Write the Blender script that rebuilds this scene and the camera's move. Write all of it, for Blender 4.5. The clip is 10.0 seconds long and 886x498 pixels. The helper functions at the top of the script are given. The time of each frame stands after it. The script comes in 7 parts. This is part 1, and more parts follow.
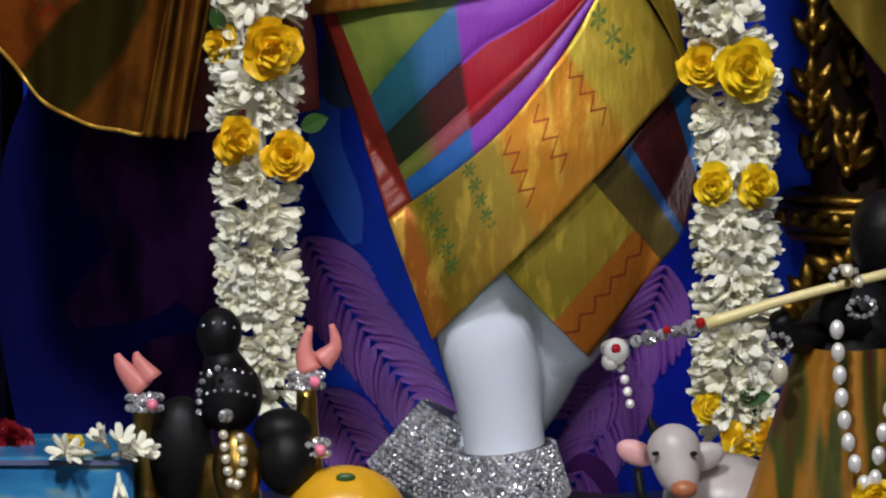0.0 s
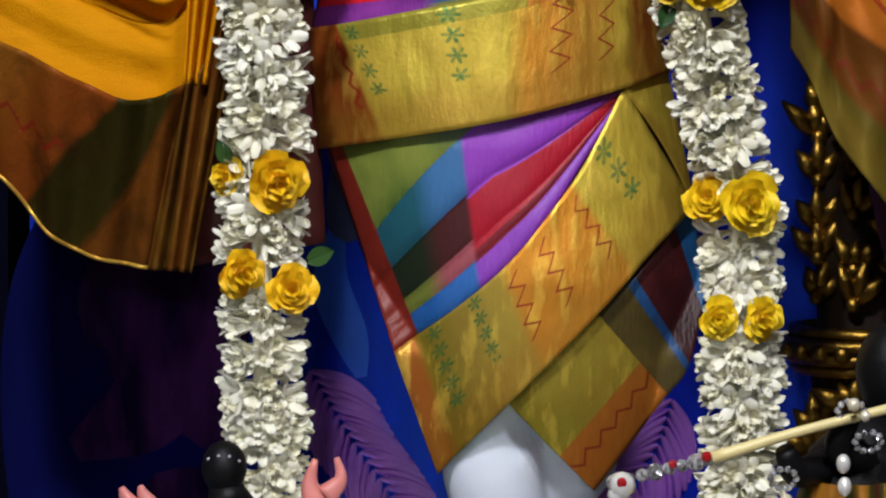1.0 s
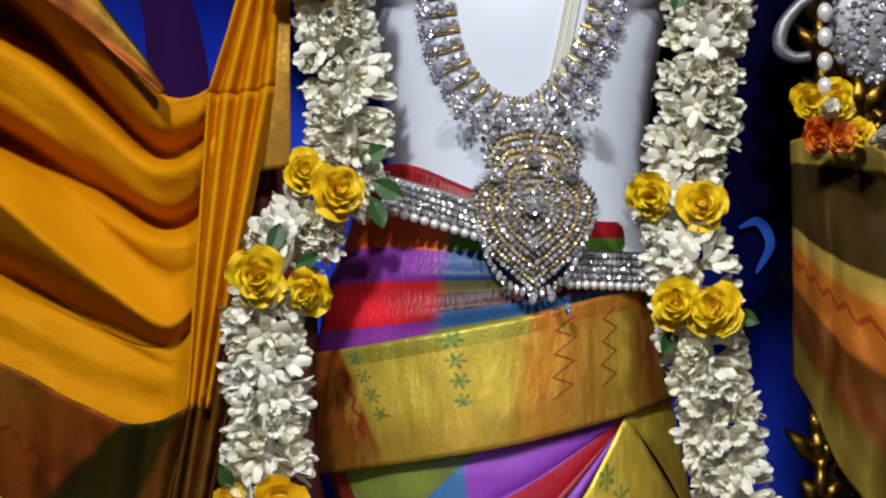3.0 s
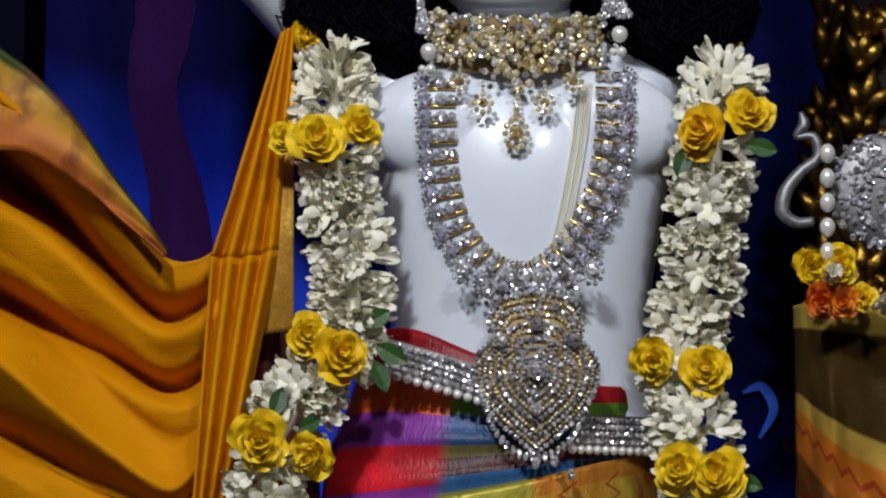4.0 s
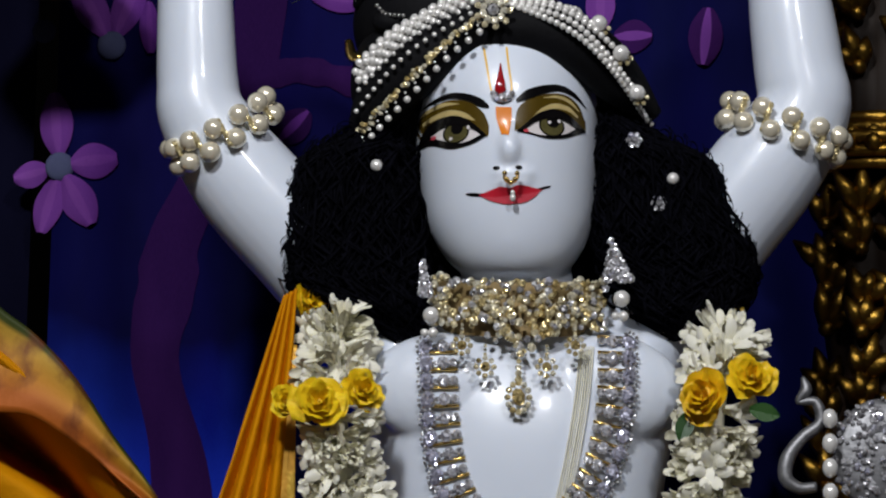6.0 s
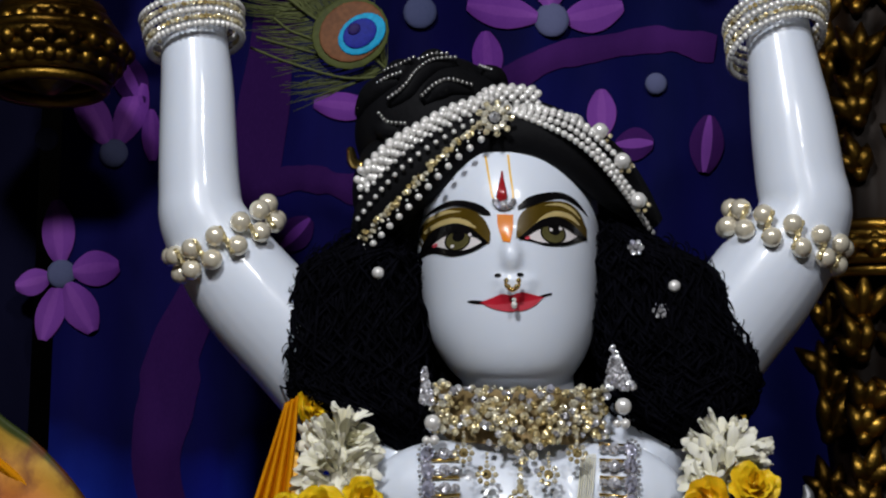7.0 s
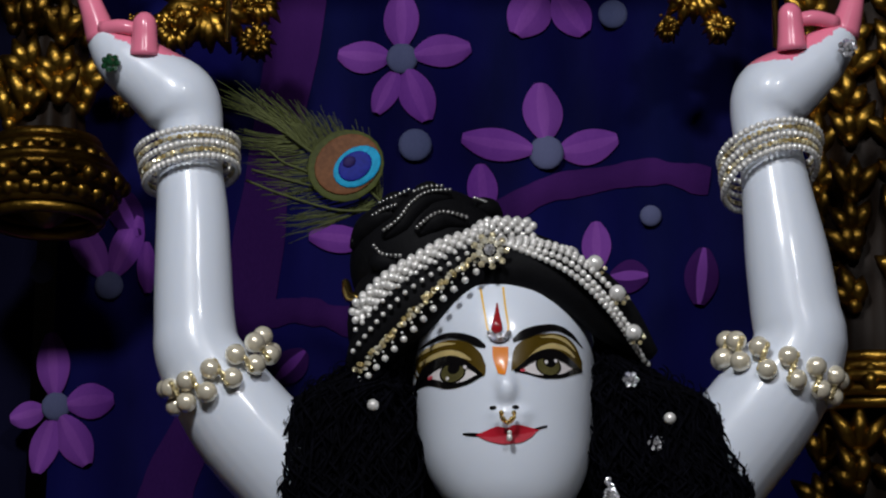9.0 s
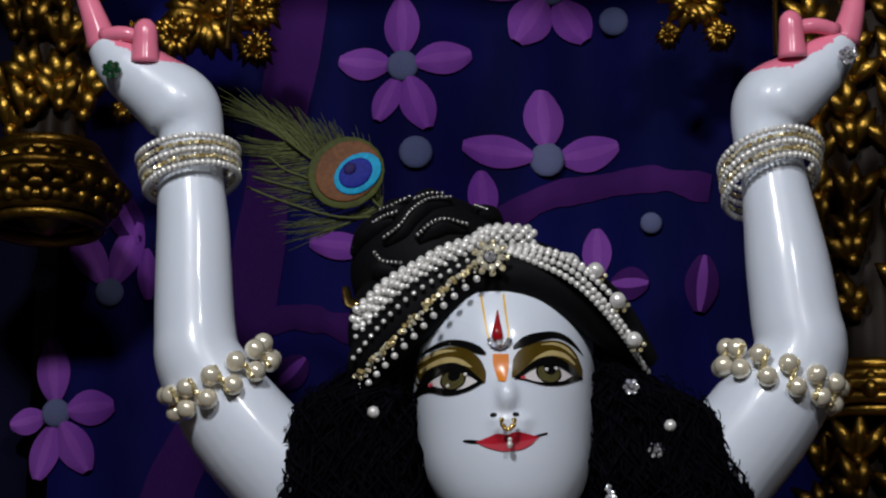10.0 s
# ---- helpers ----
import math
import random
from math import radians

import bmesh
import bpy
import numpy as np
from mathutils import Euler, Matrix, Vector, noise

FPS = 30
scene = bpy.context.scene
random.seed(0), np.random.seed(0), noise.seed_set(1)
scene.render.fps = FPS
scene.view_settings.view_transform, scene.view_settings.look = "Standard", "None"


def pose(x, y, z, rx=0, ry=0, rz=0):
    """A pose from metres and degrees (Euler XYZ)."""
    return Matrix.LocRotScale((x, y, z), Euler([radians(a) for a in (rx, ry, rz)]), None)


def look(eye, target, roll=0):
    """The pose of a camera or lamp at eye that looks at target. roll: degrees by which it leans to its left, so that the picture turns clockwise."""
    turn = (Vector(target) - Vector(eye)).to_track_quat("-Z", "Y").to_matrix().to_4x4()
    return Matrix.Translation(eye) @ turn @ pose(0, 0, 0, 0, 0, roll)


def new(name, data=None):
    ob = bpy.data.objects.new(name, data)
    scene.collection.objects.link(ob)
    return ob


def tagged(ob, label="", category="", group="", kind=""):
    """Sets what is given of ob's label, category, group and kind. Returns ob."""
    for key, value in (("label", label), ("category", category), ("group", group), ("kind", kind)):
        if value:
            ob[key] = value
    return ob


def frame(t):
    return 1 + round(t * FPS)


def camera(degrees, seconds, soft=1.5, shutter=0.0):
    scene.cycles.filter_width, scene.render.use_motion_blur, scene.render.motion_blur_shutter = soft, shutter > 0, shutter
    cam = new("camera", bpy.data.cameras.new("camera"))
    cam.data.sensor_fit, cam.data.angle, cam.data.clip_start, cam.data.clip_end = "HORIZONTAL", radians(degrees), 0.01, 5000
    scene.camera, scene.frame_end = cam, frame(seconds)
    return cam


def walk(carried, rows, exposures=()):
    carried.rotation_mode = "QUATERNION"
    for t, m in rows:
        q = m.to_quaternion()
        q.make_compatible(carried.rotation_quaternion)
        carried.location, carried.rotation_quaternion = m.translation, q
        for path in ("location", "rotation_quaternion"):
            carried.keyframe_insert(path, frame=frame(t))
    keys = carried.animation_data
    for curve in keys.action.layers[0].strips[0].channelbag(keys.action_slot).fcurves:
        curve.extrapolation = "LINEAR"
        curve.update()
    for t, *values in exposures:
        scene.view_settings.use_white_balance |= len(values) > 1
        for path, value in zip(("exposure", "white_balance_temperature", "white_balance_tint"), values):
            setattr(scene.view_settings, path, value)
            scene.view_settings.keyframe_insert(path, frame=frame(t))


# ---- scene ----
# The camera stands on one spot before the altar and tilts up along the figure.
cam = camera(16.52, 10.0, soft=2.2)
EYE = (0.0, -3.0, 1.5)
# seconds, degrees up, degrees to the left, lean to the left
TILTS = [
    (0, -6.000, -0.000, 0.000),
    (0.5, -4.425, 0.048, 0.119),
    (1, -3.498, 0.108, 0.067),
    (1.5, -2.438, 0.014, 0.104),
    (2, -0.999, 0.061, 0.187),
    (2.5, 0.660, 0.086, 0.290),
    (2.7, 1.478, 0.127, 0.329),
    (3.8, 5.091, 0.260, 0.557),
    (4, 5.691, 0.267, 0.557),
    (4.5, 7.367, 0.266, 0.643),
    (5, 8.809, 0.281, 0.688),
    (5.2, 9.350, 0.303, 0.716),
    (6.3, 11.137, 0.410, 0.830),
    (6.5, 11.576, 0.433, 0.874),
    (7, 12.654, 0.423, 0.789),
    (7.5, 13.614, 0.393, 0.720),
    (8, 14.122, 0.401, 0.758),
    (8.5, 14.484, 0.380, 0.852),
    (9, 15.138, 0.362, 0.734),
    (9.5, 15.579, 0.392, 0.804),
    (10, 15.270, 0.373, 0.799),
]
walk(cam, [(t, pose(*EYE, 90 + up, 0, left) @ pose(0, 0, 0, 0, 0, lean)) for t, up, left, lean in TILTS],
     [(0.0, -0.40), (1.0, -0.20), (2.5, -0.2), (4.0, -0.74), (5.0, -0.92), (6.5, -0.88), (7.5, -0.92), (9.0, -1.12), (10.0, -1.12)])

# ---- light: the hall's lamps over and before the altar, and an added fill ----
world = bpy.data.worlds.new("world")
scene.world = world
world.use_nodes = True
world.node_tree.nodes["Background"].inputs[0].default_value = (0.5, 0.6, 0.9, 1)
world.node_tree.nodes["Background"].inputs[1].default_value = 0.02


def area_lamp(name, eye, target, size, watts, colour):
    data = bpy.data.lights.new(name, "AREA")
    data.shape, data.size, data.energy, data.color = "DISK", size, watts, colour
    ob = new(name, data)
    ob.matrix_world = look(eye, target)
    return ob


area_lamp("spot_lamp_key", (-0.62, -2.65, 3.60), (0.05, 0, 1.5), 0.28, 108, (0.95, 0.97, 1.0))
area_lamp("spot_lamp_side", (0.68, -2.85, 3.45), (0.05, 0, 1.5), 0.22, 44, (0.97, 0.97, 1.0))

# unseen fill, added to lift the shadows low on the curtain
low_fill = area_lamp("spot_lamp_low", (-0.15, -3.2, 1.75), (0.03, 0.4, 1.02), 0.25, 0.36, (0.95, 0.97, 1.0))
low_fill.data.spread = radians(20)


# ---- materials ----
def shader(name, rough=0.5, metal=0.0, **inputs):
    m = bpy.data.materials.new(name)
    m.use_nodes = True
    b = m.node_tree.nodes["Principled BSDF"]
    b.inputs["Roughness"].default_value, b.inputs["Metallic"].default_value = rough, metal
    for key, value in inputs.items():
        b.inputs[key.replace("_", " ")].default_value = value
    return m, m.node_tree, b


def node(tree, kind, **values):
    n = tree.nodes.new(kind)
    for key, value in values.items():
        n.inputs[key.replace("_", " ")].default_value = value
    return n


def ramp(tree, fac, stops, constant=False):
    r = tree.nodes.new("ShaderNodeValToRGB")
    e = r.color_ramp.elements
    while len(e) < len(stops):
        e.new(0.5)
    for el, (p, c) in zip(e, stops):
        el.position, el.color = p, (*c, 1)
    if constant:
        r.color_ramp.interpolation = "CONSTANT"
    tree.links.new(fac, r.inputs[0])
    return r.outputs[0]


def grain(tree, scale, detail=4, coords="Object", stretch=(1, 1, 1)):
    tc = tree.nodes.new("ShaderNodeTexCoord")
    mp = tree.nodes.new("ShaderNodeMapping")
    mp.inputs["Scale"].default_value = stretch
    tree.links.new(tc.outputs[coords], mp.inputs[0])
    n = node(tree, "ShaderNodeTexNoise", Scale=scale, Detail=detail)
    tree.links.new(mp.outputs[0], n.inputs["Vector"])
    return n.outputs[0]


def bump(tree, b, height, strength=0.3, distance=0.002):
    n = node(tree, "ShaderNodeBump", Strength=strength, Distance=distance)
    tree.links.new(height, n.inputs["Height"])
    tree.links.new(n.outputs[0], b.inputs["Normal"])


def mix(tree, fac, a, b, mode="MIX"):
    n = tree.nodes.new("ShaderNodeMix")
    n.data_type, n.blend_type = "RGBA", mode
    for socket, value in ((n.inputs[0], fac), (n.inputs[6], a), (n.inputs[7], b)):
        if isinstance(value, (int, float)):
            socket.default_value = value
        elif isinstance(value, tuple):
            socket.default_value = (*value, 1)
        else:
            tree.links.new(value, socket)
    return n.outputs[2]


def math_node(tree, op, a, b=0.0, c=0.0):
    n = tree.nodes.new("ShaderNodeMath")
    n.operation = op
    for i, value in enumerate((a, b, c)):
        if isinstance(value, (int, float)):
            n.inputs[i].default_value = value
        else:
            tree.links.new(value, n.inputs[i])
    return n.outputs[0]


def uv_axes(tree):
    tc = tree.nodes.new("ShaderNodeTexCoord")
    sep = tree.nodes.new("ShaderNodeSeparateXYZ")
    tree.links.new(tc.outputs["UV"], sep.inputs[0])
    return sep.outputs[0], sep.outputs[1]


def plain(name, colour, rough=0.5, metal=0.0, vary=0.25, scale=40, relief=0.15, **inputs):
    """One colour with fine and coarse variation and a slight relief."""
    m, t, b = shader(name, rough, metal, **inputs)
    n1, n2 = grain(t, scale), grain(t, scale / 9, 2)
    dark = tuple(c * (1 - vary) for c in colour)
    light = tuple(min(1, c * (1 + vary)) for c in colour)
    col = mix(t, 0.5, ramp(t, n1, [(0.3, dark), (0.7, light)]), ramp(t, n2, [(0.3, dark), (0.7, light)]))
    t.links.new(col, b.inputs["Base Color"])
    if relief:
        bump(t, b, n1, relief, 0.001)
    return m


def piece_colour(name, stops, rough, **inputs):
    """A colour that differs from piece to piece."""
    m, t, b = shader(name, rough, **inputs)
    info = t.nodes.new("ShaderNodeObjectInfo")
    col = ramp(t, info.outputs["Random"], stops)
    n = grain(t, 60, 3)
    t.links.new(mix(t, math_node(t, "MULTIPLY", n, 0.5), col, tuple(c * 0.72 for c in stops[0][1])), b.inputs["Base Color"])
    bump(t, b, n, 0.25, 0.001)
    return m


MARBLE = plain("white_marble", (0.72, 0.77, 0.87), 0.36, vary=0.04, scale=9, relief=0.0,
               Coat_Weight=0.28, Coat_Roughness=0.12, Subsurface_Weight=0.2, Subsurface_Radius=(0.02, 0.018, 0.016))
PINK = plain("pink_paint", (0.86, 0.22, 0.34), 0.2, vary=0.12, scale=30, relief=0.0)
LIP = plain("red_paint", (0.50, 0.018, 0.035), 0.18, vary=0.15, scale=60, relief=0.0)
LIP_PINK = plain("rose_paint", (0.58, 0.06, 0.085), 0.18, vary=0.1, scale=60, relief=0.0)
INK = plain("black_paint", (0.004, 0.0035, 0.004), 0.16, vary=0.2, relief=0.0)
EYE_WHITE = plain("white_enamel", (0.76, 0.71, 0.71), 0.1, vary=0.05, relief=0.0)
IRIS = plain("olive_enamel", (0.085, 0.075, 0.028), 0.08, vary=0.4, scale=300, relief=0.0)
LID_GOLD = plain("gold_olive_paint", (0.085, 0.052, 0.004), 0.25, 0.1, vary=0.35, scale=60, relief=0.0)
LID_PALE = plain("pale_gold_paint", (0.72, 0.56, 0.24), 0.25, 0.3, vary=0.25, scale=60, relief=0.0)
ORANGE_PAINT = plain("orange_paint", (0.9, 0.26, 0.02), 0.25, vary=0.15, relief=0.0)
YELLOW_PAINT = plain("yellow_paint", (0.85, 0.5, 0.06), 0.3, vary=0.15, relief=0.0)
PEARL = plain("pearl", (0.88, 0.86, 0.83), 0.24, 0.35, vary=0.06, relief=0.0, Coat_Weight=0.6, Coat_Roughness=0.08)
CREAM_PEARL = plain("cream_pearl", (0.88, 0.80, 0.63), 0.22, 0.45, vary=0.08, relief=0.0, Coat_Weight=0.6, Coat_Roughness=0.08)
GOLD = plain("polished_gold", (0.83, 0.56, 0.17), 0.22, 1.0, vary=0.15, scale=120)
SILVER = plain("silver", (0.46, 0.45, 0.44), 0.38, 1.0, vary=0.2, scale=150)
BLACK_CLOTH = plain("black_velvet", (0.003, 0.003, 0.004), 0.7, vary=0.4, scale=200, relief=0.4, Specular_IOR_Level=0.12)
PETAL_WHITE = piece_colour("tuberose_petal", [(0, (0.88, 0.85, 0.70)), (0.6, (0.91, 0.89, 0.79)), (1, (0.84, 0.80, 0.62))], 0.55, Subsurface_Weight=0.2, Subsurface_Radius=(0.006, 0.006, 0.004))
PETAL_BUD = plain("tuberose_bud", (0.80, 0.77, 0.60), 0.5, vary=0.10, scale=45, relief=0.1, Subsurface_Weight=0.2, Subsurface_Radius=(0.006, 0.006, 0.004))
PETAL_YELLOW = piece_colour("rose_petal_yellow", [(0, (0.90, 0.60, 0.006)), (0.5, (0.92, 0.66, 0.01)), (1, (0.88, 0.50, 0.004))], 0.5, Subsurface_Weight=0.15, Subsurface_Radius=(0.008, 0.006, 0.002))
LEAF = piece_colour("leaf_green", [(0, (0.02, 0.07, 0.015)), (1, (0.05, 0.13, 0.03))], 0.4)
WALL_PAINT = plain("hall_wall_paint", (0.05, 0.045, 0.042), 0.8, vary=0.1, scale=4)
STONE = plain("altar_stone", (0.08, 0.072, 0.066), 0.3, vary=0.25, scale=8)


# ---- building helpers ----
def finish(name, bm, materials, parent=None, label="", smooth=True):
    me = bpy.data.meshes.new(name)
    bm.to_mesh(me)
    bm.free()
    for m in materials if isinstance(materials, (list, tuple)) else [materials]:
        me.materials.append(m)
    if smooth:
        me.polygons.foreach_set("use_smooth", [True] * len(me.polygons))
    ob = new(name, me)
    if parent is not None:
        ob.parent = parent
    if label:
        tagged(ob, label)
    return ob


def part(name, bm, material, parent, label="", smooth=True):
    return finish(name, bm, material, parent, label, smooth)


def share(name, mesh, parent, m):
    ob = new(name, mesh)
    ob.parent = parent
    ob.matrix_local = m
    return ob


def thing(name, label, category, group="", at=(0, 0, 0)):
    ob = new(name)
    ob.location = at
    ob.empty_display_size = 0.02
    return tagged(ob, label, category, group)


def smooth_path(points, n):
    """n points along a Catmull-Rom curve through the given ones (of any dimension)."""
    p = np.array(points, float)
    q = np.vstack([2 * p[0] - p[1], p, 2 * p[-1] - p[-2]])
    out = []
    for s in np.linspace(0, len(p) - 1, n):
        i = min(int(s), len(p) - 2)
        f = s - i
        a, b, c, d = q[i:i + 4]
        out.append(0.5 * (2 * b + (c - a) * f + (2 * a - 5 * b + 4 * c - d) * f * f + (3 * b - a - 3 * c + d) * f ** 3))
    return np.array(out)


def rings(bm, loops, close=True, caps=True, mat=0):
    """Skin rows of points; each row closes on itself where close."""
    rows = [[bm.verts.new(p) for p in loop] for loop in loops]
    for a, b in zip(rows, rows[1:]):
        n = len(a)
        for i in range(n if close else n - 1):
            j = (i + 1) % n
            bm.faces.new((a[i], a[j], b[j], b[i])).material_index = mat
    if close and caps:
        for loop in (rows[0][::-1], rows[-1]):
            bm.faces.new(loop).material_index = mat
    return rows


def tube(bm, points, sides=10, n=None, mat=0, flat=1.0):
    """A round limb along points (x, y, z, radius)."""
    p = smooth_path(points, n) if n else np.array(points, float)
    loops, side = [], None
    for i, row in enumerate(p):
        ahead = Vector(p[min(i + 1, len(p) - 1)][:3]) - Vector(p[max(i - 1, 0)][:3])
        ahead.normalize()
        if side is None:
            side = ahead.orthogonal().normalized()
            if abs(ahead.y) < 0.9:
                side = ahead.cross(Vector((0, 1, 0))).normalized()
        side = (side - ahead * side.dot(ahead)).normalized()
        up = ahead.cross(side)
        loops.append([Vector(row[:3]) + float(row[3]) * (math.cos(a) * side + flat * math.sin(a) * up) for a in np.linspace(0, 2 * math.pi, sides, endpoint=False)])
    rings(bm, loops, mat=mat)


def ball(bm, centre, radius, mat=0, u=8, v=6, turn=None):
    m = Matrix.Translation(centre)
    if turn is not None:
        m = m @ turn.to_4x4()
    r = radius if isinstance(radius, (tuple, list)) else (radius,) * 3
    got = bmesh.ops.create_uvsphere(bm, u_segments=u, v_segments=v, radius=1, matrix=m @ Matrix.Diagonal((*r, 1)))
    for vert in got["verts"]:
        for f in vert.link_faces:
            f.material_index = mat


def box(bm, low, high, mat=0):
    c = [(a + b) / 2 for a, b in zip(low, high)]
    s = [b - a for a, b in zip(low, high)]
    got = bmesh.ops.create_cube(bm, size=1, matrix=Matrix.Translation(c) @ Matrix.Diagonal((*s, 1)))
    for vert in got["verts"]:
        for f in vert.link_faces:
            f.material_index = mat


# ---- the hall and altar ----
def slab(name, low, high, material, label, category):
    bm = bmesh.new()
    box(bm, low, high)
    return tagged(finish(name, bm, material, smooth=False), label, category, kind="structure")


slab("floor", (-3, -5, -0.1), (3, 2, 0), STONE, "grey polished stone floor of the temple hall", "floor")
slab("wall_north", (-3, 1.5, 0), (3, 1.6, 4), WALL_PAINT, "plain wall behind the altar", "wall")
slab("wall_south", (-3, -5.1, 0), (3, -5, 4), WALL_PAINT, "plain hall wall facing the altar", "wall")
slab("wall_west", (-3.1, -5, 0), (-3, 1.6, 4), WALL_PAINT, "plain side wall of the hall", "wall")
slab("wall_east", (3, -5, 0), (3.1, 1.6, 4), WALL_PAINT, "plain side wall of the hall", "wall")
slab("ceiling", (-3, -5, 4), (3, 1.6, 4.1), WALL_PAINT, "plain hall ceiling", "ceiling")
slab("altar", (-1.4, -0.5, 0), (1.4, 0.8, 0.865), STONE, "stone altar platform that carries the figures", "altar")


# ---- the marble statue ----
def limb_ring(bm, rows):
    """A body of horizontal elliptical sections (x, y, z, half width, half depth)."""
    loops = []
    for x, y, z, rx, ry in smooth_path(rows, len(rows) * 6):
        loops.append([(x + rx * math.cos(a), y + ry * math.sin(a), z) for a in np.linspace(0, 2 * math.pi, 72, endpoint=False)])
    rings(bm, loops)


def r3(p, r):
    return (*p, r)


def build_statue():
    bm = bmesh.new()
    # torso: waist, ribs, chest, shoulders
    limb_ring(bm, [(0.055, 0.0, 1.40, 0.14, 0.10), (0.058, 0.0, 1.55, 0.150, 0.105), (0.060, 0, 1.66, 0.128, 0.092), (0.062, 0, 1.74, 0.128, 0.092), (0.062, 0, 1.84, 0.142, 0.098),
                   (0.062, 0.005, 1.90, 0.152, 0.098), (0.062, 0.01, 1.955, 0.150, 0.085), (0.062, 0.012, 1.99, 0.10, 0.06)])
    ball(bm, (0.140, -0.055, 1.915), (0.078, 0.034, 0.055), u=20, v=14)
    ball(bm, (-0.015, -0.055, 1.915), (0.078, 0.034, 0.055), u=20, v=14)
    # neck and head
    tube(bm, [(0.06, 0.0, 1.95, 0.064), (0.056, 0.002, 2.02, 0.056), (0.05, 0.0, 2.10, 0.056)], 24, 8)
    head = [(0.050, -0.034, 2.024, 0.020, 0.022), (0.050, -0.034, 2.030, 0.044, 0.044), (0.049, -0.029, 2.049, 0.065, 0.065), (0.047, -0.023, 2.083, 0.0815, 0.082), (0.045, -0.018, 2.130, 0.0885, 0.094),
            (0.043, -0.014, 2.175, 0.092, 0.100), (0.041, -0.010, 2.215, 0.0925, 0.102), (0.040, -0.004, 2.255, 0.086, 0.096), (0.040, 0.002, 2.29, 0.072, 0.080), (0.04, 0.006, 2.318, 0.044, 0.05)]
    limb_ring(bm, head)
    # nose, cheeks, chin, lips
    tube(bm, [(0.042, -0.101, 2.205, 0.007), (0.043, -0.105, 2.180, 0.0075), (0.044, -0.109, 2.155, 0.0095), (0.045, -0.112, 2.141, 0.0105), (0.045, -0.106, 2.130, 0.0085)], 14, 14)
    ball(bm, (0.044, -0.096, 2.150), (0.021, 0.012, 0.026), u=18, v=12)
    ball(bm, (0.034, -0.103, 2.134), (0.0085, 0.010, 0.0075), u=14, v=10)
    ball(bm, (0.055, -0.103, 2.135), (0.0085, 0.010, 0.0075), u=14, v=10)
    ball(bm, (0.048, -0.076, 2.064), (0.032, 0.023, 0.025), u=20, v=14)
    ball(bm, (0.048, -0.1065, 2.1185), (0.024, 0.009, 0.0065), u=18, v=10)
    ball(bm, (0.048, -0.1045, 2.1085), (0.021, 0.010, 0.0065), u=18, v=10)
    # arms: shoulder, elbow, wrist
    tube(bm, [(-0.03, 0.01, 1.92, 0.05), r3((-0.1024, 0.01, 2.0007), 0.054), r3((-0.16, 0, 2.067), 0.056), r3((-0.2176, -0.01, 2.1277), 0.054), r3((-0.26, -0.02, 2.1887), 0.045), r3((-0.2673, -0.02, 2.2235), 0.0415), r3((-0.2706, -0.02, 2.2762), 0.0395),
              r3((-0.2735, -0.02, 2.3374), 0.037), r3((-0.2781, -0.02, 2.3912), 0.0335), r3((-0.2789, -0.02, 2.4344), 0.034), r3((-0.2906, -0.022, 2.4591), 0.041), r3((-0.3202, -0.024, 2.4825), 0.036), r3((-0.3517, -0.026, 2.5059), 0.03), r3((-0.374, -0.028, 2.5295), 0.018)], 28, 60)
    tube(bm, [(0.15, 0.01, 1.92, 0.05), r3((0.2025, 0.01, 2.0051), 0.054), r3((0.2555, 0, 2.0844), 0.056), r3((0.3029, -0.01, 2.1465), 0.056), r3((0.3408, -0.02, 2.2057), 0.047), r3((0.3366, -0.02, 2.2436), 0.0455), r3((0.3292, -0.02, 2.3021), 0.043),
              r3((0.3224, -0.02, 2.35), 0.038), r3((0.3156, -0.02, 2.3977), 0.0335), r3((0.3078, -0.02, 2.4453), 0.034), r3((0.3161, -0.022, 2.4709), 0.041), r3((0.3446, -0.024, 2.4931), 0.035), r3((0.3709, -0.026, 2.5172), 0.028), r3((0.3909, -0.028, 2.5412), 0.018)], 28, 60)
    # legs: the standing one in front, the other crossed behind
    tube(bm, [(0.03, 0, 1.45, 0.08), r3((0.0345, -0.040, 1.1668), 0.047), r3((0.0430, -0.040, 1.1055), 0.0495), r3((0.0544, -0.032, 1.0434), 0.0435), r3((0.0607, -0.03, 0.9924), 0.040), r3((0.0636, -0.03, 0.9303), 0.042), r3((0.0644, -0.05, 0.9071), 0.034)], 28, 40)
    tube(bm, [(0.1, 0.02, 1.45, 0.08), r3((0.1249, -0.01, 1.1527), 0.05), r3((0.099, 0.01, 1.0824), 0.045), r3((0.0689, 0.04, 1.0208), 0.042), r3((0.0092, 0.05, 0.944), 0.038), r3((-0.0194, 0.03, 0.9015), 0.034)], 28, 40)
    ball(bm, (0.07, -0.1, 0.885), (0.04, 0.1, 0.025), u=20, v=12)
    me = bpy.data.meshes.new("rough")
    bm.to_mesh(me)
    bm.free()
    ob = new("rough", me)
    mod = ob.modifiers.new("remesh", "REMESH")
    mod.mode, mod.voxel_size, mod.use_smooth_shade = "VOXEL", 0.0028, True
    sm = ob.modifiers.new("smooth", "SMOOTH")
    sm.factor, sm.iterations = 0.5, 14
    out = bpy.data.meshes.new_from_object(ob.evaluated_get(bpy.context.evaluated_depsgraph_get()))
    bpy.data.objects.remove(ob)
    return out


from mathutils.bvhtree import BVHTree

_body = build_statue()
sbm = bmesh.new()
sbm.from_mesh(_body)
SKIN = BVHTree.FromBMesh(sbm)


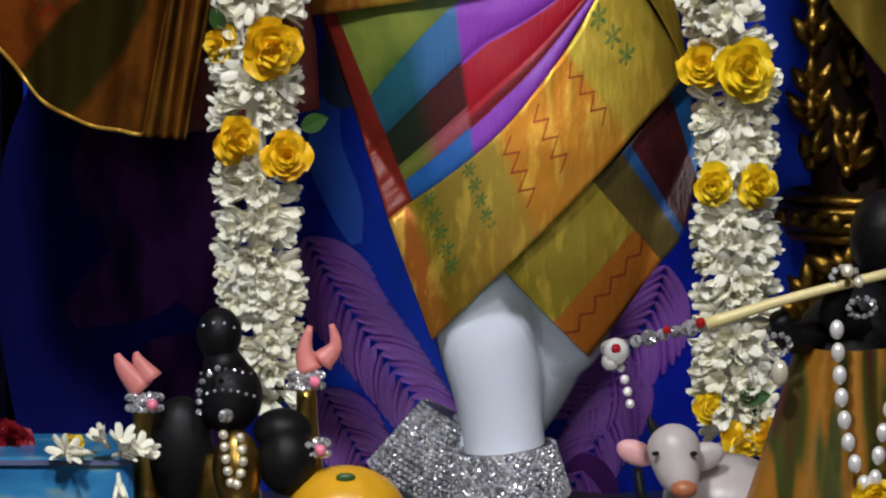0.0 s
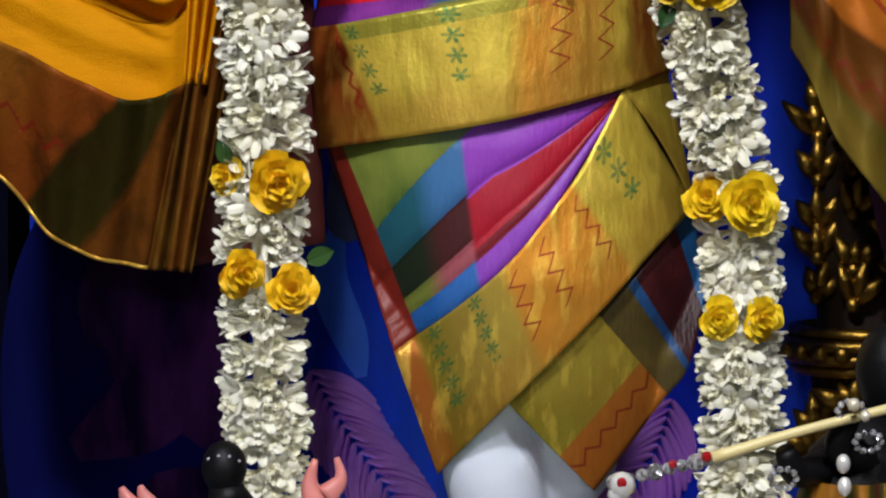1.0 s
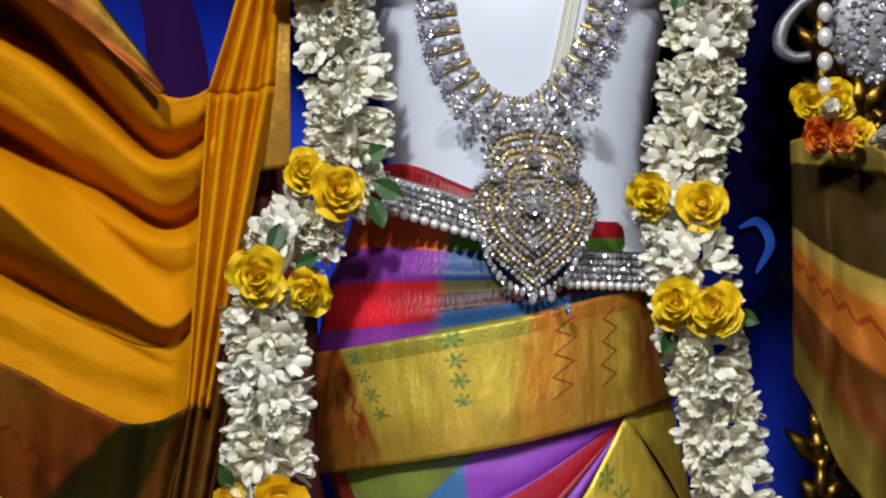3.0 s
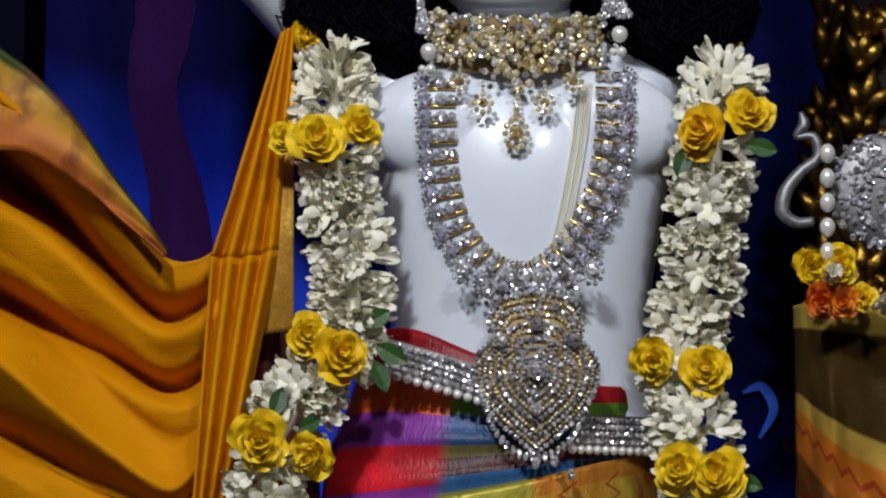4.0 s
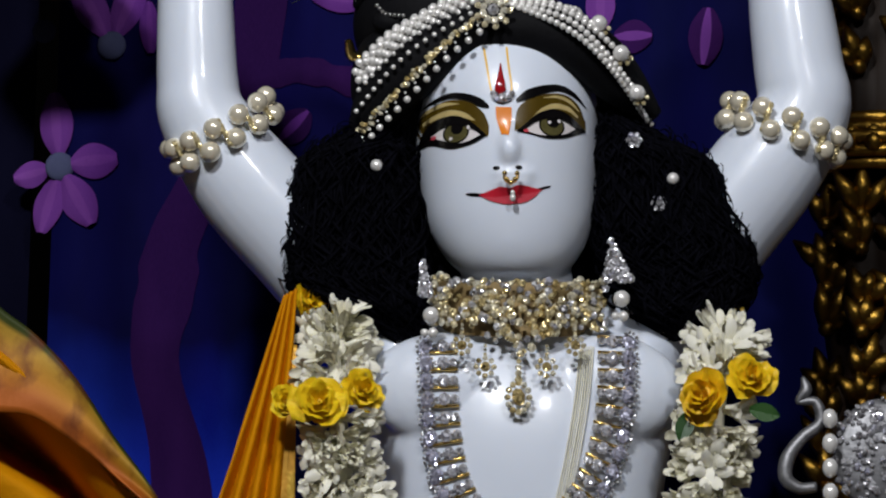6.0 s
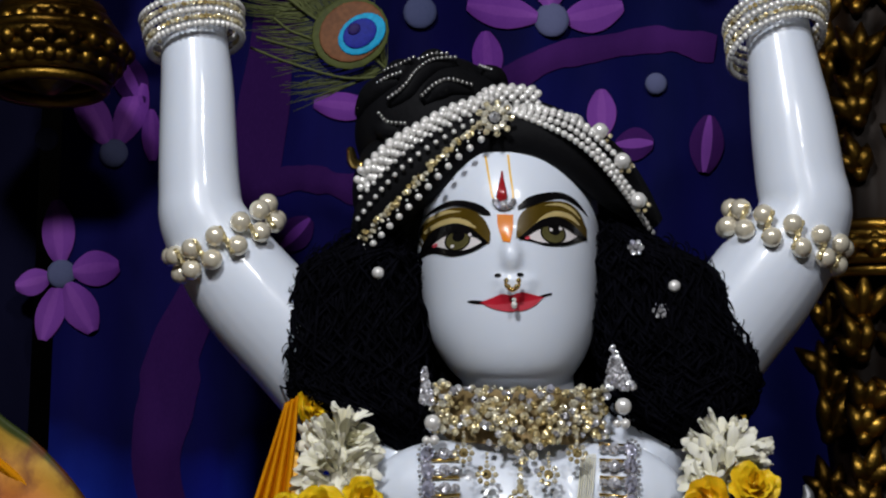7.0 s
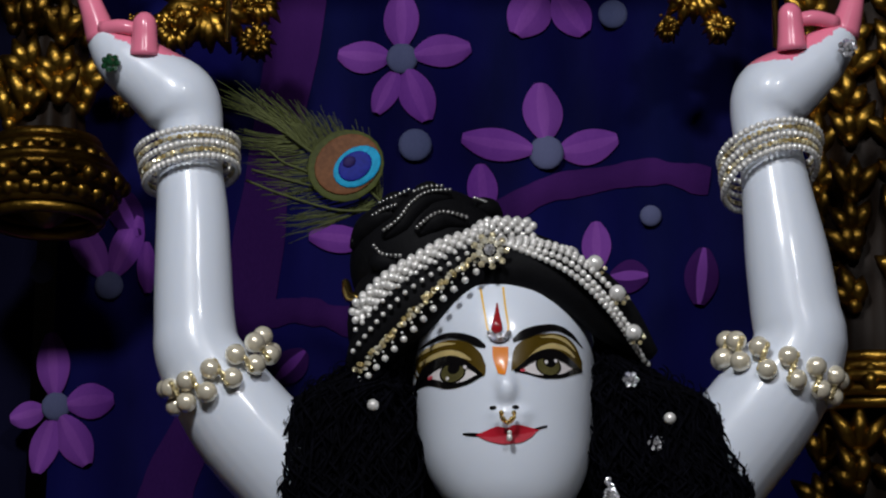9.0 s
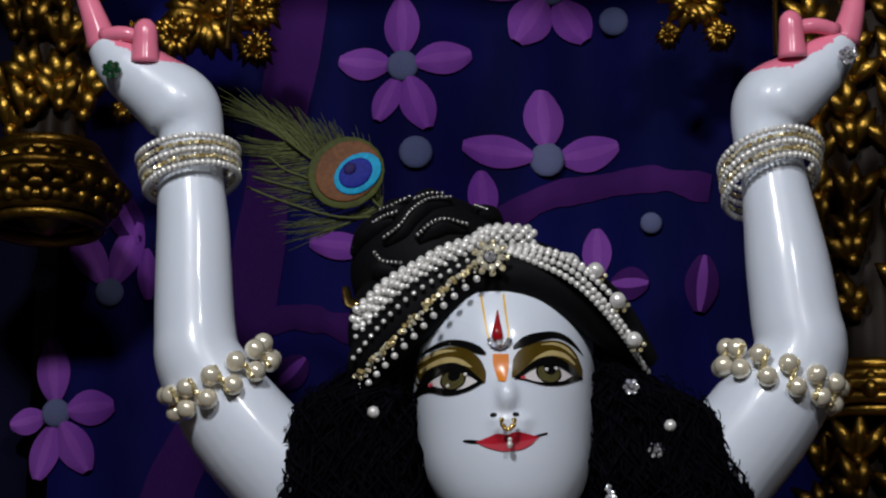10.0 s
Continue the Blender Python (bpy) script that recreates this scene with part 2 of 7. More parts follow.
def skin_y(x, z, default=0.0):
    hit = SKIN.ray_cast(Vector((x, -1, z)), Vector((0, 1, 0)))
    return hit[0].y if hit[0] is not None else default


def patch(bm, outline, mat, lift=0.0006, rows=8):
    """A painted shape: upper and lower edge curves given left to right as (x, z); it lies on the carved face."""
    top, low = (smooth_path(c, 22) for c in outline)
    grid = []
    for k in range(rows + 1):
        f = k / rows
        line = top * (1 - f) + low * f
        grid.append([(x, skin_y(x, z) - lift, z) for x, z in line])
    rings(bm, grid, close=False, mat=mat)


def disc(bm, x, z, rx, rz, mat, lift):
    c = bm.verts.new((x, skin_y(x, z) - lift, z))
    loop = [bm.verts.new((x + rx * math.cos(a), skin_y(x + rx * math.cos(a), z + rz * math.sin(a)) - lift, z + rz * math.sin(a))) for a in np.linspace(0, 2 * math.pi, 20, endpoint=False)]
    for i in range(20):
        bm.faces.new((c, loop[(i + 1) % 20], loop[i])).material_index = mat


# the pink hands: fingers bent over the palm
for f in sbm.faces:
    f.material_index = 0
for sign, pts in ((-1, [((-0.3258, -0.05, 2.498), 0.0155), ((-0.3261, -0.055, 2.534), 0.0125)]), (1, [((0.3346, -0.05, 2.5116), 0.0155), ((0.3325, -0.055, 2.5512), 0.0125)])):
    tube(sbm, [r3(pts[0][0], pts[0][1]), r3(tuple((a + b) / 2 for a, b in zip(pts[0][0], pts[1][0])), 0.0135), r3(pts[1][0], pts[1][1] * 0.95), (pts[1][0][0], pts[1][0][1], pts[1][0][2] + 0.008, 0.006)], 14, 14, mat=1)
tube(sbm, [r3((-0.3298, -0.05, 2.5254), 0.007), r3((-0.3501, -0.05, 2.5294), 0.008), r3((-0.3715, -0.04, 2.5302), 0.008)], 12, 8, mat=1)
tube(sbm, [r3((0.3369, -0.05, 2.5433), 0.007), r3((0.3572, -0.05, 2.5472), 0.008), r3((0.3814, -0.04, 2.5449), 0.008)], 12, 8, mat=1)
tube(sbm, [r3((-0.3714, -0.028, 2.5234), 0.017), r3((-0.3823, -0.03, 2.5533), 0.013), r3((-0.3934, -0.03, 2.581), 0.010), r3((-0.3986, -0.03, 2.5933), 0.005)], 14, 16, mat=1)
tube(sbm, [r3((0.3897, -0.028, 2.5369), 0.017), r3((0.3982, -0.03, 2.5652), 0.013), r3((0.4022, -0.03, 2.5899), 0.010), r3((0.4025, -0.03, 2.6023), 0.005)], 14, 16, mat=1)
for f in sbm.faces:
    if f.material_index == 0:
        c = f.calc_center_median()
        if c.z > 2.50 and f.normal.z > 0.35 and abs(c.x - 0.04) > 0.2 and c.z > 2.50:
            f.material_index = 1

# painted face: lids, eyes, brows, lips, forehead mark
PAINTS = [MARBLE, PINK, LIP, LIP_PINK, INK, EYE_WHITE, IRIS, LID_GOLD, LID_PALE, ORANGE_PAINT, YELLOW_PAINT]
LASH_L = [(-0.048, 2.1547), (-0.0369, 2.1718), (-0.0213, 2.1771), (-0.0063, 2.1766), (0.0081, 2.1687), (0.0219, 2.1555)]
LASH_R = [(0.0519, 2.1592), (0.0613, 2.168), (0.0723, 2.178), (0.0862, 2.1837), (0.1004, 2.1823), (0.1119, 2.1749), (0.1202, 2.1696)]
WHITE_L = [(-0.0317, 2.1615), (-0.0184, 2.1675), (-0.0062, 2.1681), (0.0065, 2.1632), (0.0159, 2.1564)]
WHITE_R = [(0.0586, 2.161), (0.0696, 2.1692), (0.0834, 2.1747), (0.0975, 2.1748), (0.1102, 2.1698)]
# gold lids, with a tan streak below the brow and a pale one above the lashes
patch(sbm, ([(-0.0497, 2.157), (-0.044, 2.1849), (-0.0298, 2.1911), (-0.0132, 2.194), (0.0062, 2.1891), (0.0189, 2.178), (0.0246, 2.1654)],
            [(-0.0497, 2.1536), (-0.0369, 2.17), (-0.0213, 2.175), (-0.0063, 2.1745), (0.0081, 2.167), (0.0219, 2.154), (0.0246, 2.1581)]), 7, 0.0005)
patch(sbm, ([(0.0496, 2.1649), (0.0518, 2.1803), (0.0611, 2.1907), (0.0777, 2.198), (0.0975, 2.2013), (0.1119, 2.1946), (0.1201, 2.1789)],
            [(0.0496, 2.1588), (0.0613, 2.166), (0.0723, 2.176), (0.0862, 2.182), (0.1004, 2.18), (0.1119, 2.173), (0.1202, 2.1680)]), 7, 0.0005)
patch(sbm, ([(-0.041, 2.1782), (-0.0269, 2.1824), (-0.013, 2.1838), (0.0008, 2.1795), (0.0108, 2.1713)],
            [(-0.0398, 2.1748), (-0.0252, 2.1775), (-0.0113, 2.1779), (0.0009, 2.1739), (0.0103, 2.1705)]), 8, 0.0009)
patch(sbm, ([(0.0662, 2.1735), (0.0761, 2.184), (0.089, 2.1904), (0.1032, 2.1892), (0.1125, 2.182)],
            [(0.0670, 2.1725), (0.0778, 2.1801), (0.089, 2.1851), (0.1021, 2.1848), (0.1119, 2.1803)]), 8, 0.0009)
patch(sbm, ([(-0.0446, 2.1854), (-0.0343, 2.1899), (-0.0198, 2.1922), (-0.0048, 2.1890)],
            [(-0.0440, 2.1845), (-0.032, 2.1867), (-0.0186, 2.1885), (-0.0048, 2.1885)]), 8, 0.0009)
patch(sbm, ([(0.0778, 2.1950), (0.0918, 2.1988), (0.1043, 2.1963), (0.1136, 2.1881)],
            [(0.0778, 2.1945), (0.0918, 2.1959), (0.1032, 2.1932), (0.1130, 2.1872)]), 8, 0.0009)
# kohl, white, iris, pupil, spark
patch(sbm, (LASH_L, [(-0.048, 2.1536), (-0.0321, 2.1528), (-0.0125, 2.1452), (0.0067, 2.1471), (0.0219, 2.1544)]), 4, 0.0012)
patch(sbm, (LASH_R, [(0.0519, 2.1586), (0.0641, 2.157), (0.0808, 2.1541), (0.0976, 2.1566), (0.109, 2.162), (0.1202, 2.1685)]), 4, 0.0012)
patch(sbm, (WHITE_L, [(-0.0317, 2.1605), (-0.021, 2.1552), (-0.0098, 2.1503), (0.0039, 2.1507), (0.0159, 2.1558)]), 5, 0.0017)
patch(sbm, (WHITE_R, [(0.0586, 2.1604), (0.0724, 2.1571), (0.0863, 2.1576), (0.1004, 2.1617), (0.1102, 2.1692)]), 5, 0.0017)
for ex, ez in ((-0.0075, 2.1605), (0.0858, 2.1672)):
    disc(sbm, ex, ez, 0.0128, 0.0108, 4, 0.0020)
    disc(sbm, ex, ez, 0.0112, 0.0095, 6, 0.0023)
    disc(sbm, ex + 0.001, ez + 0.004, 0.0060, 0.0058, 4, 0.0026)
# rosy inner corners
for ex, ez in ((-0.0295, 2.1598), (0.0605, 2.1602)):
    disc(sbm, ex, ez, 0.0026, 0.0018, 3, 0.0021)
# heavy upper lash line that covers the top of the iris
patch(sbm, (LASH_L, [(-0.048, 2.1538), (-0.0330, 2.1622), (-0.0184, 2.1672), (-0.0062, 2.1678), (0.0065, 2.1628), (0.0219, 2.1550)]), 4, 0.0032)
patch(sbm, (LASH_R, [(0.0519, 2.1587), (0.0600, 2.1618), (0.0696, 2.1688), (0.0834, 2.1742), (0.0975, 2.1742), (0.1095, 2.1695), (0.1202, 2.1688)]), 4, 0.0032)
# white dots: glints of light painted onto the eyes
for ex, ez in ((0.0045, 2.1640), (-0.0125, 2.1548), (0.0930, 2.1725), (0.0835, 2.1700)):
    disc(sbm, ex, ez, 0.0017, 0.0017, 5, 0.0038)
# brows
patch(sbm, ([(-0.0424, 2.1920), (-0.0271, 2.1984), (-0.0132, 2.2009), (0.0033, 2.1979), (0.0172, 2.1916), (0.0244, 2.1845)],
            [(-0.0420, 2.1913), (-0.026, 2.194), (-0.0121, 2.1950), (0.0034, 2.1908), (0.0156, 2.1838), (0.0240, 2.1823)]), 4, 0.0014)
patch(sbm, ([(0.0506, 2.1912), (0.0611, 2.201), (0.0777, 2.2073), (0.0946, 2.2101), (0.109, 2.2054), (0.1208, 2.1940)],
            [(0.0510, 2.1878), (0.0639, 2.1922), (0.0794, 2.1994), (0.0946, 2.2036), (0.1078, 2.2004), (0.1206, 2.1932)]), 4, 0.0014)
# lips with dark corners
patch(sbm, ([(0.0029, 2.1006), (0.010, 2.1004), (0.024, 2.0984)], [(0.0029, 2.0990), (0.010, 2.0968), (0.024, 2.0955)]), 4, 0.0006)
patch(sbm, ([(0.0654, 2.1015), (0.0767, 2.1062), (0.085, 2.1088)], [(0.0654, 2.0992), (0.0767, 2.1036), (0.085, 2.1066)]), 4, 0.0006)
patch(sbm, ([(0.0155, 2.0978), (0.0263, 2.1015), (0.0361, 2.1047), (0.0454, 2.1033), (0.0535, 2.1062), (0.0646, 2.1055), (0.0767, 2.1034)],
            [(0.0155, 2.0970), (0.0319, 2.0948), (0.0455, 2.0964), (0.0592, 2.0978), (0.0767, 2.1026)]), 2, 0.0011)
patch(sbm, ([(0.0182, 2.0964), (0.0319, 2.0950), (0.0455, 2.0966), (0.0592, 2.0980), (0.0745, 2.102)],
            [(0.0182, 2.0960), (0.0265, 2.0918), (0.0374, 2.0888), (0.0456, 2.0883), (0.0593, 2.0902), (0.0691, 2.0956), (0.0746, 2.1015)]), 3, 0.0012)
for nx, nz in ((0.0321, 2.1229), (0.0539, 2.1235)):
    disc(sbm, nx, nz, 0.0034, 0.0022, 4, 0.0008)
# forehead lines and drop
patch(sbm, ([(0.0178, 2.2450), (0.0211, 2.224), (0.0246, 2.2032), (0.0279, 2.1945)],
            [(0.0198, 2.2450), (0.0231, 2.224), (0.0266, 2.2032), (0.0299, 2.1945)]), 10, 0.0008, 1)
patch(sbm, ([(0.0400, 2.2455), (0.0423, 2.2237), (0.0452, 2.2031), (0.0436, 2.1944)],
            [(0.0420, 2.2455), (0.0443, 2.2237), (0.0472, 2.2031), (0.0456, 2.1944)]), 10, 0.0008, 1)
patch(sbm, ([(0.0309, 2.1832), (0.0316, 2.1718), (0.0366, 2.1558)],
            [(0.0463, 2.1827), (0.0463, 2.1695), (0.0436, 2.1542)]), 9, 0.0012, 4)
statue = finish("statue", sbm, PAINTS)
tagged(statue, "white marble statue with raised arms and painted features, on the altar", "statue")


# ---- backdrop curtain ----
def curtain_y(x, z):
    """Soft hanging folds."""
    return 0.42 + 0.012 * math.sin(x * 19 + 0.6 * math.sin(z * 1.7)) + 0.006 * math.sin(x * 47 + 1.3 + 0.8 * math.sin(z * 2.3)) + 0.006 * noise.noise((x * 5, z * 1.2, 0.3))


def satin(name, dark, light, rough=0.38, scale=5):
    m, t, b = shader(name, rough + 0.3, Specular_IOR_Level=0.03)
    n = grain(t, scale, 4, stretch=(1, 1, 0.3))
    w = grain(t, 900, 1, stretch=(1, 1, 0.2))
    t.links.new(mix(t, 0.12, ramp(t, n, [(0.38, dark), (0.64, light)]), ramp(t, w, [(0.3, dark), (0.7, light)])), b.inputs["Base Color"])
    bump(t, b, w, 0.15, 0.0006)
    return m


BLUE_SATIN = satin("blue_satin", (0.006, 0.016, 0.45), (0.03, 0.10, 1.0))
# royal blue turns night blue upward and rightward: shade under the canopy, painted in
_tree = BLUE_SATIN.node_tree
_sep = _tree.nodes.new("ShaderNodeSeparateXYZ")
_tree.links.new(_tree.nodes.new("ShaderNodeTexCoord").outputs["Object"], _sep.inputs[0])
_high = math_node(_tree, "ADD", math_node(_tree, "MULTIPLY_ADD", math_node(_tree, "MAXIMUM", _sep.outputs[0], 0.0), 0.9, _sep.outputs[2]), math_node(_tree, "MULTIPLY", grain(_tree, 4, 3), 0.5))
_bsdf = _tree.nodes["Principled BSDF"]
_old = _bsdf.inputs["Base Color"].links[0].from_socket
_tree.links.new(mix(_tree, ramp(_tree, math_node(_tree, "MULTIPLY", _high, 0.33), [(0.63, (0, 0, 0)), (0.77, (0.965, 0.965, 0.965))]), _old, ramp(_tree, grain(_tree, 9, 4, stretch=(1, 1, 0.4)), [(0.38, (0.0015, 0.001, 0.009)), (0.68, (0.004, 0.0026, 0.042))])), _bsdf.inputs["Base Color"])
PURPLE_PRINT = satin("purple_applique", (0.10, 0.022, 0.20), (0.24, 0.07, 0.38), 0.6)
FEATHER_PRINT = satin("lilac_purple_applique", (0.22, 0.06, 0.50), (0.50, 0.17, 0.85), 0.6, 14)
PALE_PETAL = satin("pale_purple_applique", (0.12, 0.028, 0.22), (0.29, 0.09, 0.43), 0.6)
DUSKY_PRINT = satin("dusky_violet_applique", (0.006, 0.003, 0.025), (0.075, 0.02, 0.11), 0.6, 22)
NAVY_PATCH = satin("navy_patch", (0.003, 0.004, 0.045), (0.007, 0.010, 0.14), 0.6)
VIOLET_PRINT = satin("violet_applique", (0.020, 0.005, 0.05), (0.06, 0.014, 0.12), 0.6)
LILAC_PRINT = satin("lilac_applique", (0.05, 0.06, 0.13), (0.13, 0.14, 0.26), 0.6)
SKY_PRINT = satin("sky_blue_applique", (0.03, 0.12, 0.8), (0.10, 0.26, 1.0), 0.5)
DARK_CLOTH = satin("dark_navy_cloth", (0.002, 0.002, 0.008), (0.006, 0.006, 0.02), 0.7)


def sheet(bm, x0, x1, z0, z1, nx, nz, depth, mat=0):
    rings(bm, [[(x, depth(x, z), z) for x in np.linspace(x0, x1, nx)] for z in np.linspace(z1, z0, nz)], close=False, mat=mat)


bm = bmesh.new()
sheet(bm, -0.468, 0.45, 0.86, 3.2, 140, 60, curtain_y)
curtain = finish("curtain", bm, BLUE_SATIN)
tagged(curtain, "blue satin backdrop curtain with purple flower and feather applique", "curtain", kind="structure")
bm = bmesh.new()
sheet(bm, -1.4, -0.5, 0.86, 3.2, 50, 20, lambda x, z: curtain_y(x, z) + 0.04)
tagged(finish("dark_curtain", bm, DARK_CLOTH), "near-black side curtain beside the blue one", "curtain", kind="structure")
bm = bmesh.new()
sheet(bm, 0.44, 1.4, 0.86, 3.2, 50, 20, lambda x, z: curtain_y(x, z) + 0.05)
tagged(finish("dark_curtain", bm, DARK_CLOTH), "near-black side curtain beside the blue one", "curtain", kind="structure")


def blade(bm, a, b, width, lift=0.004, bend=0.0, tip=0.15):
    """A leaf-shaped piece of cloth from a to b (x, z), sewn to the curtain."""
    a, b = Vector(a), Vector(b)
    d = b - a
    s = Vector((-d.y, d.x)).normalized()
    rows = []
    for f in np.linspace(0, 1, 12):
        w = width * (math.sin(math.pi * (f * (1 - tip) + tip * 0.5)) ** 0.8)
        c = a + d * float(f) + s * float(bend * math.sin(math.pi * f))
        rows.append([(c.x + s.x * k * w, curtain_y(c.x + s.x * k * w, c.y + s.y * k * w) - lift - 0.004 * (1 - k * k), c.y + s.y * k * w) for k in (-1, -0.7, -0.3, 0, 0.3, 0.7, 1)])
    rings(bm, rows, close=False)
    bm.faces.index_update()
    for f in bm.faces:
        if f.index % 6 in (2, 3):
            f.material_index = 1


def flower(centre, petals, heart=0.017, material=PURPLE_PRINT, lift=0.004):
    """Petals as (angle in degrees, length, half width)."""
    for angle, length, width in petals:
        bm = bmesh.new()
        d = Vector((math.cos(radians(angle)), math.sin(radians(angle))))
        c = Vector(centre)
        blade(bm, c + d * heart * 0.8, c + d * length, width, lift)
        part("petal", bm, [material, PALE_PETAL], curtain)
    bm = bmesh.new()
    ball(bm, (centre[0], curtain_y(*centre) - 0.006, centre[1]), (heart, 0.006, heart), u=14, v=8)
    part("flower_centre", bm, LILAC_PRINT, curtain)


flower((-0.4603, 2.2294), [(97, 0.088, 0.020), (10, 0.066, 0.021), (300, 0.078, 0.020), (255, 0.078, 0.018), (190, 0.056, 0.016)])
flower((0.0981, 2.5446), [(95, 0.085, 0.024), (172, 0.10, 0.020), (12, 0.085, 0.022)], 0.021)
flower((-0.0724, 2.65), [(92, 0.085, 0.021), (170, 0.077, 0.02), (15, 0.083, 0.02), (292, 0.082, 0.021), (245, 0.07, 0.016)], 0.019)
flower((-0.0555, 2.5435), [], 0.020)
flower((-0.406, 2.3731), [(120, 0.088, 0.019), (70, 0.09, 0.018)], 0.017)
flower((-0.4854, 2.3912), [], 0.014)
flower((0.101, 2.7574), [(240, 0.08, 0.026), (305, 0.075, 0.024), (185, 0.09, 0.014)], 0.02)
flower((0.1764, 2.7163), [], 0.018, VIOLET_PRINT)
flower((0.2187, 2.4636), [], 0.013)
for a, b, w in (((-0.1094, 2.4327), (-0.1772, 2.4388), 0.017), ((0.021, 2.5279), (0.0261, 2.4683), 0.018), ((0.1563, 2.4629), (0.1576, 2.4051), 0.017),
                ((0.1727, 2.3952), (0.2152, 2.3923), 0.02), ((-0.1787, 2.3005), (-0.2136, 2.2667), 0.02), ((-0.4073, 2.4943), (-0.3754, 2.4331), 0.02),
                ((-0.3654, 2.4265), (-0.3613, 2.3655), 0.012), ((0.2808, 2.4269), (0.2738, 2.3592), 0.02)):
    bm = bmesh.new()
    blade(bm, a, b, w)
    part("petal", bm, [PURPLE_PRINT, PALE_PETAL] if w < 0.0195 else [VIOLET_PRINT, PURPLE_PRINT], curtain)
# twisting stems
for pts, w in (([(-0.1928, 2.8025), (-0.2029, 2.6741), (-0.2298, 2.4987), (-0.2458, 2.3692), (-0.2844, 2.246), (-0.3268, 2.1532), (-0.3354, 2.0919), (-0.3459, 2.0103), (-0.3178, 1.901), (-0.3022, 1.7733)], 0.030),
               ([(-0.2609, 2.333), (-0.1961, 2.3506), (-0.1175, 2.3346)], 0.016),
               ([(0.0445, 2.4685), (0.1168, 2.507), (0.2156, 2.5183), (0.2881, 2.5088)], 0.016)):
    bm = bmesh.new()
    p = smooth_path(pts, 60)
    rows = []
    for i, c in enumerate(p):
        d = p[min(i + 1, 59)] - p[max(i - 1, 0)]
        s = np.array((-d[1], d[0])) / np.linalg.norm(d) * w * (1 + 0.10 * math.sin(i * 0.37) + 0.12 * noise.noise((i * 0.3, w * 90, 0)))
        rows.append([(c[0] + s[0] * k, curtain_y(c[0] + s[0] * k, c[1] + s[1] * k) - 0.002 - 0.004 * (1 - k * k), c[1] + s[1] * k) for k in (-1, -0.6, -0.2, 0.2, 0.6, 1)])
    rings(bm, rows, close=False)
    part("stem", bm, VIOLET_PRINT, curtain)


# ---- clothes on the statue ----
HIP = np.array([  # height, middle, half width
    (1.072, 0.090, 0.098), (1.174, 0.093, 0.134), (1.225, 0.092, 0.148), (1.292, 0.086, 0.168), (1.375, 0.063, 0.176), (1.419, 0.049, 0.179), (1.480, 0.038, 0.175), (1.541, 0.032, 0.170), (1.596, 0.029, 0.161), (1.652, 0.037, 0.145), (1.697, 0.046, 0.131), (1.724, 0.048, 0.128)])


def hip(z):
    return np.interp(z, HIP[:, 0], HIP[:, 1]), np.interp(z, HIP[:, 0], HIP[:, 2]) * 1.02


def front_y(x, z, layer=0.0):
    mid, half = hip(z)
    s = (x - mid) / half
    k = min(1, max(0, (1.44 - z) / 0.30))
    deep = 0.66 * half + 0.030 * k * k * (3 - 2 * k)
    return 0.01 - deep * math.sqrt(max(0.03 + 0.42 * min(1, max(0, (1.34 - z) / 0.12)), 1 - s * s)) - layer


def panel(name, top, low, layer, material, parent, label="", nu=60, nv=24, fold=None):
    """A draped cloth between two edges, given from left to right as (x, z)."""
    a, b = smooth_path(top, nu), smooth_path(low, nu)
    bm = bmesh.new()
    uv = bm.loops.layers.uv.new("UVMap")
    grid, tags = [], {}
    for j in range(nv):
        v = j / (nv - 1)
        row = []
        for i in range(nu):
            x, z = a[i] * (1 - v) + b[i] * v
            u = i / (nu - 1)
            y = front_y(x, z, layer) - (fold(u, v) if fold else 0) - 0.002 * noise.noise((x * 22, z * 22, layer * 50))
            vert = bm.verts.new((x, y, z))
            tags[vert] = (u, v)
            row.append(vert)
        grid.append(row)
    for r, s in zip(grid, grid[1:]):
        for i in range(nu - 1):
            f = bm.faces.new((r[i], r[i + 1], s[i + 1], s[i]))
            for loop in f.loops:
                loop[uv].uv = tags[loop.vert]
    ob = part(name, bm, material, parent, label)
    sol = ob.modifiers.new("thickness", "SOLIDIFY")
    sol.thickness, sol.offset = 0.0022, 0.0
    return ob


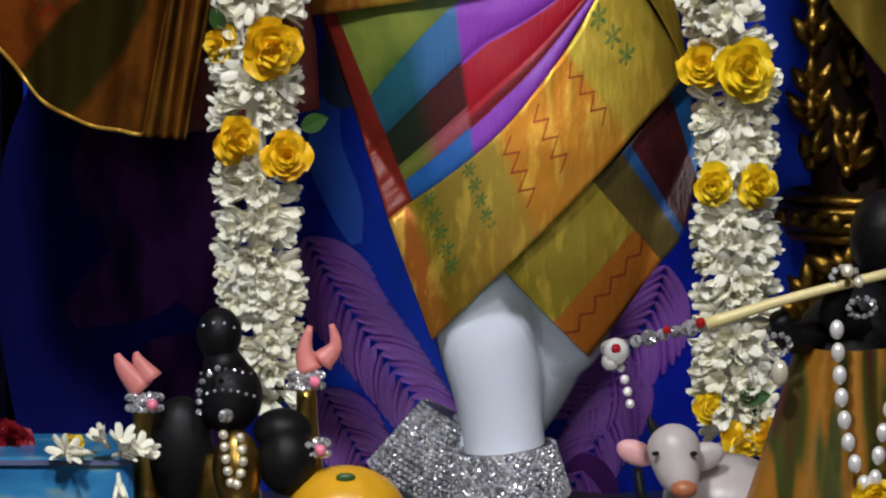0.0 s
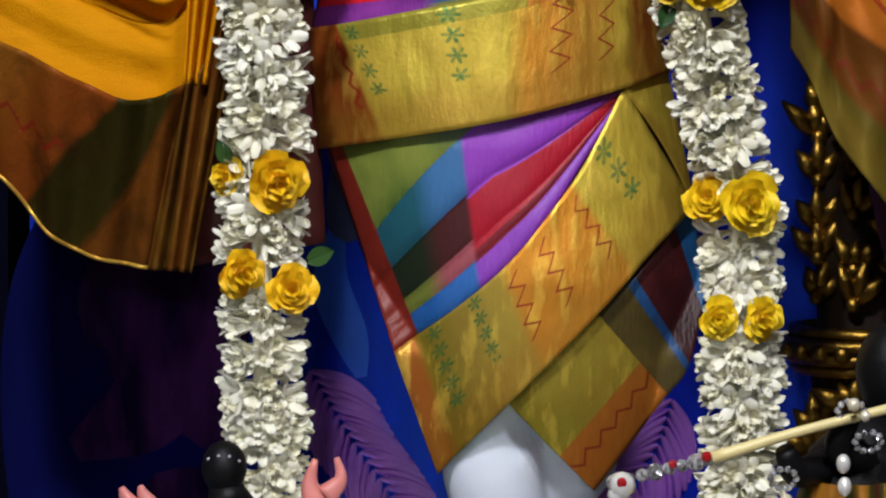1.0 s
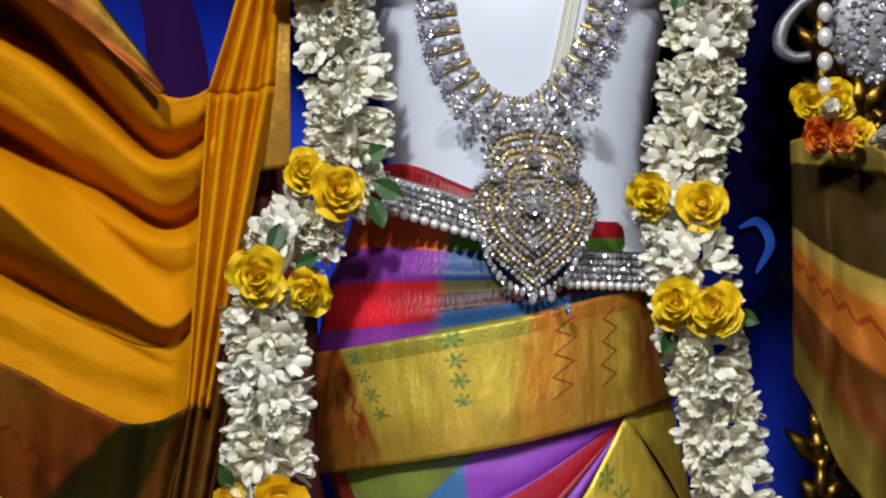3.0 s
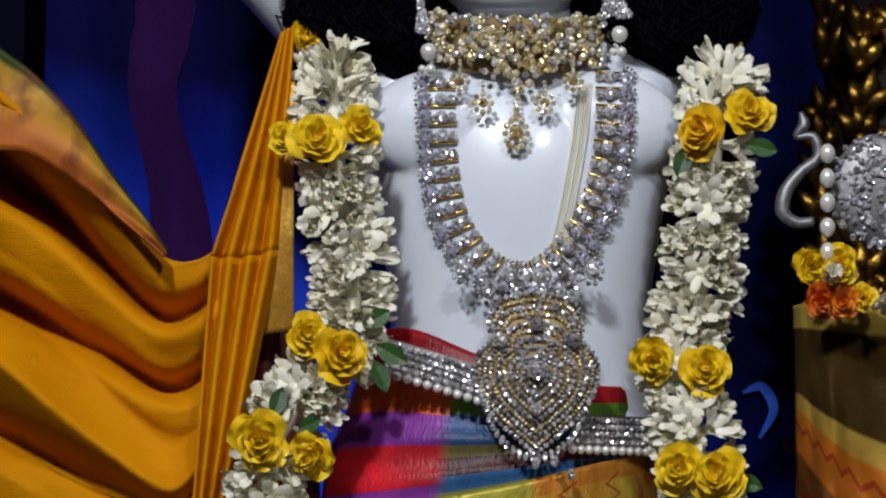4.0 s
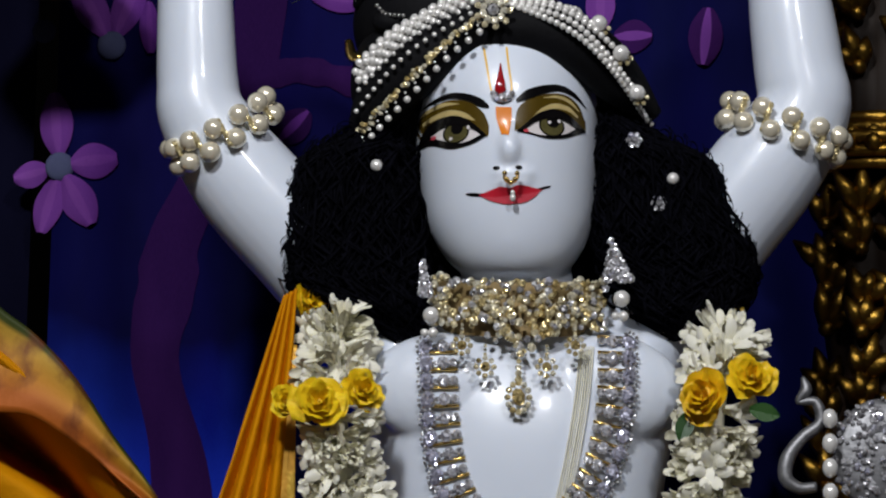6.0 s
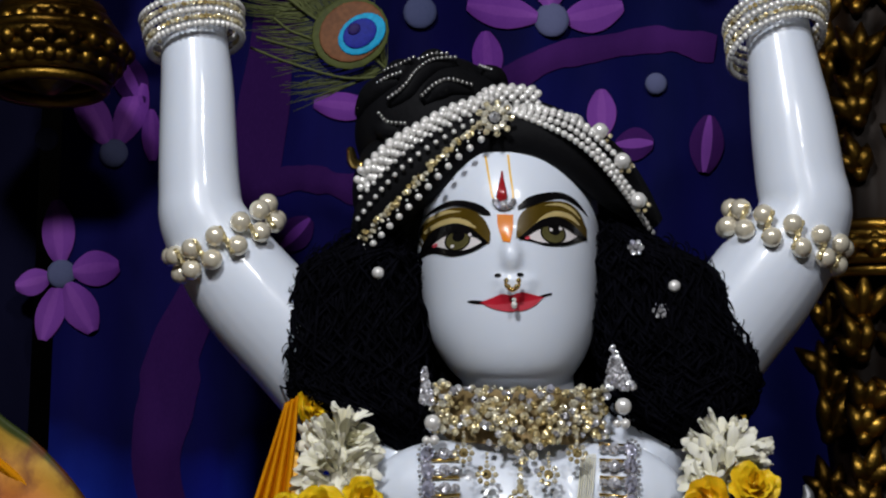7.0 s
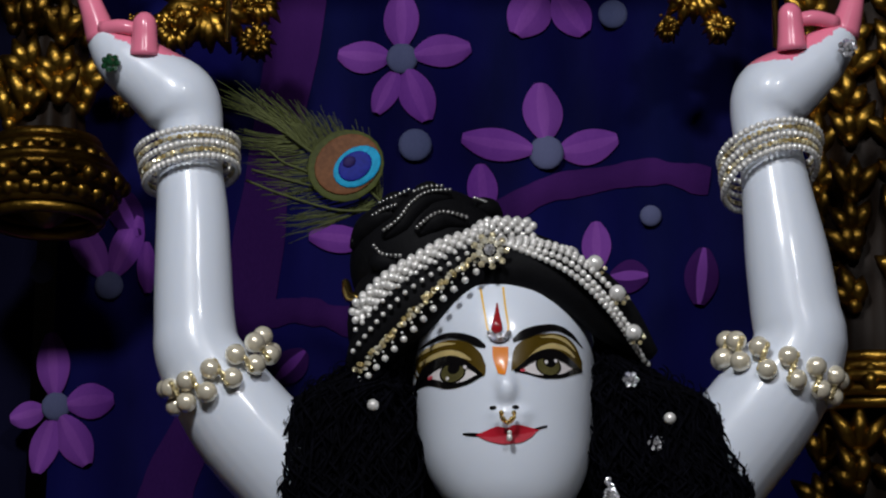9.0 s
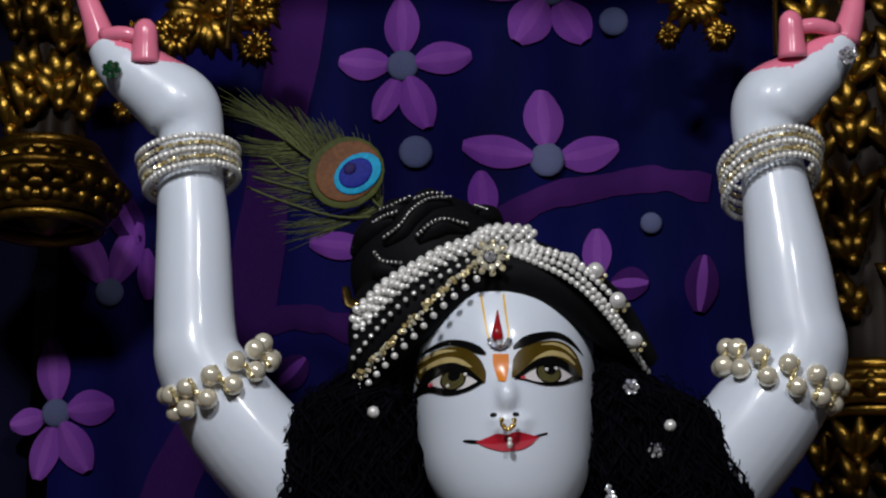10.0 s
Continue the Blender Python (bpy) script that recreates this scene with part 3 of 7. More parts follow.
def brocade(name, stops, zigzags=(), motifs=(), painted_shine=0.5, metal=0.45, plain_top=None, gloss=0.3, bronze=0.5, hem=None):
    """Woven metal-thread cloth: colours along u, zigzag lines across it, woven sprigs."""
    m, t, b = shader(name, 0.36, metal, Specular_IOR_Level=gloss)
    u, v = uv_axes(t)
    col = ramp(t, u, stops)
    fine = grain(t, 260, 3)
    soft = grain(t, 30, 4)
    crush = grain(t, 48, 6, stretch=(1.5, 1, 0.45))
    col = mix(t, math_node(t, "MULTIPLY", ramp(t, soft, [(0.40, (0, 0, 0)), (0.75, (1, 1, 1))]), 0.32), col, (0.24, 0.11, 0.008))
    # pale yellow along the crush noise: glints put into the base colour
    col = mix(t, math_node(t, "MULTIPLY", ramp(t, crush, [(0.50, (0, 0, 0)), (0.62, (1, 1, 1))]), painted_shine), col, (0.90, 0.62, 0.10))
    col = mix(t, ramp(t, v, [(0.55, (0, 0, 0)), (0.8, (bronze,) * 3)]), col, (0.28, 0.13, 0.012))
    if hem:
        col = mix(t, math_node(t, "MULTIPLY", math_node(t, "GREATER_THAN", v, hem[0]), 0.85), col, hem[1])
        wave = math_node(t, "PINGPONG", math_node(t, "MULTIPLY", u, 5.0), 0.5)
        off = math_node(t, "ABSOLUTE", math_node(t, "SUBTRACT", math_node(t, "SUBTRACT", v, hem[0] + 0.12), math_node(t, "MULTIPLY", wave, 0.16)))
        col = mix(t, math_node(t, "MULTIPLY", math_node(t, "LESS_THAN", off, 0.014), 0.8), col, (0.20, 0.012, 0.01))
    if plain_top:
        col = mix(t, math_node(t, "MULTIPLY", math_node(t, "LESS_THAN", v, 0.15), 0.75), col, ramp(t, u, plain_top, True))
    for at, count, colour, swing in zigzags:
        wave = math_node(t, "PINGPONG", math_node(t, "MULTIPLY", v, count), 0.5)
        off = math_node(t, "SUBTRACT", math_node(t, "SUBTRACT", u, at), math_node(t, "MULTIPLY", math_node(t, "SUBTRACT", wave, 0.25), swing))
        line = math_node(t, "LESS_THAN", math_node(t, "ABSOLUTE", off), 0.0052)
        inside = math_node(t, "MULTIPLY", math_node(t, "GREATER_THAN", v, 0.10), math_node(t, "LESS_THAN", v, 0.72))
        col = mix(t, math_node(t, "MULTIPLY", math_node(t, "MULTIPLY", line, inside), 0.85), col, colour)
    for at, width, rows, v1, colour in motifs:
        du = math_node(t, "DIVIDE", math_node(t, "SUBTRACT", u, at), width)
        dv = math_node(t, "MULTIPLY", math_node(t, "SUBTRACT", math_node(t, "FRACT", math_node(t, "MULTIPLY", v, rows)), 0.5), 2.2)
        r2 = math_node(t, "ADD", math_node(t, "MULTIPLY", du, du), math_node(t, "MULTIPLY", dv, dv))
        ang = math_node(t, "SINE", math_node(t, "MULTIPLY", math_node(t, "ARCTAN2", du, dv), 6))
        on = math_node(t, "LESS_THAN", r2, math_node(t, "MULTIPLY_ADD", ang, 0.45, 0.5))
        inside = math_node(t, "LESS_THAN", v, v1)
        col = mix(t, math_node(t, "MULTIPLY", math_node(t, "MULTIPLY", on, inside), math_node(t, "MULTIPLY", fine, 1.3)), col, colour)
    t.links.new(col, b.inputs["Base Color"])
    t.links.new(ramp(t, crush, [(0.3, (0.58,) * 3), (0.7, (0.34,) * 3)]), b.inputs["Roughness"])
    bump(t, b, mix(t, 0.12, crush, fine), 0.75, 0.0045)
    return m


def striped(name, left, right, split=0.5, width=0.03, axis="v"):
    """Shot silk in stripes: two sets of colours that change over along the cloth."""
    m, t, b = shader(name, 0.42, 0.0, Specular_IOR_Level=0.3)
    u, v = uv_axes(t)
    if axis == "u":
        u, v = v, u
    n = grain(t, 300, 2, stretch=(1, 1, 0.15))
    cl, cr = ramp(t, v, left, True), ramp(t, v, right, True)
    col = mix(t, ramp(t, u, [(split - width, (0, 0, 0)), (split + width, (1, 1, 1))]), cl, cr)
    col = mix(t, math_node(t, "MULTIPLY", n, 0.3), col, (0.02, 0.01, 0.02))
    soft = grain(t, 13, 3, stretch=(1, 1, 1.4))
    # light and dark noise patches put silk highlights and creases into the colour
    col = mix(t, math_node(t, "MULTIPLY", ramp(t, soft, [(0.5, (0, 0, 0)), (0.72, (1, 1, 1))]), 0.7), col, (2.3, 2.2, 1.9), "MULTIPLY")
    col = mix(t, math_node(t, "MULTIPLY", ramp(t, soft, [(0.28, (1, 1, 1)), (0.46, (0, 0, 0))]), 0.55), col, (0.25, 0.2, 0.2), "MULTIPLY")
    t.links.new(col, b.inputs["Base Color"])
    bump(t, b, mix(t, 0.35, soft, n), 0.7, 0.004)
    return m


G, OG, RO, OL = (0.58, 0.43, 0.05), (0.62, 0.25, 0.02), (0.28, 0.045, 0.008), (0.24, 0.20, 0.015)
GREEN_MOTIF, RED_LINE = (0.02, 0.16, 0.05), (0.30, 0.02, 0.01)
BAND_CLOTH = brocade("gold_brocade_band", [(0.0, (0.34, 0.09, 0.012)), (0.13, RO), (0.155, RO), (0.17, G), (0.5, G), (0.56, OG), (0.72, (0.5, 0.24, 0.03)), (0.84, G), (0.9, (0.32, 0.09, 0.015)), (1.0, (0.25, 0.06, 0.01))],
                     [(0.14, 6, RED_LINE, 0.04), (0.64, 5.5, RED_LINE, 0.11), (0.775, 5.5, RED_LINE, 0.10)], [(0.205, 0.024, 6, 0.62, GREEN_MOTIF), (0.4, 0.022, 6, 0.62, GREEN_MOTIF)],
                     plain_top=[(0, (0.36, 0.09, 0.012)), (0.16, (0.26, 0.25, 0.03)), (0.55, (0.50, 0.16, 0.02)), (0.93, (0.10, 0.12, 0.015))], painted_shine=0.3)
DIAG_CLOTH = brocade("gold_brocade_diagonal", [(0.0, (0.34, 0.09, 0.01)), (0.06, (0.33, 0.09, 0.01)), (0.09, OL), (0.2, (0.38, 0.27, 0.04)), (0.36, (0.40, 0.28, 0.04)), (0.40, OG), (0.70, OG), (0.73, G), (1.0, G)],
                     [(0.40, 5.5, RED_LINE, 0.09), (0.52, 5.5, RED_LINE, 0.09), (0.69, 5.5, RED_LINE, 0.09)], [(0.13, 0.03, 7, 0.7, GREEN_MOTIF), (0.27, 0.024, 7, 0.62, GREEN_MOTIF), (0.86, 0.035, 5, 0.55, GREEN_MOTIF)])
UNDER_CLOTH = brocade("gold_brocade_under", [(0.0, OL), (0.3, (0.26, 0.20, 0.02)), (1.0, (0.34, 0.26, 0.03))], painted_shine=0.3, bronze=0.0, hem=(0.60, (0.40, 0.105, 0.012)))
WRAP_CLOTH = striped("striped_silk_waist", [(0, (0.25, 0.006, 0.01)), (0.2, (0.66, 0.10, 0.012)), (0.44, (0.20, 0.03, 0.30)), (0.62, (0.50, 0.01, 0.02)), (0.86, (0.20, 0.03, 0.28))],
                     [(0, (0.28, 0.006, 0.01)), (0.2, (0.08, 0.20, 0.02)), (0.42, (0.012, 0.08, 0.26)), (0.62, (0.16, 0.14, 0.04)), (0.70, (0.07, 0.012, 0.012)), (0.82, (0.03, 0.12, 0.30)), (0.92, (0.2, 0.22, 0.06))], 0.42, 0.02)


def fan_silk(name):
    """Pleated stripes that run from the left side to the gathered corner, under a green wedge; they change hue half way."""
    m, t, b = shader(name, 0.42, 0.0, Specular_IOR_Level=0.3)
    u, v = uv_axes(t)
    wedge = math_node(t, "MAXIMUM", math_node(t, "MULTIPLY_ADD", u, -0.90, 0.52), 0.02)
    w = math_node(t, "DIVIDE", math_node(t, "SUBTRACT", v, wedge), math_node(t, "SUBTRACT", 1.0, wedge))
    left = ramp(t, w, [(0.0, (0.012, 0.095, 0.13)), (0.36, (0.010, 0.020, 0.008)), (0.66, (0.16, 0.19, 0.03)), (0.80, (0.012, 0.10, 0.34))], True)
    right = ramp(t, w, [(0.0, (0.30, 0.05, 0.50)), (0.40, (0.42, 0.006, 0.022)), (0.74, (0.20, 0.012, 0.02)), (0.82, (0.25, 0.045, 0.46))], True)
    near = ramp(t, w, [(0.0, (0.05, 0.17, 0.38)), (0.36, (0.06, 0.012, 0.012)), (0.66, (0.34, 0.08, 0.10)), (0.80, (0.03, 0.14, 0.44))], True)
    split = math_node(t, "MULTIPLY_ADD", v, 0.10, u)
    col = mix(t, ramp(t, split, [(0.28, (0, 0, 0)), (0.36, (1, 1, 1))]), left, near)
    col = mix(t, ramp(t, split, [(0.475, (0, 0, 0)), (0.495, (1, 1, 1))]), col, right)
    n, soft = grain(t, 300, 2, stretch=(1, 1, 0.15)), grain(t, 11, 3)
    green = mix(t, ramp(t, soft, [(0.40, (0, 0, 0)), (0.66, (1, 1, 1))]), (0.07, 0.13, 0.02), (0.26, 0.30, 0.05))
    col = mix(t, math_node(t, "LESS_THAN", w, 0.0), col, green)
    col = mix(t, math_node(t, "LESS_THAN", u, math_node(t, "MULTIPLY_ADD", v, 0.06, 0.05)), col, (0.20, 0.018, 0.008))
    col = mix(t, math_node(t, "MULTIPLY", n, 0.25), col, (0.02, 0.01, 0.02))
    t.links.new(col, b.inputs["Base Color"])
    bump(t, b, mix(t, 0.35, soft, n), 0.6, 0.004)
    return m


def fan_fold(u, v):
    """Each stripe is a pleat that swells out and tucks under the one above."""
    g = max(0.02, 0.52 - 0.90 * u)
    w = (v - g) / (1 - g)
    if w < 0:
        return 0.003 * math.sin(5 * u + 3 * v)
    for lo, hi, deep in ((0.0, 0.38, 0.010), (0.38, 0.70, 0.005), (0.70, 0.81, 0.004), (0.81, 1.0, 0.009)):
        if lo <= w <= hi:
            f = (w - lo) / (hi - lo)
            return deep * (f ** 0.5) * (1 - f ** 6) * (1 - 0.6 * u)
    return 0.0


FAN_CLOTH = fan_silk("striped_silk_fan")
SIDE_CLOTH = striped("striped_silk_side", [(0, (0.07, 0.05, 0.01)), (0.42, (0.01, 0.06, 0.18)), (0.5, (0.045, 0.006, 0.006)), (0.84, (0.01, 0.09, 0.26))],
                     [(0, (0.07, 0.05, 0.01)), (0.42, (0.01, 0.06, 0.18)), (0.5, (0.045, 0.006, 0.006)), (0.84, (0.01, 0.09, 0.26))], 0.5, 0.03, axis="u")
LINING = plain("maroon_silk", (0.10, 0.015, 0.012), 0.6, vary=0.3, scale=60)

skirt = thing("draped_skirt", "wrapped silk skirt in striped colours with gold brocade bands", "skirt")
bm = bmesh.new()
rings(bm, [[(hip(z)[0] + (hip(z)[1] * 0.97 - 0.004) * math.cos(a), 0.01 + (0.66 * hip(z)[1] - 0.008) * math.sin(a), z) for a in np.linspace(0, 2 * math.pi, 48, endpoint=False)] for z in np.linspace(1.245, 1.70, 24)])
part("lining", bm, LINING, skirt, "maroon silk inner wrap")
panel("side_fold", [(0.1335, 1.2537), (0.1766, 1.2971), (0.2355, 1.3676)], [(0.2094, 1.1783), (0.2319, 1.2116), (0.2502, 1.287)], 0.004, SIDE_CLOTH, skirt, "dark striped silk fold")
panel("under_flap", [(0.0546, 1.1794), (0.095, 1.2202), (0.1406, 1.2634)], [(0.1397, 1.0894), (0.1755, 1.1349), (0.2103, 1.1816)], 0.007, UNDER_CLOTH, skirt, "gold brocade flap with orange hem")
panel("fan_pleats", [(-0.1176, 1.425), (-0.0275, 1.4372), (0.0584, 1.451), (0.171, 1.4784)], [(-0.0516, 1.2208), (0.0194, 1.2759), (0.0862, 1.3448), (0.1699, 1.4747)], 0.010, FAN_CLOTH, skirt, "green, blue, purple and red striped pleats",
      nu=90, nv=60, fold=fan_fold)
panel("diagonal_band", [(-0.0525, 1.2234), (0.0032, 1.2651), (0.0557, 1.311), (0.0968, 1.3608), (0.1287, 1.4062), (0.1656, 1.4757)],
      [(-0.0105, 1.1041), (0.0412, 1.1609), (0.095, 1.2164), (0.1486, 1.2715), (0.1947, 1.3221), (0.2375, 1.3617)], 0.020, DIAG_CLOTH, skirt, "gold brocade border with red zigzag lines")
panel("right_gusset", [(0.1629, 1.4784), (0.1883, 1.4865), (0.2128, 1.4919)], [(0.1656, 1.4747), (0.2055, 1.4214), (0.2375, 1.3622)], 0.019, brocade("gold_brocade_plain", [(0, G), (1, G)]), skirt)
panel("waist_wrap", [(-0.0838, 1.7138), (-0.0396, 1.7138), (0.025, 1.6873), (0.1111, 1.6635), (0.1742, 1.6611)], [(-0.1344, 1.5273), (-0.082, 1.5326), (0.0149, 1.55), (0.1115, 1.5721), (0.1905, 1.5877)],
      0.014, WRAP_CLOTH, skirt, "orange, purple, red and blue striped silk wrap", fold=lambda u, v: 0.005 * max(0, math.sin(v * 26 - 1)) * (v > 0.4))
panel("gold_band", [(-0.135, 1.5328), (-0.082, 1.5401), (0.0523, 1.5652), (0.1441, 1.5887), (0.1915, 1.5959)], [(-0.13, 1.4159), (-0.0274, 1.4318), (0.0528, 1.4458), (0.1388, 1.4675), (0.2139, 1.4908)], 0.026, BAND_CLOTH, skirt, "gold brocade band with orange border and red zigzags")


# ---- flower garlands ----
def floret_mesh(seed, open_by):
    """A tuberose floret along +z: slim tube and waxy petals."""
    rnd = random.Random(seed)
    bm = bmesh.new()
    tube(bm, [(0, 0, 0, 0.0025), (0, 0, 0.010, 0.0035), (0, 0, 0.018, 0.0055)], 6)
    for k in range(6):
        a = k * math.pi / 3 + rnd.uniform(-0.15, 0.15)
        lean = open_by * rnd.uniform(0.7, 1.2)
        out, w = Vector((math.cos(a), math.sin(a), 0)), Vector((-math.sin(a), math.cos(a), 0))
        length = rnd.uniform(0.019, 0.026)
        rows = []
        for f, wide in ((0, 0.0028), (0.3, 0.0046), (0.65, 0.0053), (0.9, 0.0037), (1, 0.0012)):
            c = out * (0.004 + length * f * math.sin(lean * (0.5 + f * 0.6))) + Vector((0, 0, 0.015 + length * f * math.cos(lean * (0.5 + f * 0.6))))
            rows.append([c - w * wide + out * 0.0004, c - w * wide * 0.5 - out * 0.0010, c - out * 0.0016, c + w * wide * 0.5 - out * 0.0010, c + w * wide + out * 0.0004])
        rings(bm, rows, close=False)
    me = bpy.data.meshes.new("floret")
    bm.to_mesh(me)
    bm.free()
    me.materials.append(PETAL_WHITE)
    me.polygons.foreach_set("use_smooth", [True] * len(me.polygons))
    return me


def rose_mesh(seed, count=19, colour=PETAL_YELLOW):
    """A full rose of unit radius that faces -y: petals in a spiral, the inner ones upright."""
    rnd = random.Random(seed)
    bm = bmesh.new()
    for k in range(count):
        f = (k + 1) / count
        a = k * 2.4 + rnd.uniform(-0.5, 0.5)
        radius, lean = 0.05 + 0.62 * f * rnd.uniform(0.85, 1.1), 0.05 + 1.05 * f * rnd.uniform(0.65, 1.25)
        out = Vector((math.cos(a), 0, math.sin(a)))
        w = Vector((-math.sin(a), 0, math.cos(a)))
        up = Vector((0, -1, 0))
        half, height = 0.26 + 0.34 * f, 0.42 + 0.16 * f
        rows = []
        wave, turn_w = rnd.uniform(0.06, 0.15), rnd.uniform(0, 6.3)
        for s in (0, 0.3, 0.6, 0.85, 1.0):
            line = []
            for q in (-1, -0.7, -0.4, -0.1, 0.2, 0.5, 0.8, 1):
                wide = half * (0.55 + 0.5 * math.sin(math.pi * min(1, s + 0.15) * 0.75)) * q
                curl = 0.13 * f * s * s
                edge = (wave * math.sin(4.5 * q + turn_w) + 0.05 * rnd.uniform(-1, 1)) * s * s
                p = out * (radius * (0.45 + 0.55 * s) + height * s * math.sin(lean) * 0.55 - 0.32 * half * q * q + curl) + w * wide + up * (height * s * math.cos(lean) + (1 - f) * 0.35 - 0.30 * f - 0.10 * s * q * q + edge)
                line.append(p * 0.93)
            rows.append(line)
        rings(bm, rows, close=False)
    ball(bm, (0, 0.15, 0), (0.55, 0.35, 0.55), u=10, v=6)
    me = bpy.data.meshes.new("rose")
    bm.to_mesh(me)
    bm.free()
    me.materials.append(colour)
    me.polygons.foreach_set("use_smooth", [True] * len(me.polygons))
    return me


def leaf_mesh():
    bm = bmesh.new()
    rows = []
    for f in np.linspace(0, 1, 7):
        w = 0.30 * math.sin(math.pi * (0.06 + 0.92 * f)) ** 0.8
        rows.append([(-w, 0.10 * f * f - 0.06, f), (0, 0.10 * f * f, f), (w, 0.10 * f * f - 0.06, f)])
    rings(bm, rows, close=False)
    me = bpy.data.meshes.new("leaf")
    bm.to_mesh(me)
    bm.free()
    me.materials.append(LEAF)
    return me


FLORETS = [floret_mesh(i, o) for i, o in enumerate((0.14, 0.34, 0.55, 0.75, 0.22))]
ROSES = [rose_mesh(20 + i) for i in range(4)]
LEAF_MESH = leaf_mesh()


def garland(label, path, roses, leaves, seed):
    rnd = random.Random(seed)
    g = thing("flower_garland", label, "garland", "garlands on the statue")
    p = smooth_path(path, 400)
    run = np.concatenate([[0], np.cumsum(np.linalg.norm(np.diff(p, axis=0), axis=1))])
    bm = bmesh.new()
    tube(bm, [(*q, 0.009) for q in p[::10]], 8)
    part("cord", bm, PETAL_WHITE, g, "pale string core")
    centres = [(Vector(c), r) for c, r in roses]
    rows = int(run[-1] / 0.0172)
    made = 0
    for k in range(rows):
        s = 0.034 + (k + 0.5) / rows * (run[-1] - 0.034)
        c = Vector([np.interp(s, run, p[:, i]) for i in range(3)])
        c2 = Vector([np.interp(s + 0.01, run, p[:, i]) for i in range(3)])
        along = (c2 - c).normalized() if (c2 - c).length > 1e-6 else Vector((0, 0, -1))
        front = (Vector((0, -1, 0)) - along * along.dot(Vector((0, -1, 0)))).normalized()
        side = along.cross(front)
        for a in (-95, -42, 8, 52, 100):
            if made >= 298:
                break
            ang = radians(a + rnd.uniform(-14, 14) + (12 if k % 2 else -12))
            d = (front * math.cos(ang) + side * math.sin(ang) + along * rnd.uniform(-0.15, 0.55)).normalized()
            base = c + d * 0.006 + along * rnd.uniform(-0.006, 0.006)
            tip = base + d * 0.03
            if any((tip - q - Vector((0, 0.02, 0))).length < r * 0.95 for q, r in centres):
                continue
            m = Matrix.Translation(base) @ d.to_track_quat("Z", "Y").to_matrix().to_4x4() @ Matrix.Rotation(rnd.uniform(0, 6.28), 4, "Z") @ Matrix.Scale(rnd.uniform(0.85, 1.1), 4)
            share("floret", rnd.choice(FLORETS), g, m)
            made += 1
    # smaller buds fill the gaps between the open florets
    verts, polys = [], []
    for k in range(230):
        s = 0.034 + rnd.uniform(0.0, 1.0) * (run[-1] - 0.034)
        c = Vector([np.interp(s, run, p[:, i]) for i in range(3)])
        ang = rnd.uniform(-1.9, 1.9)
        d = Vector((math.sin(ang), -math.cos(ang), rnd.uniform(-0.35, 0.25))).normalized()
        if any((c + d * 0.03 - q - Vector((0, 0.02, 0))).length < r for q, r in centres):
            continue
        me = FLORETS[rnd.choice((0, 0, 4, 1))]
        m = Matrix.Translation(c + d * 0.002) @ d.to_track_quat("Z", "Y").to_matrix().to_4x4() @ Matrix.Rotation(rnd.uniform(0, 6.28), 4, "Z") @ Matrix.Scale(rnd.uniform(0.8, 1.0), 4)
        base = len(verts)
        verts.extend((m @ v.co)[:] for v in me.vertices)
        polys.extend([base + i for i in f.vertices] for f in me.polygons)
    me = bpy.data.meshes.new("bud_filling")
    me.from_pydata(verts, [], polys)
    me.materials.append(PETAL_BUD)
    me.polygons.foreach_set("use_smooth", [True] * len(me.polygons))
    buds = new("bud_filling", me)
    buds.parent = g
    tagged(buds, "pale tuberose buds between the open florets", kind="stuff")
    for i, (c, r) in enumerate(centres):
        m = Matrix.Translation(c) @ Euler((rnd.uniform(-0.35, 0.35), rnd.uniform(0, 6.28), rnd.uniform(-0.45, 0.45)), "XYZ").to_matrix().to_4x4() @ Matrix.Scale(r, 4)
        share("rose", ROSES[i % 4], g, m)
    for c, angle, size in leaves:
        m = Matrix.Translation(c) @ Euler((rnd.uniform(-0.3, 0.5), radians(angle), rnd.uniform(-0.5, 0.5)), "XYZ").to_matrix().to_4x4() @ Matrix.Scale(size, 4)
        share("leaf", LEAF_MESH, g, m)
    return g


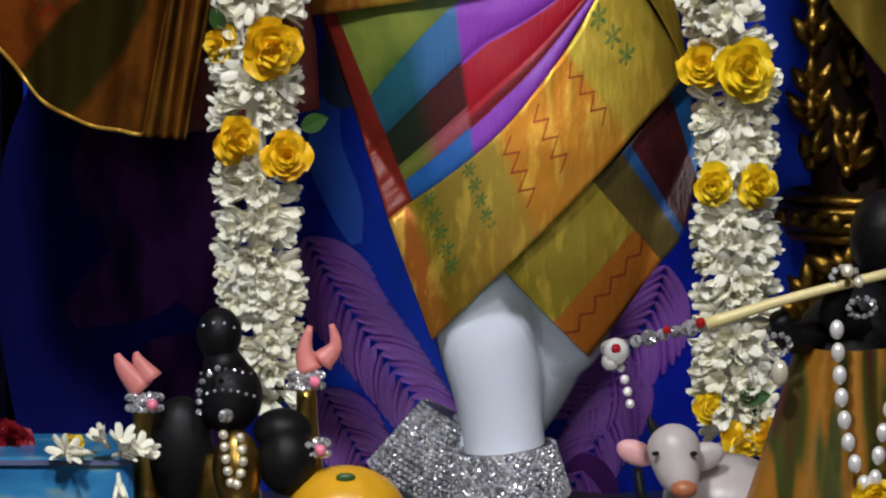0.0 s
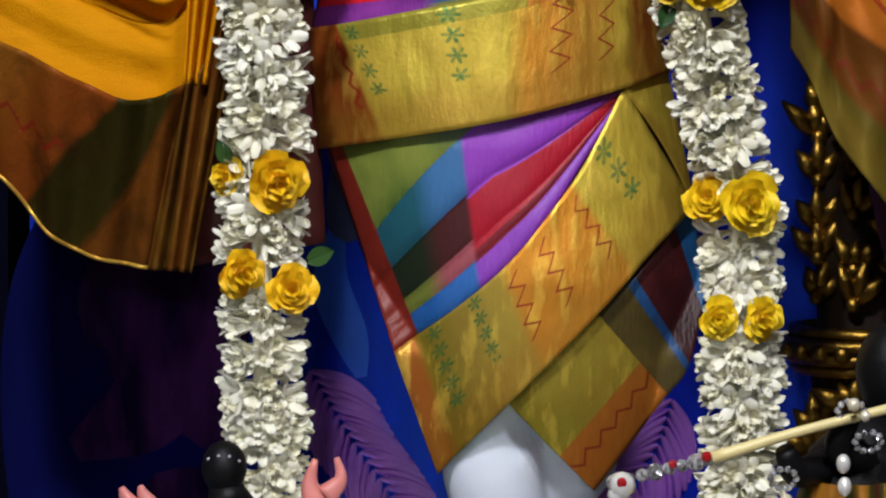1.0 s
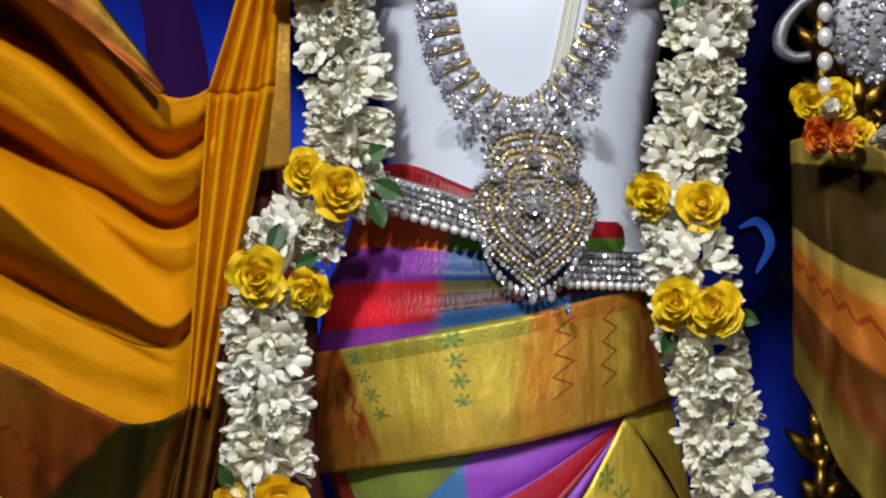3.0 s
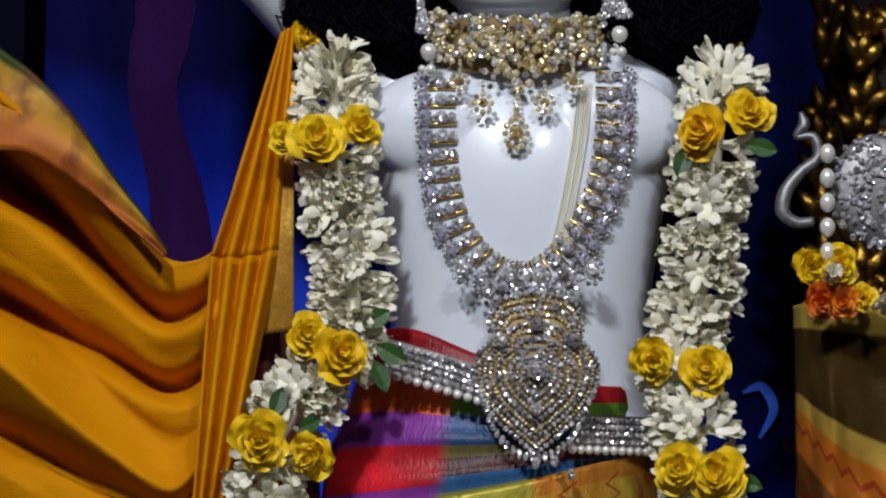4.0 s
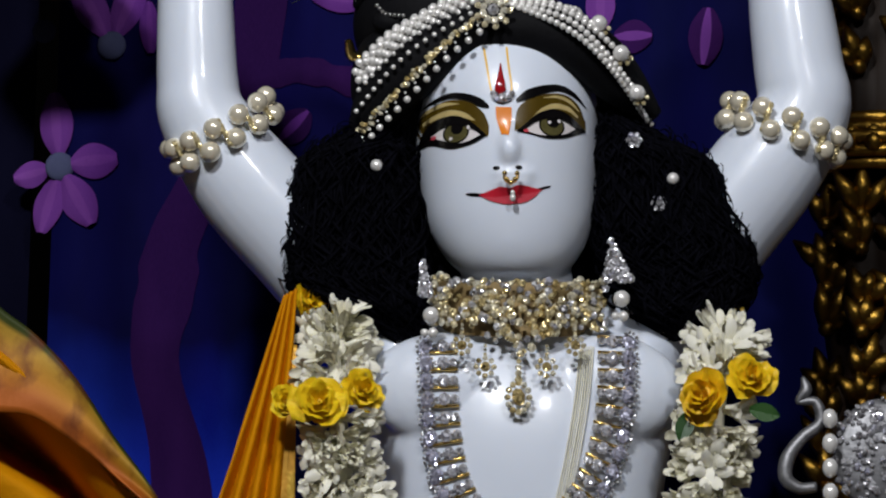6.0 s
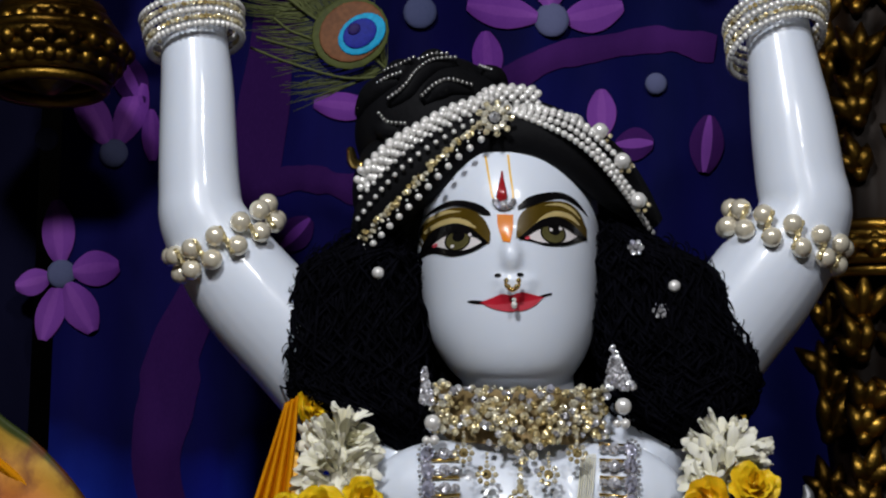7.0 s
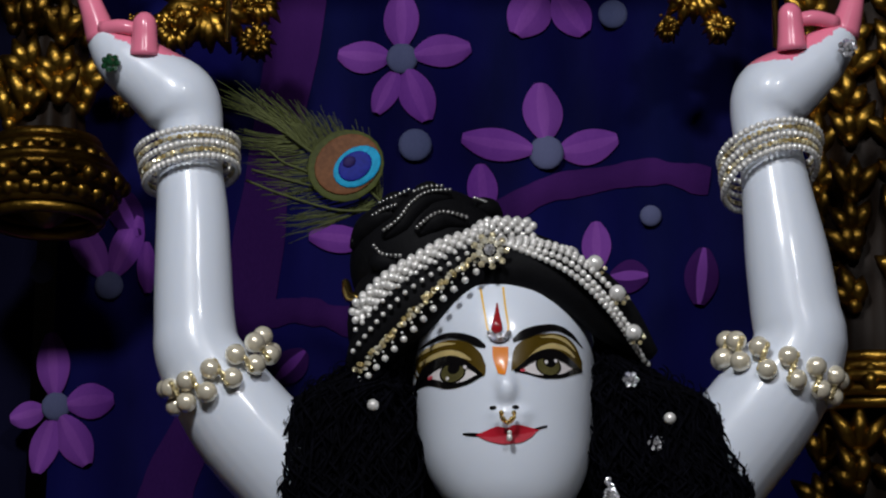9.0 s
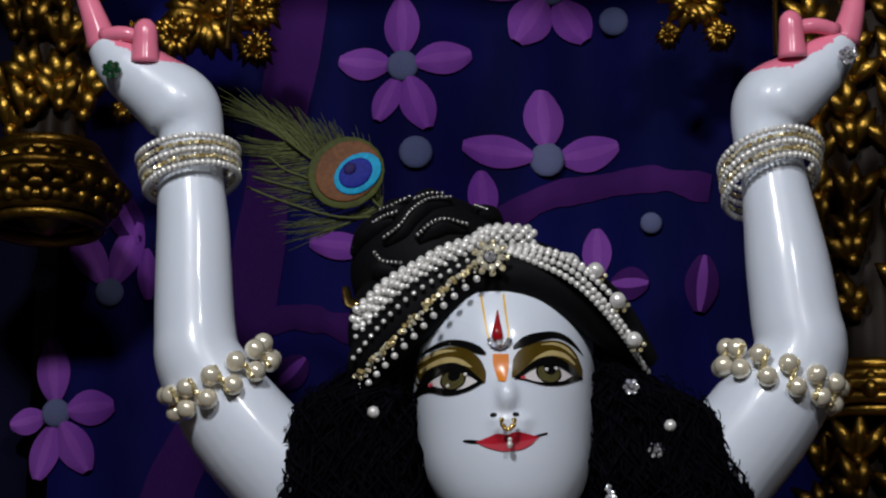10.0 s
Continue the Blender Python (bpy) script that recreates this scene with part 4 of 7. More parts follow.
garland("white tuberose garland with yellow roses hanging over the shoulder", [
    (-0.1211, -0.02, 1.9902), (-0.1184, -0.085, 1.9503), (-0.118, -0.12, 1.8935), (-0.1088, -0.12, 1.8178), (-0.097, -0.12, 1.7426), (-0.1083, -0.13, 1.6926), (-0.1442, -0.15, 1.6409), (-0.174, -0.16, 1.5903), (-0.1722, -0.165, 1.5271), (-0.1718, -0.165, 1.4483), (-0.1714, -0.165, 1.3902),
    (-0.1747, -0.165, 1.3376), (-0.1728, -0.165, 1.2743), (-0.174, -0.165, 1.2214), (-0.1709, -0.165, 1.1578), (-0.1712, -0.165, 1.1707), (-0.1689, -0.165, 1.1174), (-0.1586, -0.165, 1.0639)],
    [((-0.1321, -0.165, 1.8845), 0.031), ((-0.0924, -0.15, 1.8977), 0.025), ((-0.1653, -0.14, 1.8892), 0.018), ((-0.1074, -0.175, 1.6827), 0.031), ((-0.1395, -0.165, 1.7004), 0.025), ((-0.1804, -0.2, 1.6004), 0.033), ((-0.1315, -0.19, 1.5885), 0.026),
     ((-0.1597, -0.205, 1.3917), 0.034), ((-0.205, -0.18, 1.3944), 0.021), ((-0.191, -0.205, 1.3066), 0.026), ((-0.1449, -0.205, 1.2921), 0.027), ((-0.1490, -0.055, 1.9994), 0.024), ((-0.1100, -0.050, 1.9980), 0.024)],
    [((-0.0873, -0.16, 1.7103), 60, 0.03), ((-0.0741, -0.15, 1.6927), 120, 0.032), ((-0.0765, -0.15, 1.6768), 160, 0.03), ((-0.1682, -0.19, 1.6247), 20, 0.028), ((-0.1447, -0.19, 1.6129), 70, 0.026), ((-0.2034, -0.18, 1.4064), -30, 0.026), ((-0.1299, -0.19, 1.3171), 70, 0.03), ((-0.1611, -0.17, 1.0512), 20, 0.03)], 3)
garland("white tuberose garland with yellow roses ending in a rose tassel", [
    (0.2596, -0.02, 1.9832), (0.2546, -0.085, 1.9433), (0.2436, -0.12, 1.8974), (0.2372, -0.12, 1.8107), (0.2276, -0.12, 1.7408), (0.2119, -0.13, 1.6756), (0.2213, -0.15, 1.619), (0.2274, -0.155, 1.5713), (0.2387, -0.155, 1.5187), (0.2511, -0.155, 1.4503), (0.2682, -0.155, 1.3714),
    (0.2712, -0.155, 1.3217), (0.2737, -0.155, 1.2635), (0.2731, -0.155, 1.1997), (0.2733, -0.155, 1.2015), (0.2741, -0.155, 1.1267), (0.2726, -0.155, 1.0677), (0.2884, -0.155, 1.0246)],
    [((0.2292, -0.165, 1.8953), 0.030), ((0.2747, -0.15, 1.9151), 0.028), ((0.182, -0.165, 1.6796), 0.025), ((0.2311, -0.175, 1.6724), 0.029), ((0.2055, -0.195, 1.5796), 0.028), ((0.2404, -0.2, 1.5745), 0.031), ((0.2377, -0.185, 1.3748), 0.026), ((0.2754, -0.2, 1.3698), 0.034),
     ((0.249, -0.195, 1.2647), 0.023), ((0.2886, -0.195, 1.2642), 0.024), ((0.2476, -0.18, 1.0544), 0.019), ((0.2776, -0.185, 1.0216), 0.024), ((0.3013, -0.185, 1.0269), 0.024), ((0.2580, -0.045, 2.0000), 0.022)],
    [((0.2161, -0.15, 1.8822), 200, 0.03), ((0.2719, -0.15, 1.8855), 100, 0.03), ((0.2061, -0.16, 1.6606), 180, 0.026), ((0.2599, -0.18, 1.5709), 110, 0.028), ((0.2051, -0.18, 1.5576), 200, 0.028), ((0.2776, -0.18, 1.0635), 80, 0.03), ((0.2883, -0.18, 1.0528), 140, 0.032), ((0.3131, -0.17, 1.0539), 100, 0.028)], 5)


# ---- yellow shawl ----
def drape(name, top, low, depth, material, parent, label="", nu=70, nv=60, thick=0.0022):
    """A hanging cloth between two edges (x, z); depth gives y over the cloth."""
    a, b = smooth_path(top, nu), smooth_path(low, nu)
    bm = bmesh.new()
    uv = bm.loops.layers.uv.new("UVMap")
    grid, tags = [], {}
    for j in range(nv):
        v = j / (nv - 1)
        row = []
        for i in range(nu):
            u = i / (nu - 1)
            x, z = a[i] * (1 - v) + b[i] * v
            vert = bm.verts.new((x, depth(u, v), z))
            tags[vert] = (u, v)
            row.append(vert)
        grid.append(row)
    for r, s in zip(grid, grid[1:]):
        for i in range(nu - 1):
            f = bm.faces.new((r[i], r[i + 1], s[i + 1], s[i]))
            for loop in f.loops:
                loop[uv].uv = tags[loop.vert]
    ob = part(name, bm, material, parent, label)
    sol = ob.modifiers.new("thickness", "SOLIDIFY")
    sol.thickness, sol.offset = thick, 0.0
    return ob


def silk(name, dark, light, rough=0.5):
    m, t, b = shader(name, 0.6, Specular_IOR_Level=0.06)
    n, w = grain(t, 7, 4), grain(t, 700, 2)
    t.links.new(mix(t, 0.25, ramp(t, n, [(0.3, dark), (0.7, light)]), ramp(t, w, [(0.3, dark), (0.7, light)])), b.inputs["Base Color"])
    bump(t, b, mix(t, 0.3, grain(t, 34, 4, stretch=(0.5, 1, 1.5)), w), 0.6, 0.006)
    return m


YELLOW_SILK = silk("saffron_silk", (0.56, 0.20, 0.001), (0.70, 0.285, 0.002))
HEM_CLOTH, _t, _b9 = shader("shawl_hem_brocade", 0.5, 0.12, Specular_IOR_Level=0.12)
_u, _v = uv_axes(_t)
_n, _f = grain(_t, 40, 5, stretch=(1, 1, 0.5)), grain(_t, 240, 2)
_run = math_node(_t, "MULTIPLY_ADD", _v, 0.38, math_node(_t, "MULTIPLY_ADD", _n, 0.05, _u))
_band = ramp(_t, _run, [(0.0, (0.26, 0.055, 0.007)), (0.25, (0.34, 0.12, 0.012)), (0.50, (0.30, 0.07, 0.008)), (0.66, (0.26, 0.055, 0.007)), (0.69, (0.022, 0.021, 0.003)), (0.95, (0.030, 0.028, 0.004)), (0.99, (0.15, 0.045, 0.006)), (1.0, (0.20, 0.06, 0.007))])
_band = mix(_t, ramp(_t, grain(_t, 22, 4), [(0.50, (0, 0, 0)), (0.66, (0.55, 0.55, 0.55))]), _band, (0.03, 0.014, 0.003))
_wave = math_node(_t, "PINGPONG", math_node(_t, "MULTIPLY", _u, 9.0), 0.5)
_off = math_node(_t, "ABSOLUTE", math_node(_t, "SUBTRACT", math_node(_t, "SUBTRACT", _v, 0.40), math_node(_t, "MULTIPLY", _wave, 0.22)))
_line = math_node(_t, "MULTIPLY", math_node(_t, "LESS_THAN", _off, 0.018), math_node(_t, "LESS_THAN", _run, 0.66))
_band = mix(_t, math_node(_t, "MULTIPLY", _line, 0.8), _band, RED_LINE)
_t.links.new(mix(_t, math_node(_t, "MULTIPLY", _f, 0.35), _band, (0.05, 0.02, 0.003)), _b9.inputs["Base Color"])
bump(_t, _b9, mix(_t, 0.2, _n, _f), 0.6, 0.004)
TAIL_CLOTH = brocade("brown_pleat_brocade", [(0, (0.10, 0.03, 0.005)), (0.3, (0.05, 0.02, 0.004)), (0.6, (0.16, 0.05, 0.008)), (1.0, (0.06, 0.02, 0.004))], painted_shine=0.03, metal=0.05, gloss=0.04, bronze=0.0)
EDGE_CLOTH = brocade("gold_thread_edge", [(0, (0.62, 0.34, 0.05)), (1, (0.5, 0.25, 0.03))])
shawl = thing("silk_shawl", "saffron yellow silk shawl with brocade hem, gathered in pleats", "shawl")


def fan_depth(u, v):
    """Folds that sweep in to the gathered side."""
    w = v + 0.10 * math.sin(u * 2.2) * (1 - v)
    w += 0.055 * noise.noise((u * 1.8, v * 3.2, 5.0))
    fold = 0.0
    # broad folds of uneven width: a slow swell above, a sharp tuck below
    for c, half, deep in ((0.08, 0.08, 0.7), (0.30, 0.14, 1.0), (0.47, 0.05, 0.35), (0.585, 0.10, 0.8), (0.72, 0.05, 0.35), (0.86, 0.12, 0.9)):
        d = (w - c - 0.05 * math.sin(2.4 * u + 9 * c)) / half
        if -1 < d < 1:
            fold -= (1.0 if c < 0.65 else 0.35) * deep * (0.65 + 0.35 * math.sin(3.2 * u + 11 * c)) * (1 - abs(d)) ** (1.25 if d < 0 else 0.8)
    for c in (0.20, 0.43, 0.70):   # deep tucks
        d = (w - c - 0.04 * math.sin(2.2 * u + 5 * c)) / 0.032
        fold += (0.75 if c < 0.65 else 0.30) * math.exp(-d * d)
    fold = (0.098 + 0.060 * max(0.0, 1 - v / 0.6)) * (1 - 0.72 * u) * fold + 0.004 * math.sin(w * 52 - 4 * u) * u * u + 0.005 * noise.noise((u * 5, v * 11, 2.0))
    return -0.015 - 0.065 * u + fold


FAN_TOP = [(-0.4989, 2.0372), (-0.4474, 1.9817), (-0.3962, 1.9265), (-0.3437, 1.8565), (-0.2891, 1.7864), (-0.25, 1.7771), (-0.2073, 1.8091)]
FAN_LOW = [(-0.4797, 1.434), (-0.4306, 1.4125), (-0.3869, 1.3964), (-0.3367, 1.397), (-0.2924, 1.4084), (-0.27, 1.425), (-0.2487, 1.4682)]
HEM_LOW = [(-0.4796, 1.415), (-0.4304, 1.3907), (-0.3975, 1.3501), (-0.3688, 1.3253), (-0.3351, 1.312), (-0.3042, 1.3053), (-0.2811, 1.3022)]
MID = 0.66
_a, _b = smooth_path(FAN_TOP, 12), smooth_path(FAN_LOW, 12)
FAN_MID = [tuple(p) for p in _a * (1 - MID) + _b * MID]
drape("swept_folds", FAN_TOP, FAN_MID, lambda u, v: fan_depth(u, v * MID), YELLOW_SILK, shawl, "saffron silk in sweeping folds", 70, 90)
drape("lower_folds", FAN_MID, [tuple(p) for p in _b], lambda u, v: fan_depth(u, MID + v * (1 - MID)), YELLOW_SILK, shawl, "saffron silk in sweeping folds", 70, 40)
BORDER_CLOTH, _t, _b8 = shader("rust_gold_border", 0.5, 0.15, Specular_IOR_Level=0.15)
_u, _v = uv_axes(_t)
_n = grain(_t, 26, 5, stretch=(1, 1, 0.6))
_c = ramp(_t, _v, [(0.0, (0.02, 0.03, 0.004)), (0.10, (0.04, 0.05, 0.006)), (0.16, (0.34, 0.20, 0.02)), (0.5, (0.40, 0.17, 0.015)), (0.8, (0.34, 0.09, 0.012)), (1.0, (0.40, 0.10, 0.012))])
_t.links.new(mix(_t, ramp(_t, _n, [(0.48, (0, 0, 0)), (0.62, (0.8, 0.8, 0.8))]), _c, (0.10, 0.02, 0.006)), _b8.inputs["Base Color"])
bump(_t, _b8, _n, 0.5, 0.003)
drape("upper_border", [(-0.52, 2.058), (-0.4974, 2.0345), (-0.4474, 1.9845), (-0.4091, 1.9559), (-0.3705, 1.9157), (-0.3317, 1.8596), (-0.2972, 1.8158), (-0.2745, 1.783)],
      [(-0.52, 1.886), (-0.4813, 1.8835), (-0.4413, 1.8785), (-0.4041, 1.8734), (-0.3552, 1.842), (-0.3285, 1.8198), (-0.30, 1.796), (-0.2758, 1.7756)], lambda u, v: -0.100 - 0.015 * u - 0.012 * v - 0.004 * math.sin(9 * u + 5 * v), BORDER_CLOTH, shawl, "rust and gold brocade border with an olive edge", 60, 16)
hem = drape("hem", [(-0.4805, 1.5429), (-0.4313, 1.5241), (-0.3903, 1.5052), (-0.3482, 1.4837), (-0.3036, 1.4651), (-0.2729, 1.468), (-0.2487, 1.4789)], HEM_LOW,
      lambda u, v: -0.125 - 0.02 * math.sin(2.6 * u) + 0.008 * math.sin(u * 26) + 0.07 * v, HEM_CLOTH, shawl, "orange and olive brocade hem with zigzags", 80, 30)
bm = bmesh.new()
_h = smooth_path(HEM_LOW, 40)
tube(bm, [(x, -0.057 - 0.02 * math.sin(2.6 * i / 39) + 0.008 * math.sin(i / 39 * 26), z, 0.0022) for i, (x, z) in enumerate(_h)], 6)
part("hem_cord", bm, EDGE_CLOTH, hem, "gold cord along the hem")
# the gathered end that hangs from the shoulder
drape("gathered_pleats", [(-0.1717, 1.9991), (-0.1674, 2.0019), (-0.1598, 2.0065)], [(-0.2331, 1.7787), (-0.202, 1.7791), (-0.17, 1.7868)],
      lambda u, v: -0.085 - 0.02 * v - 0.008 * math.sin(u * 21 + v * 2) * (0.3 + v), YELLOW_SILK, shawl, "saffron silk gathered in narrow pleats", 60, 40)
drape("hanging_pleats", [(-0.2331, 1.7787), (-0.202, 1.7791), (-0.17, 1.7868)], [(-0.2496, 1.4792), (-0.2373, 1.4793), (-0.2253, 1.4791)],
      lambda u, v: -0.105 - 0.02 * v - 0.008 * math.sin(u * 21 + 2 + v * 1.5) * (1.3 - 0.2 * v), YELLOW_SILK, shawl, "saffron silk gathered in narrow pleats", 60, 40)
drape("pleat_tail", [(-0.2496, 1.4792), (-0.2347, 1.4899), (-0.1947, 1.5652)], [(-0.2871, 1.3028), (-0.2629, 1.3019), (-0.245, 1.3002)],
      lambda u, v: -0.125 + 0.02 * v - 0.008 * math.sin(u * 21 + 3.5 + v) * (1.1 - 0.3 * v), TAIL_CLOTH, shawl, "brown and gold end of the pleats", 60, 50)
drape("gold_edging", [(-0.1659, 1.9506), (-0.1578, 1.9507)], [(-0.1901, 1.705), (-0.1552, 1.7106)], lambda u, v: -0.09 - 0.01 * math.sin(v * 3), EDGE_CLOTH, shawl, "glinting gold thread edging", 16, 50)
drape("back_fall", [(-0.2263, 1.7193), (-0.1388, 1.7198)], [(-0.2729, 1.2984), (-0.12, 1.3256)], lambda u, v: -0.045 - 0.008 * math.sin(u * 16), LINING, shawl, "dark maroon inner side of the shawl", 30, 30)

# ---- neighbouring figure's robe ----
ROBE_CLOTH, _t, _b2 = shader("gold_banded_brocade", 0.5, 0.12, Specular_IOR_Level=0.06)
_u, _v = uv_axes(_t)
_c = ramp(_t, _v, [(0.0, (0.40, 0.28, 0.05)), (0.09, (0.42, 0.30, 0.05)), (0.10, (0.022, 0.014, 0.004)), (0.36, (0.026, 0.016, 0.004)), (0.37, (0.42, 0.29, 0.05)), (0.43, (0.45, 0.26, 0.04)), (0.44, (0.50, 0.14, 0.012)), (0.60, (0.42, 0.11, 0.01)), (0.62, (0.10, 0.026, 0.004)), (0.80, (0.14, 0.04, 0.006)), (0.83, (0.10, 0.08, 0.012)), (0.9, (0.16, 0.11, 0.015)), (1.0, (0.24, 0.17, 0.025))])
_wave = math_node(_t, "PINGPONG", math_node(_t, "MULTIPLY", _u, 8.0), 0.5)
_off = math_node(_t, "ABSOLUTE", math_node(_t, "SUBTRACT", math_node(_t, "SUBTRACT", _v, 0.48), math_node(_t, "MULTIPLY", _wave, 0.07)))
_c = mix(_t, math_node(_t, "MULTIPLY", math_node(_t, "LESS_THAN", _off, 0.010), 0.8), _c, RED_LINE)
_off = math_node(_t, "ABSOLUTE", math_node(_t, "SUBTRACT", math_node(_t, "SUBTRACT", _v, 0.72), math_node(_t, "MULTIPLY", _wave, 0.09)))
_c = mix(_t, math_node(_t, "MULTIPLY", math_node(_t, "LESS_THAN", _off, 0.012), 0.7), _c, (0.16, 0.012, 0.008))
_n, _f = grain(_t, 60, 5), grain(_t, 12, 3)
_t.links.new(mix(_t, math_node(_t, "MULTIPLY", _f, 0.5), _c, (0.12, 0.06, 0.01)), _b2.inputs["Base Color"])
bump(_t, _b2, _n, 0.5, 0.002)
robe = thing("brocade_robe", "gold and brown banded brocade robe of a neighbouring figure", "robe")
drape("skirt_front", [(0.3277, 1.7422), (0.3663, 1.7464), (0.4858, 1.7477)], [(0.3322, 1.5144), (0.3845, 1.4061), (0.4933, 1.2875)],
      lambda u, v: -0.03 - 0.06 * math.sqrt(min(1, u * 2.5 + 0.02)) - 0.012 * math.sin(u * 16 + 5 * v) * v - 0.006 * noise.noise((u * 8, v * 8, 0)), ROBE_CLOTH, robe, "", 60, 60)
bm = bmesh.new()
tube(bm, [(0.60, 0.09, 1.1, 0.10), (0.55, 0.07, 1.4, 0.13), (0.53, 0.06, 1.6, 0.13), (0.53, 0.06, 1.78, 0.10)], 24, 20)
part("robe_body", bm, LINING, robe, "dark inner robe")


# ---- jewellery helpers ----
def unit_ball(u=8, v=6):
    bm = bmesh.new()
    bmesh.ops.create_uvsphere(bm, u_segments=u, v_segments=v, radius=1)
    bm.verts.index_update()
    out = np.array([v.co[:] for v in bm.verts]), [[v.index for v in f.verts] for f in bm.faces]
    bm.free()
    return out


def unit_gem(sides=8):
    ring = lambda k, y: [(math.cos(a) * k, y, math.sin(a) * k) for a in np.linspace(0, 2 * math.pi, sides, endpoint=False)]
    pts = ring(1, 0.1) + ring(1.0, -0.12) + ring(0.55, -0.6)
    faces = []
    for r in (0, sides):
        for i in range(sides):
            j = (i + 1) % sides
            faces.append([r + i, r + j, r + sides + j, r + sides + i])
    faces.append([2 * sides + i for i in range(sides)])
    return np.array(pts), faces


BALL, GEM, FINE = unit_ball(), unit_gem(), unit_ball(14, 10)
_rng = np.random.default_rng(7)


def many(name, unit, spots, material, parent, label="", smooth=True, tilt=0.0):
    """One mesh of many small stones or beads. spots: (x, y, z, rx, rz) or (x, y, z, r)."""
    pts, faces = unit
    verts, polys = [], []
    for s in spots:
        rx, rz = (s[3], s[4]) if len(s) > 4 else (s[3], s[3])
        p = pts * np.array((rx, min(rx, rz), rz))
        if tilt:
            p = p @ np.array(Euler(_rng.uniform(-tilt, tilt, 3)).to_matrix()).T
        k = len(verts) * len(pts)
        verts.append(p + np.array(s[:3]))
        polys.extend([[i + k for i in f] for f in faces])
    me = bpy.data.meshes.new(name)
    me.from_pydata(np.vstack(verts).tolist(), [], polys)
    me.materials.append(material)
    if smooth:
        me.polygons.foreach_set("use_smooth", [True] * len(me.polygons))
    ob = new(name, me)
    ob.parent = parent
    if len(spots) > 12:
        tagged(ob, kind="stuff")
    return tagged(ob, label) if label else ob


def string_of(path, spacing):
    """Evenly spaced points along a smooth curve."""
    p = smooth_path(path, 200)
    run = np.concatenate([[0], np.cumsum(np.linalg.norm(np.diff(p, axis=0), axis=1))])
    return [tuple(np.interp(s, run, p[:, i]) for i in range(3)) for s in np.linspace(0, run[-1], max(2, int(run[-1] / spacing)))]


STONE_CLEAR, _t, _b3 = shader("clear_stones", 0.22, 0.58, Specular_IOR_Level=0.9)
_n = node(_t, "ShaderNodeNewGeometry").outputs["Random Per Island"]
_t.links.new(ramp(_t, _n, [(0, (0.30, 0.29, 0.31)), (0.4, (0.62, 0.61, 0.64)), (0.9, (0.88, 0.88, 0.92)), (0.97, (0.62, 0.62, 0.78))]), _b3.inputs["Base Color"])
STONE_GOLD, _t, _b3 = shader("gold_set_stones", 0.24, 0.55, Specular_IOR_Level=0.9)
_n = node(_t, "ShaderNodeNewGeometry").outputs["Random Per Island"]
_t.links.new(ramp(_t, _n, [(0, (0.55, 0.40, 0.14)), (0.4, (0.90, 0.76, 0.42)), (1, (0.95, 0.91, 0.76))]), _b3.inputs["Base Color"])


def sparkle(m, scale, spread):
    """Break a stone's face into small facets that each look another way."""
    t = m.node_tree
    b = t.nodes["Principled BSDF"]
    tc = t.nodes.new("ShaderNodeTexCoord")
    vo = node(t, "ShaderNodeTexVoronoi", Scale=scale)
    t.links.new(tc.outputs["Object"], vo.inputs["Vector"])
    away = t.nodes.new("ShaderNodeVectorMath")
    away.operation = "SUBTRACT"
    t.links.new(vo.outputs["Color"], away.inputs[0])
    away.inputs[1].default_value = (0.5, 0.5, 0.5)
    much = t.nodes.new("ShaderNodeVectorMath")
    much.operation = "SCALE"
    t.links.new(away.outputs[0], much.inputs[0])
    much.inputs["Scale"].default_value = spread
    total = t.nodes.new("ShaderNodeVectorMath")
    t.links.new(node(t, "ShaderNodeNewGeometry").outputs["Normal"], total.inputs[0])
    t.links.new(much.outputs[0], total.inputs[1])
    unit = t.nodes.new("ShaderNodeVectorMath")
    unit.operation = "NORMALIZE"
    t.links.new(total.outputs[0], unit.inputs[0])
    t.links.new(unit.outputs[0], b.inputs["Normal"])


sparkle(STONE_CLEAR, 420, 1.5)
sparkle(STONE_GOLD, 420, 1.5)
DULL_GOLD = plain("dull_gilt", (0.30, 0.21, 0.09), 0.6, 0.4, vary=0.3, scale=150)
RED_STONE = plain("red_stone", (0.35, 0.008, 0.012), 0.08, vary=0.2, relief=0.0, Coat_Weight=1.0)
GREEN_STONE = plain("dark_green_stone", (0.01, 0.05, 0.02), 0.08, vary=0.2, relief=0.0, Coat_Weight=1.0)


def on_body(x, z, lift):
    """A point just before the statue's surface."""
    return (x, skin_y(x, z, -0.06) - lift, z)


# ---- choker ----
choker = thing("choker", "gold choker set with clear stones and hanging drops", "necklace")
AX = (0.0552, 1.9850)
spots, gold = [], []
for k in range(420):
    a = _rng.uniform(-1, 1)
    top, low = 0.030, -0.012 - 0.032 * math.exp(-(a / 0.30) ** 2) - 0.012 * abs(a)
    x, z = AX[0] + 0.086 * a, AX[1] + _rng.uniform(low, top) + 0.012 * abs(a) ** 2
    y = 0.0 - 0.098 * math.sqrt(max(0.05, 1 - (a * 0.86) ** 2)) - _rng.uniform(0.0, 0.006)
    (gold if k % 4 else spots).append((x, y, z, _rng.uniform(0.0022, 0.0048)))
many("stone_setting", GEM, spots, STONE_CLEAR, choker, "clear faceted stones", False, 0.5)
many("gold_setting", GEM, gold, STONE_GOLD, choker, "gold set stones", False, 0.6)
bm = bmesh.new()
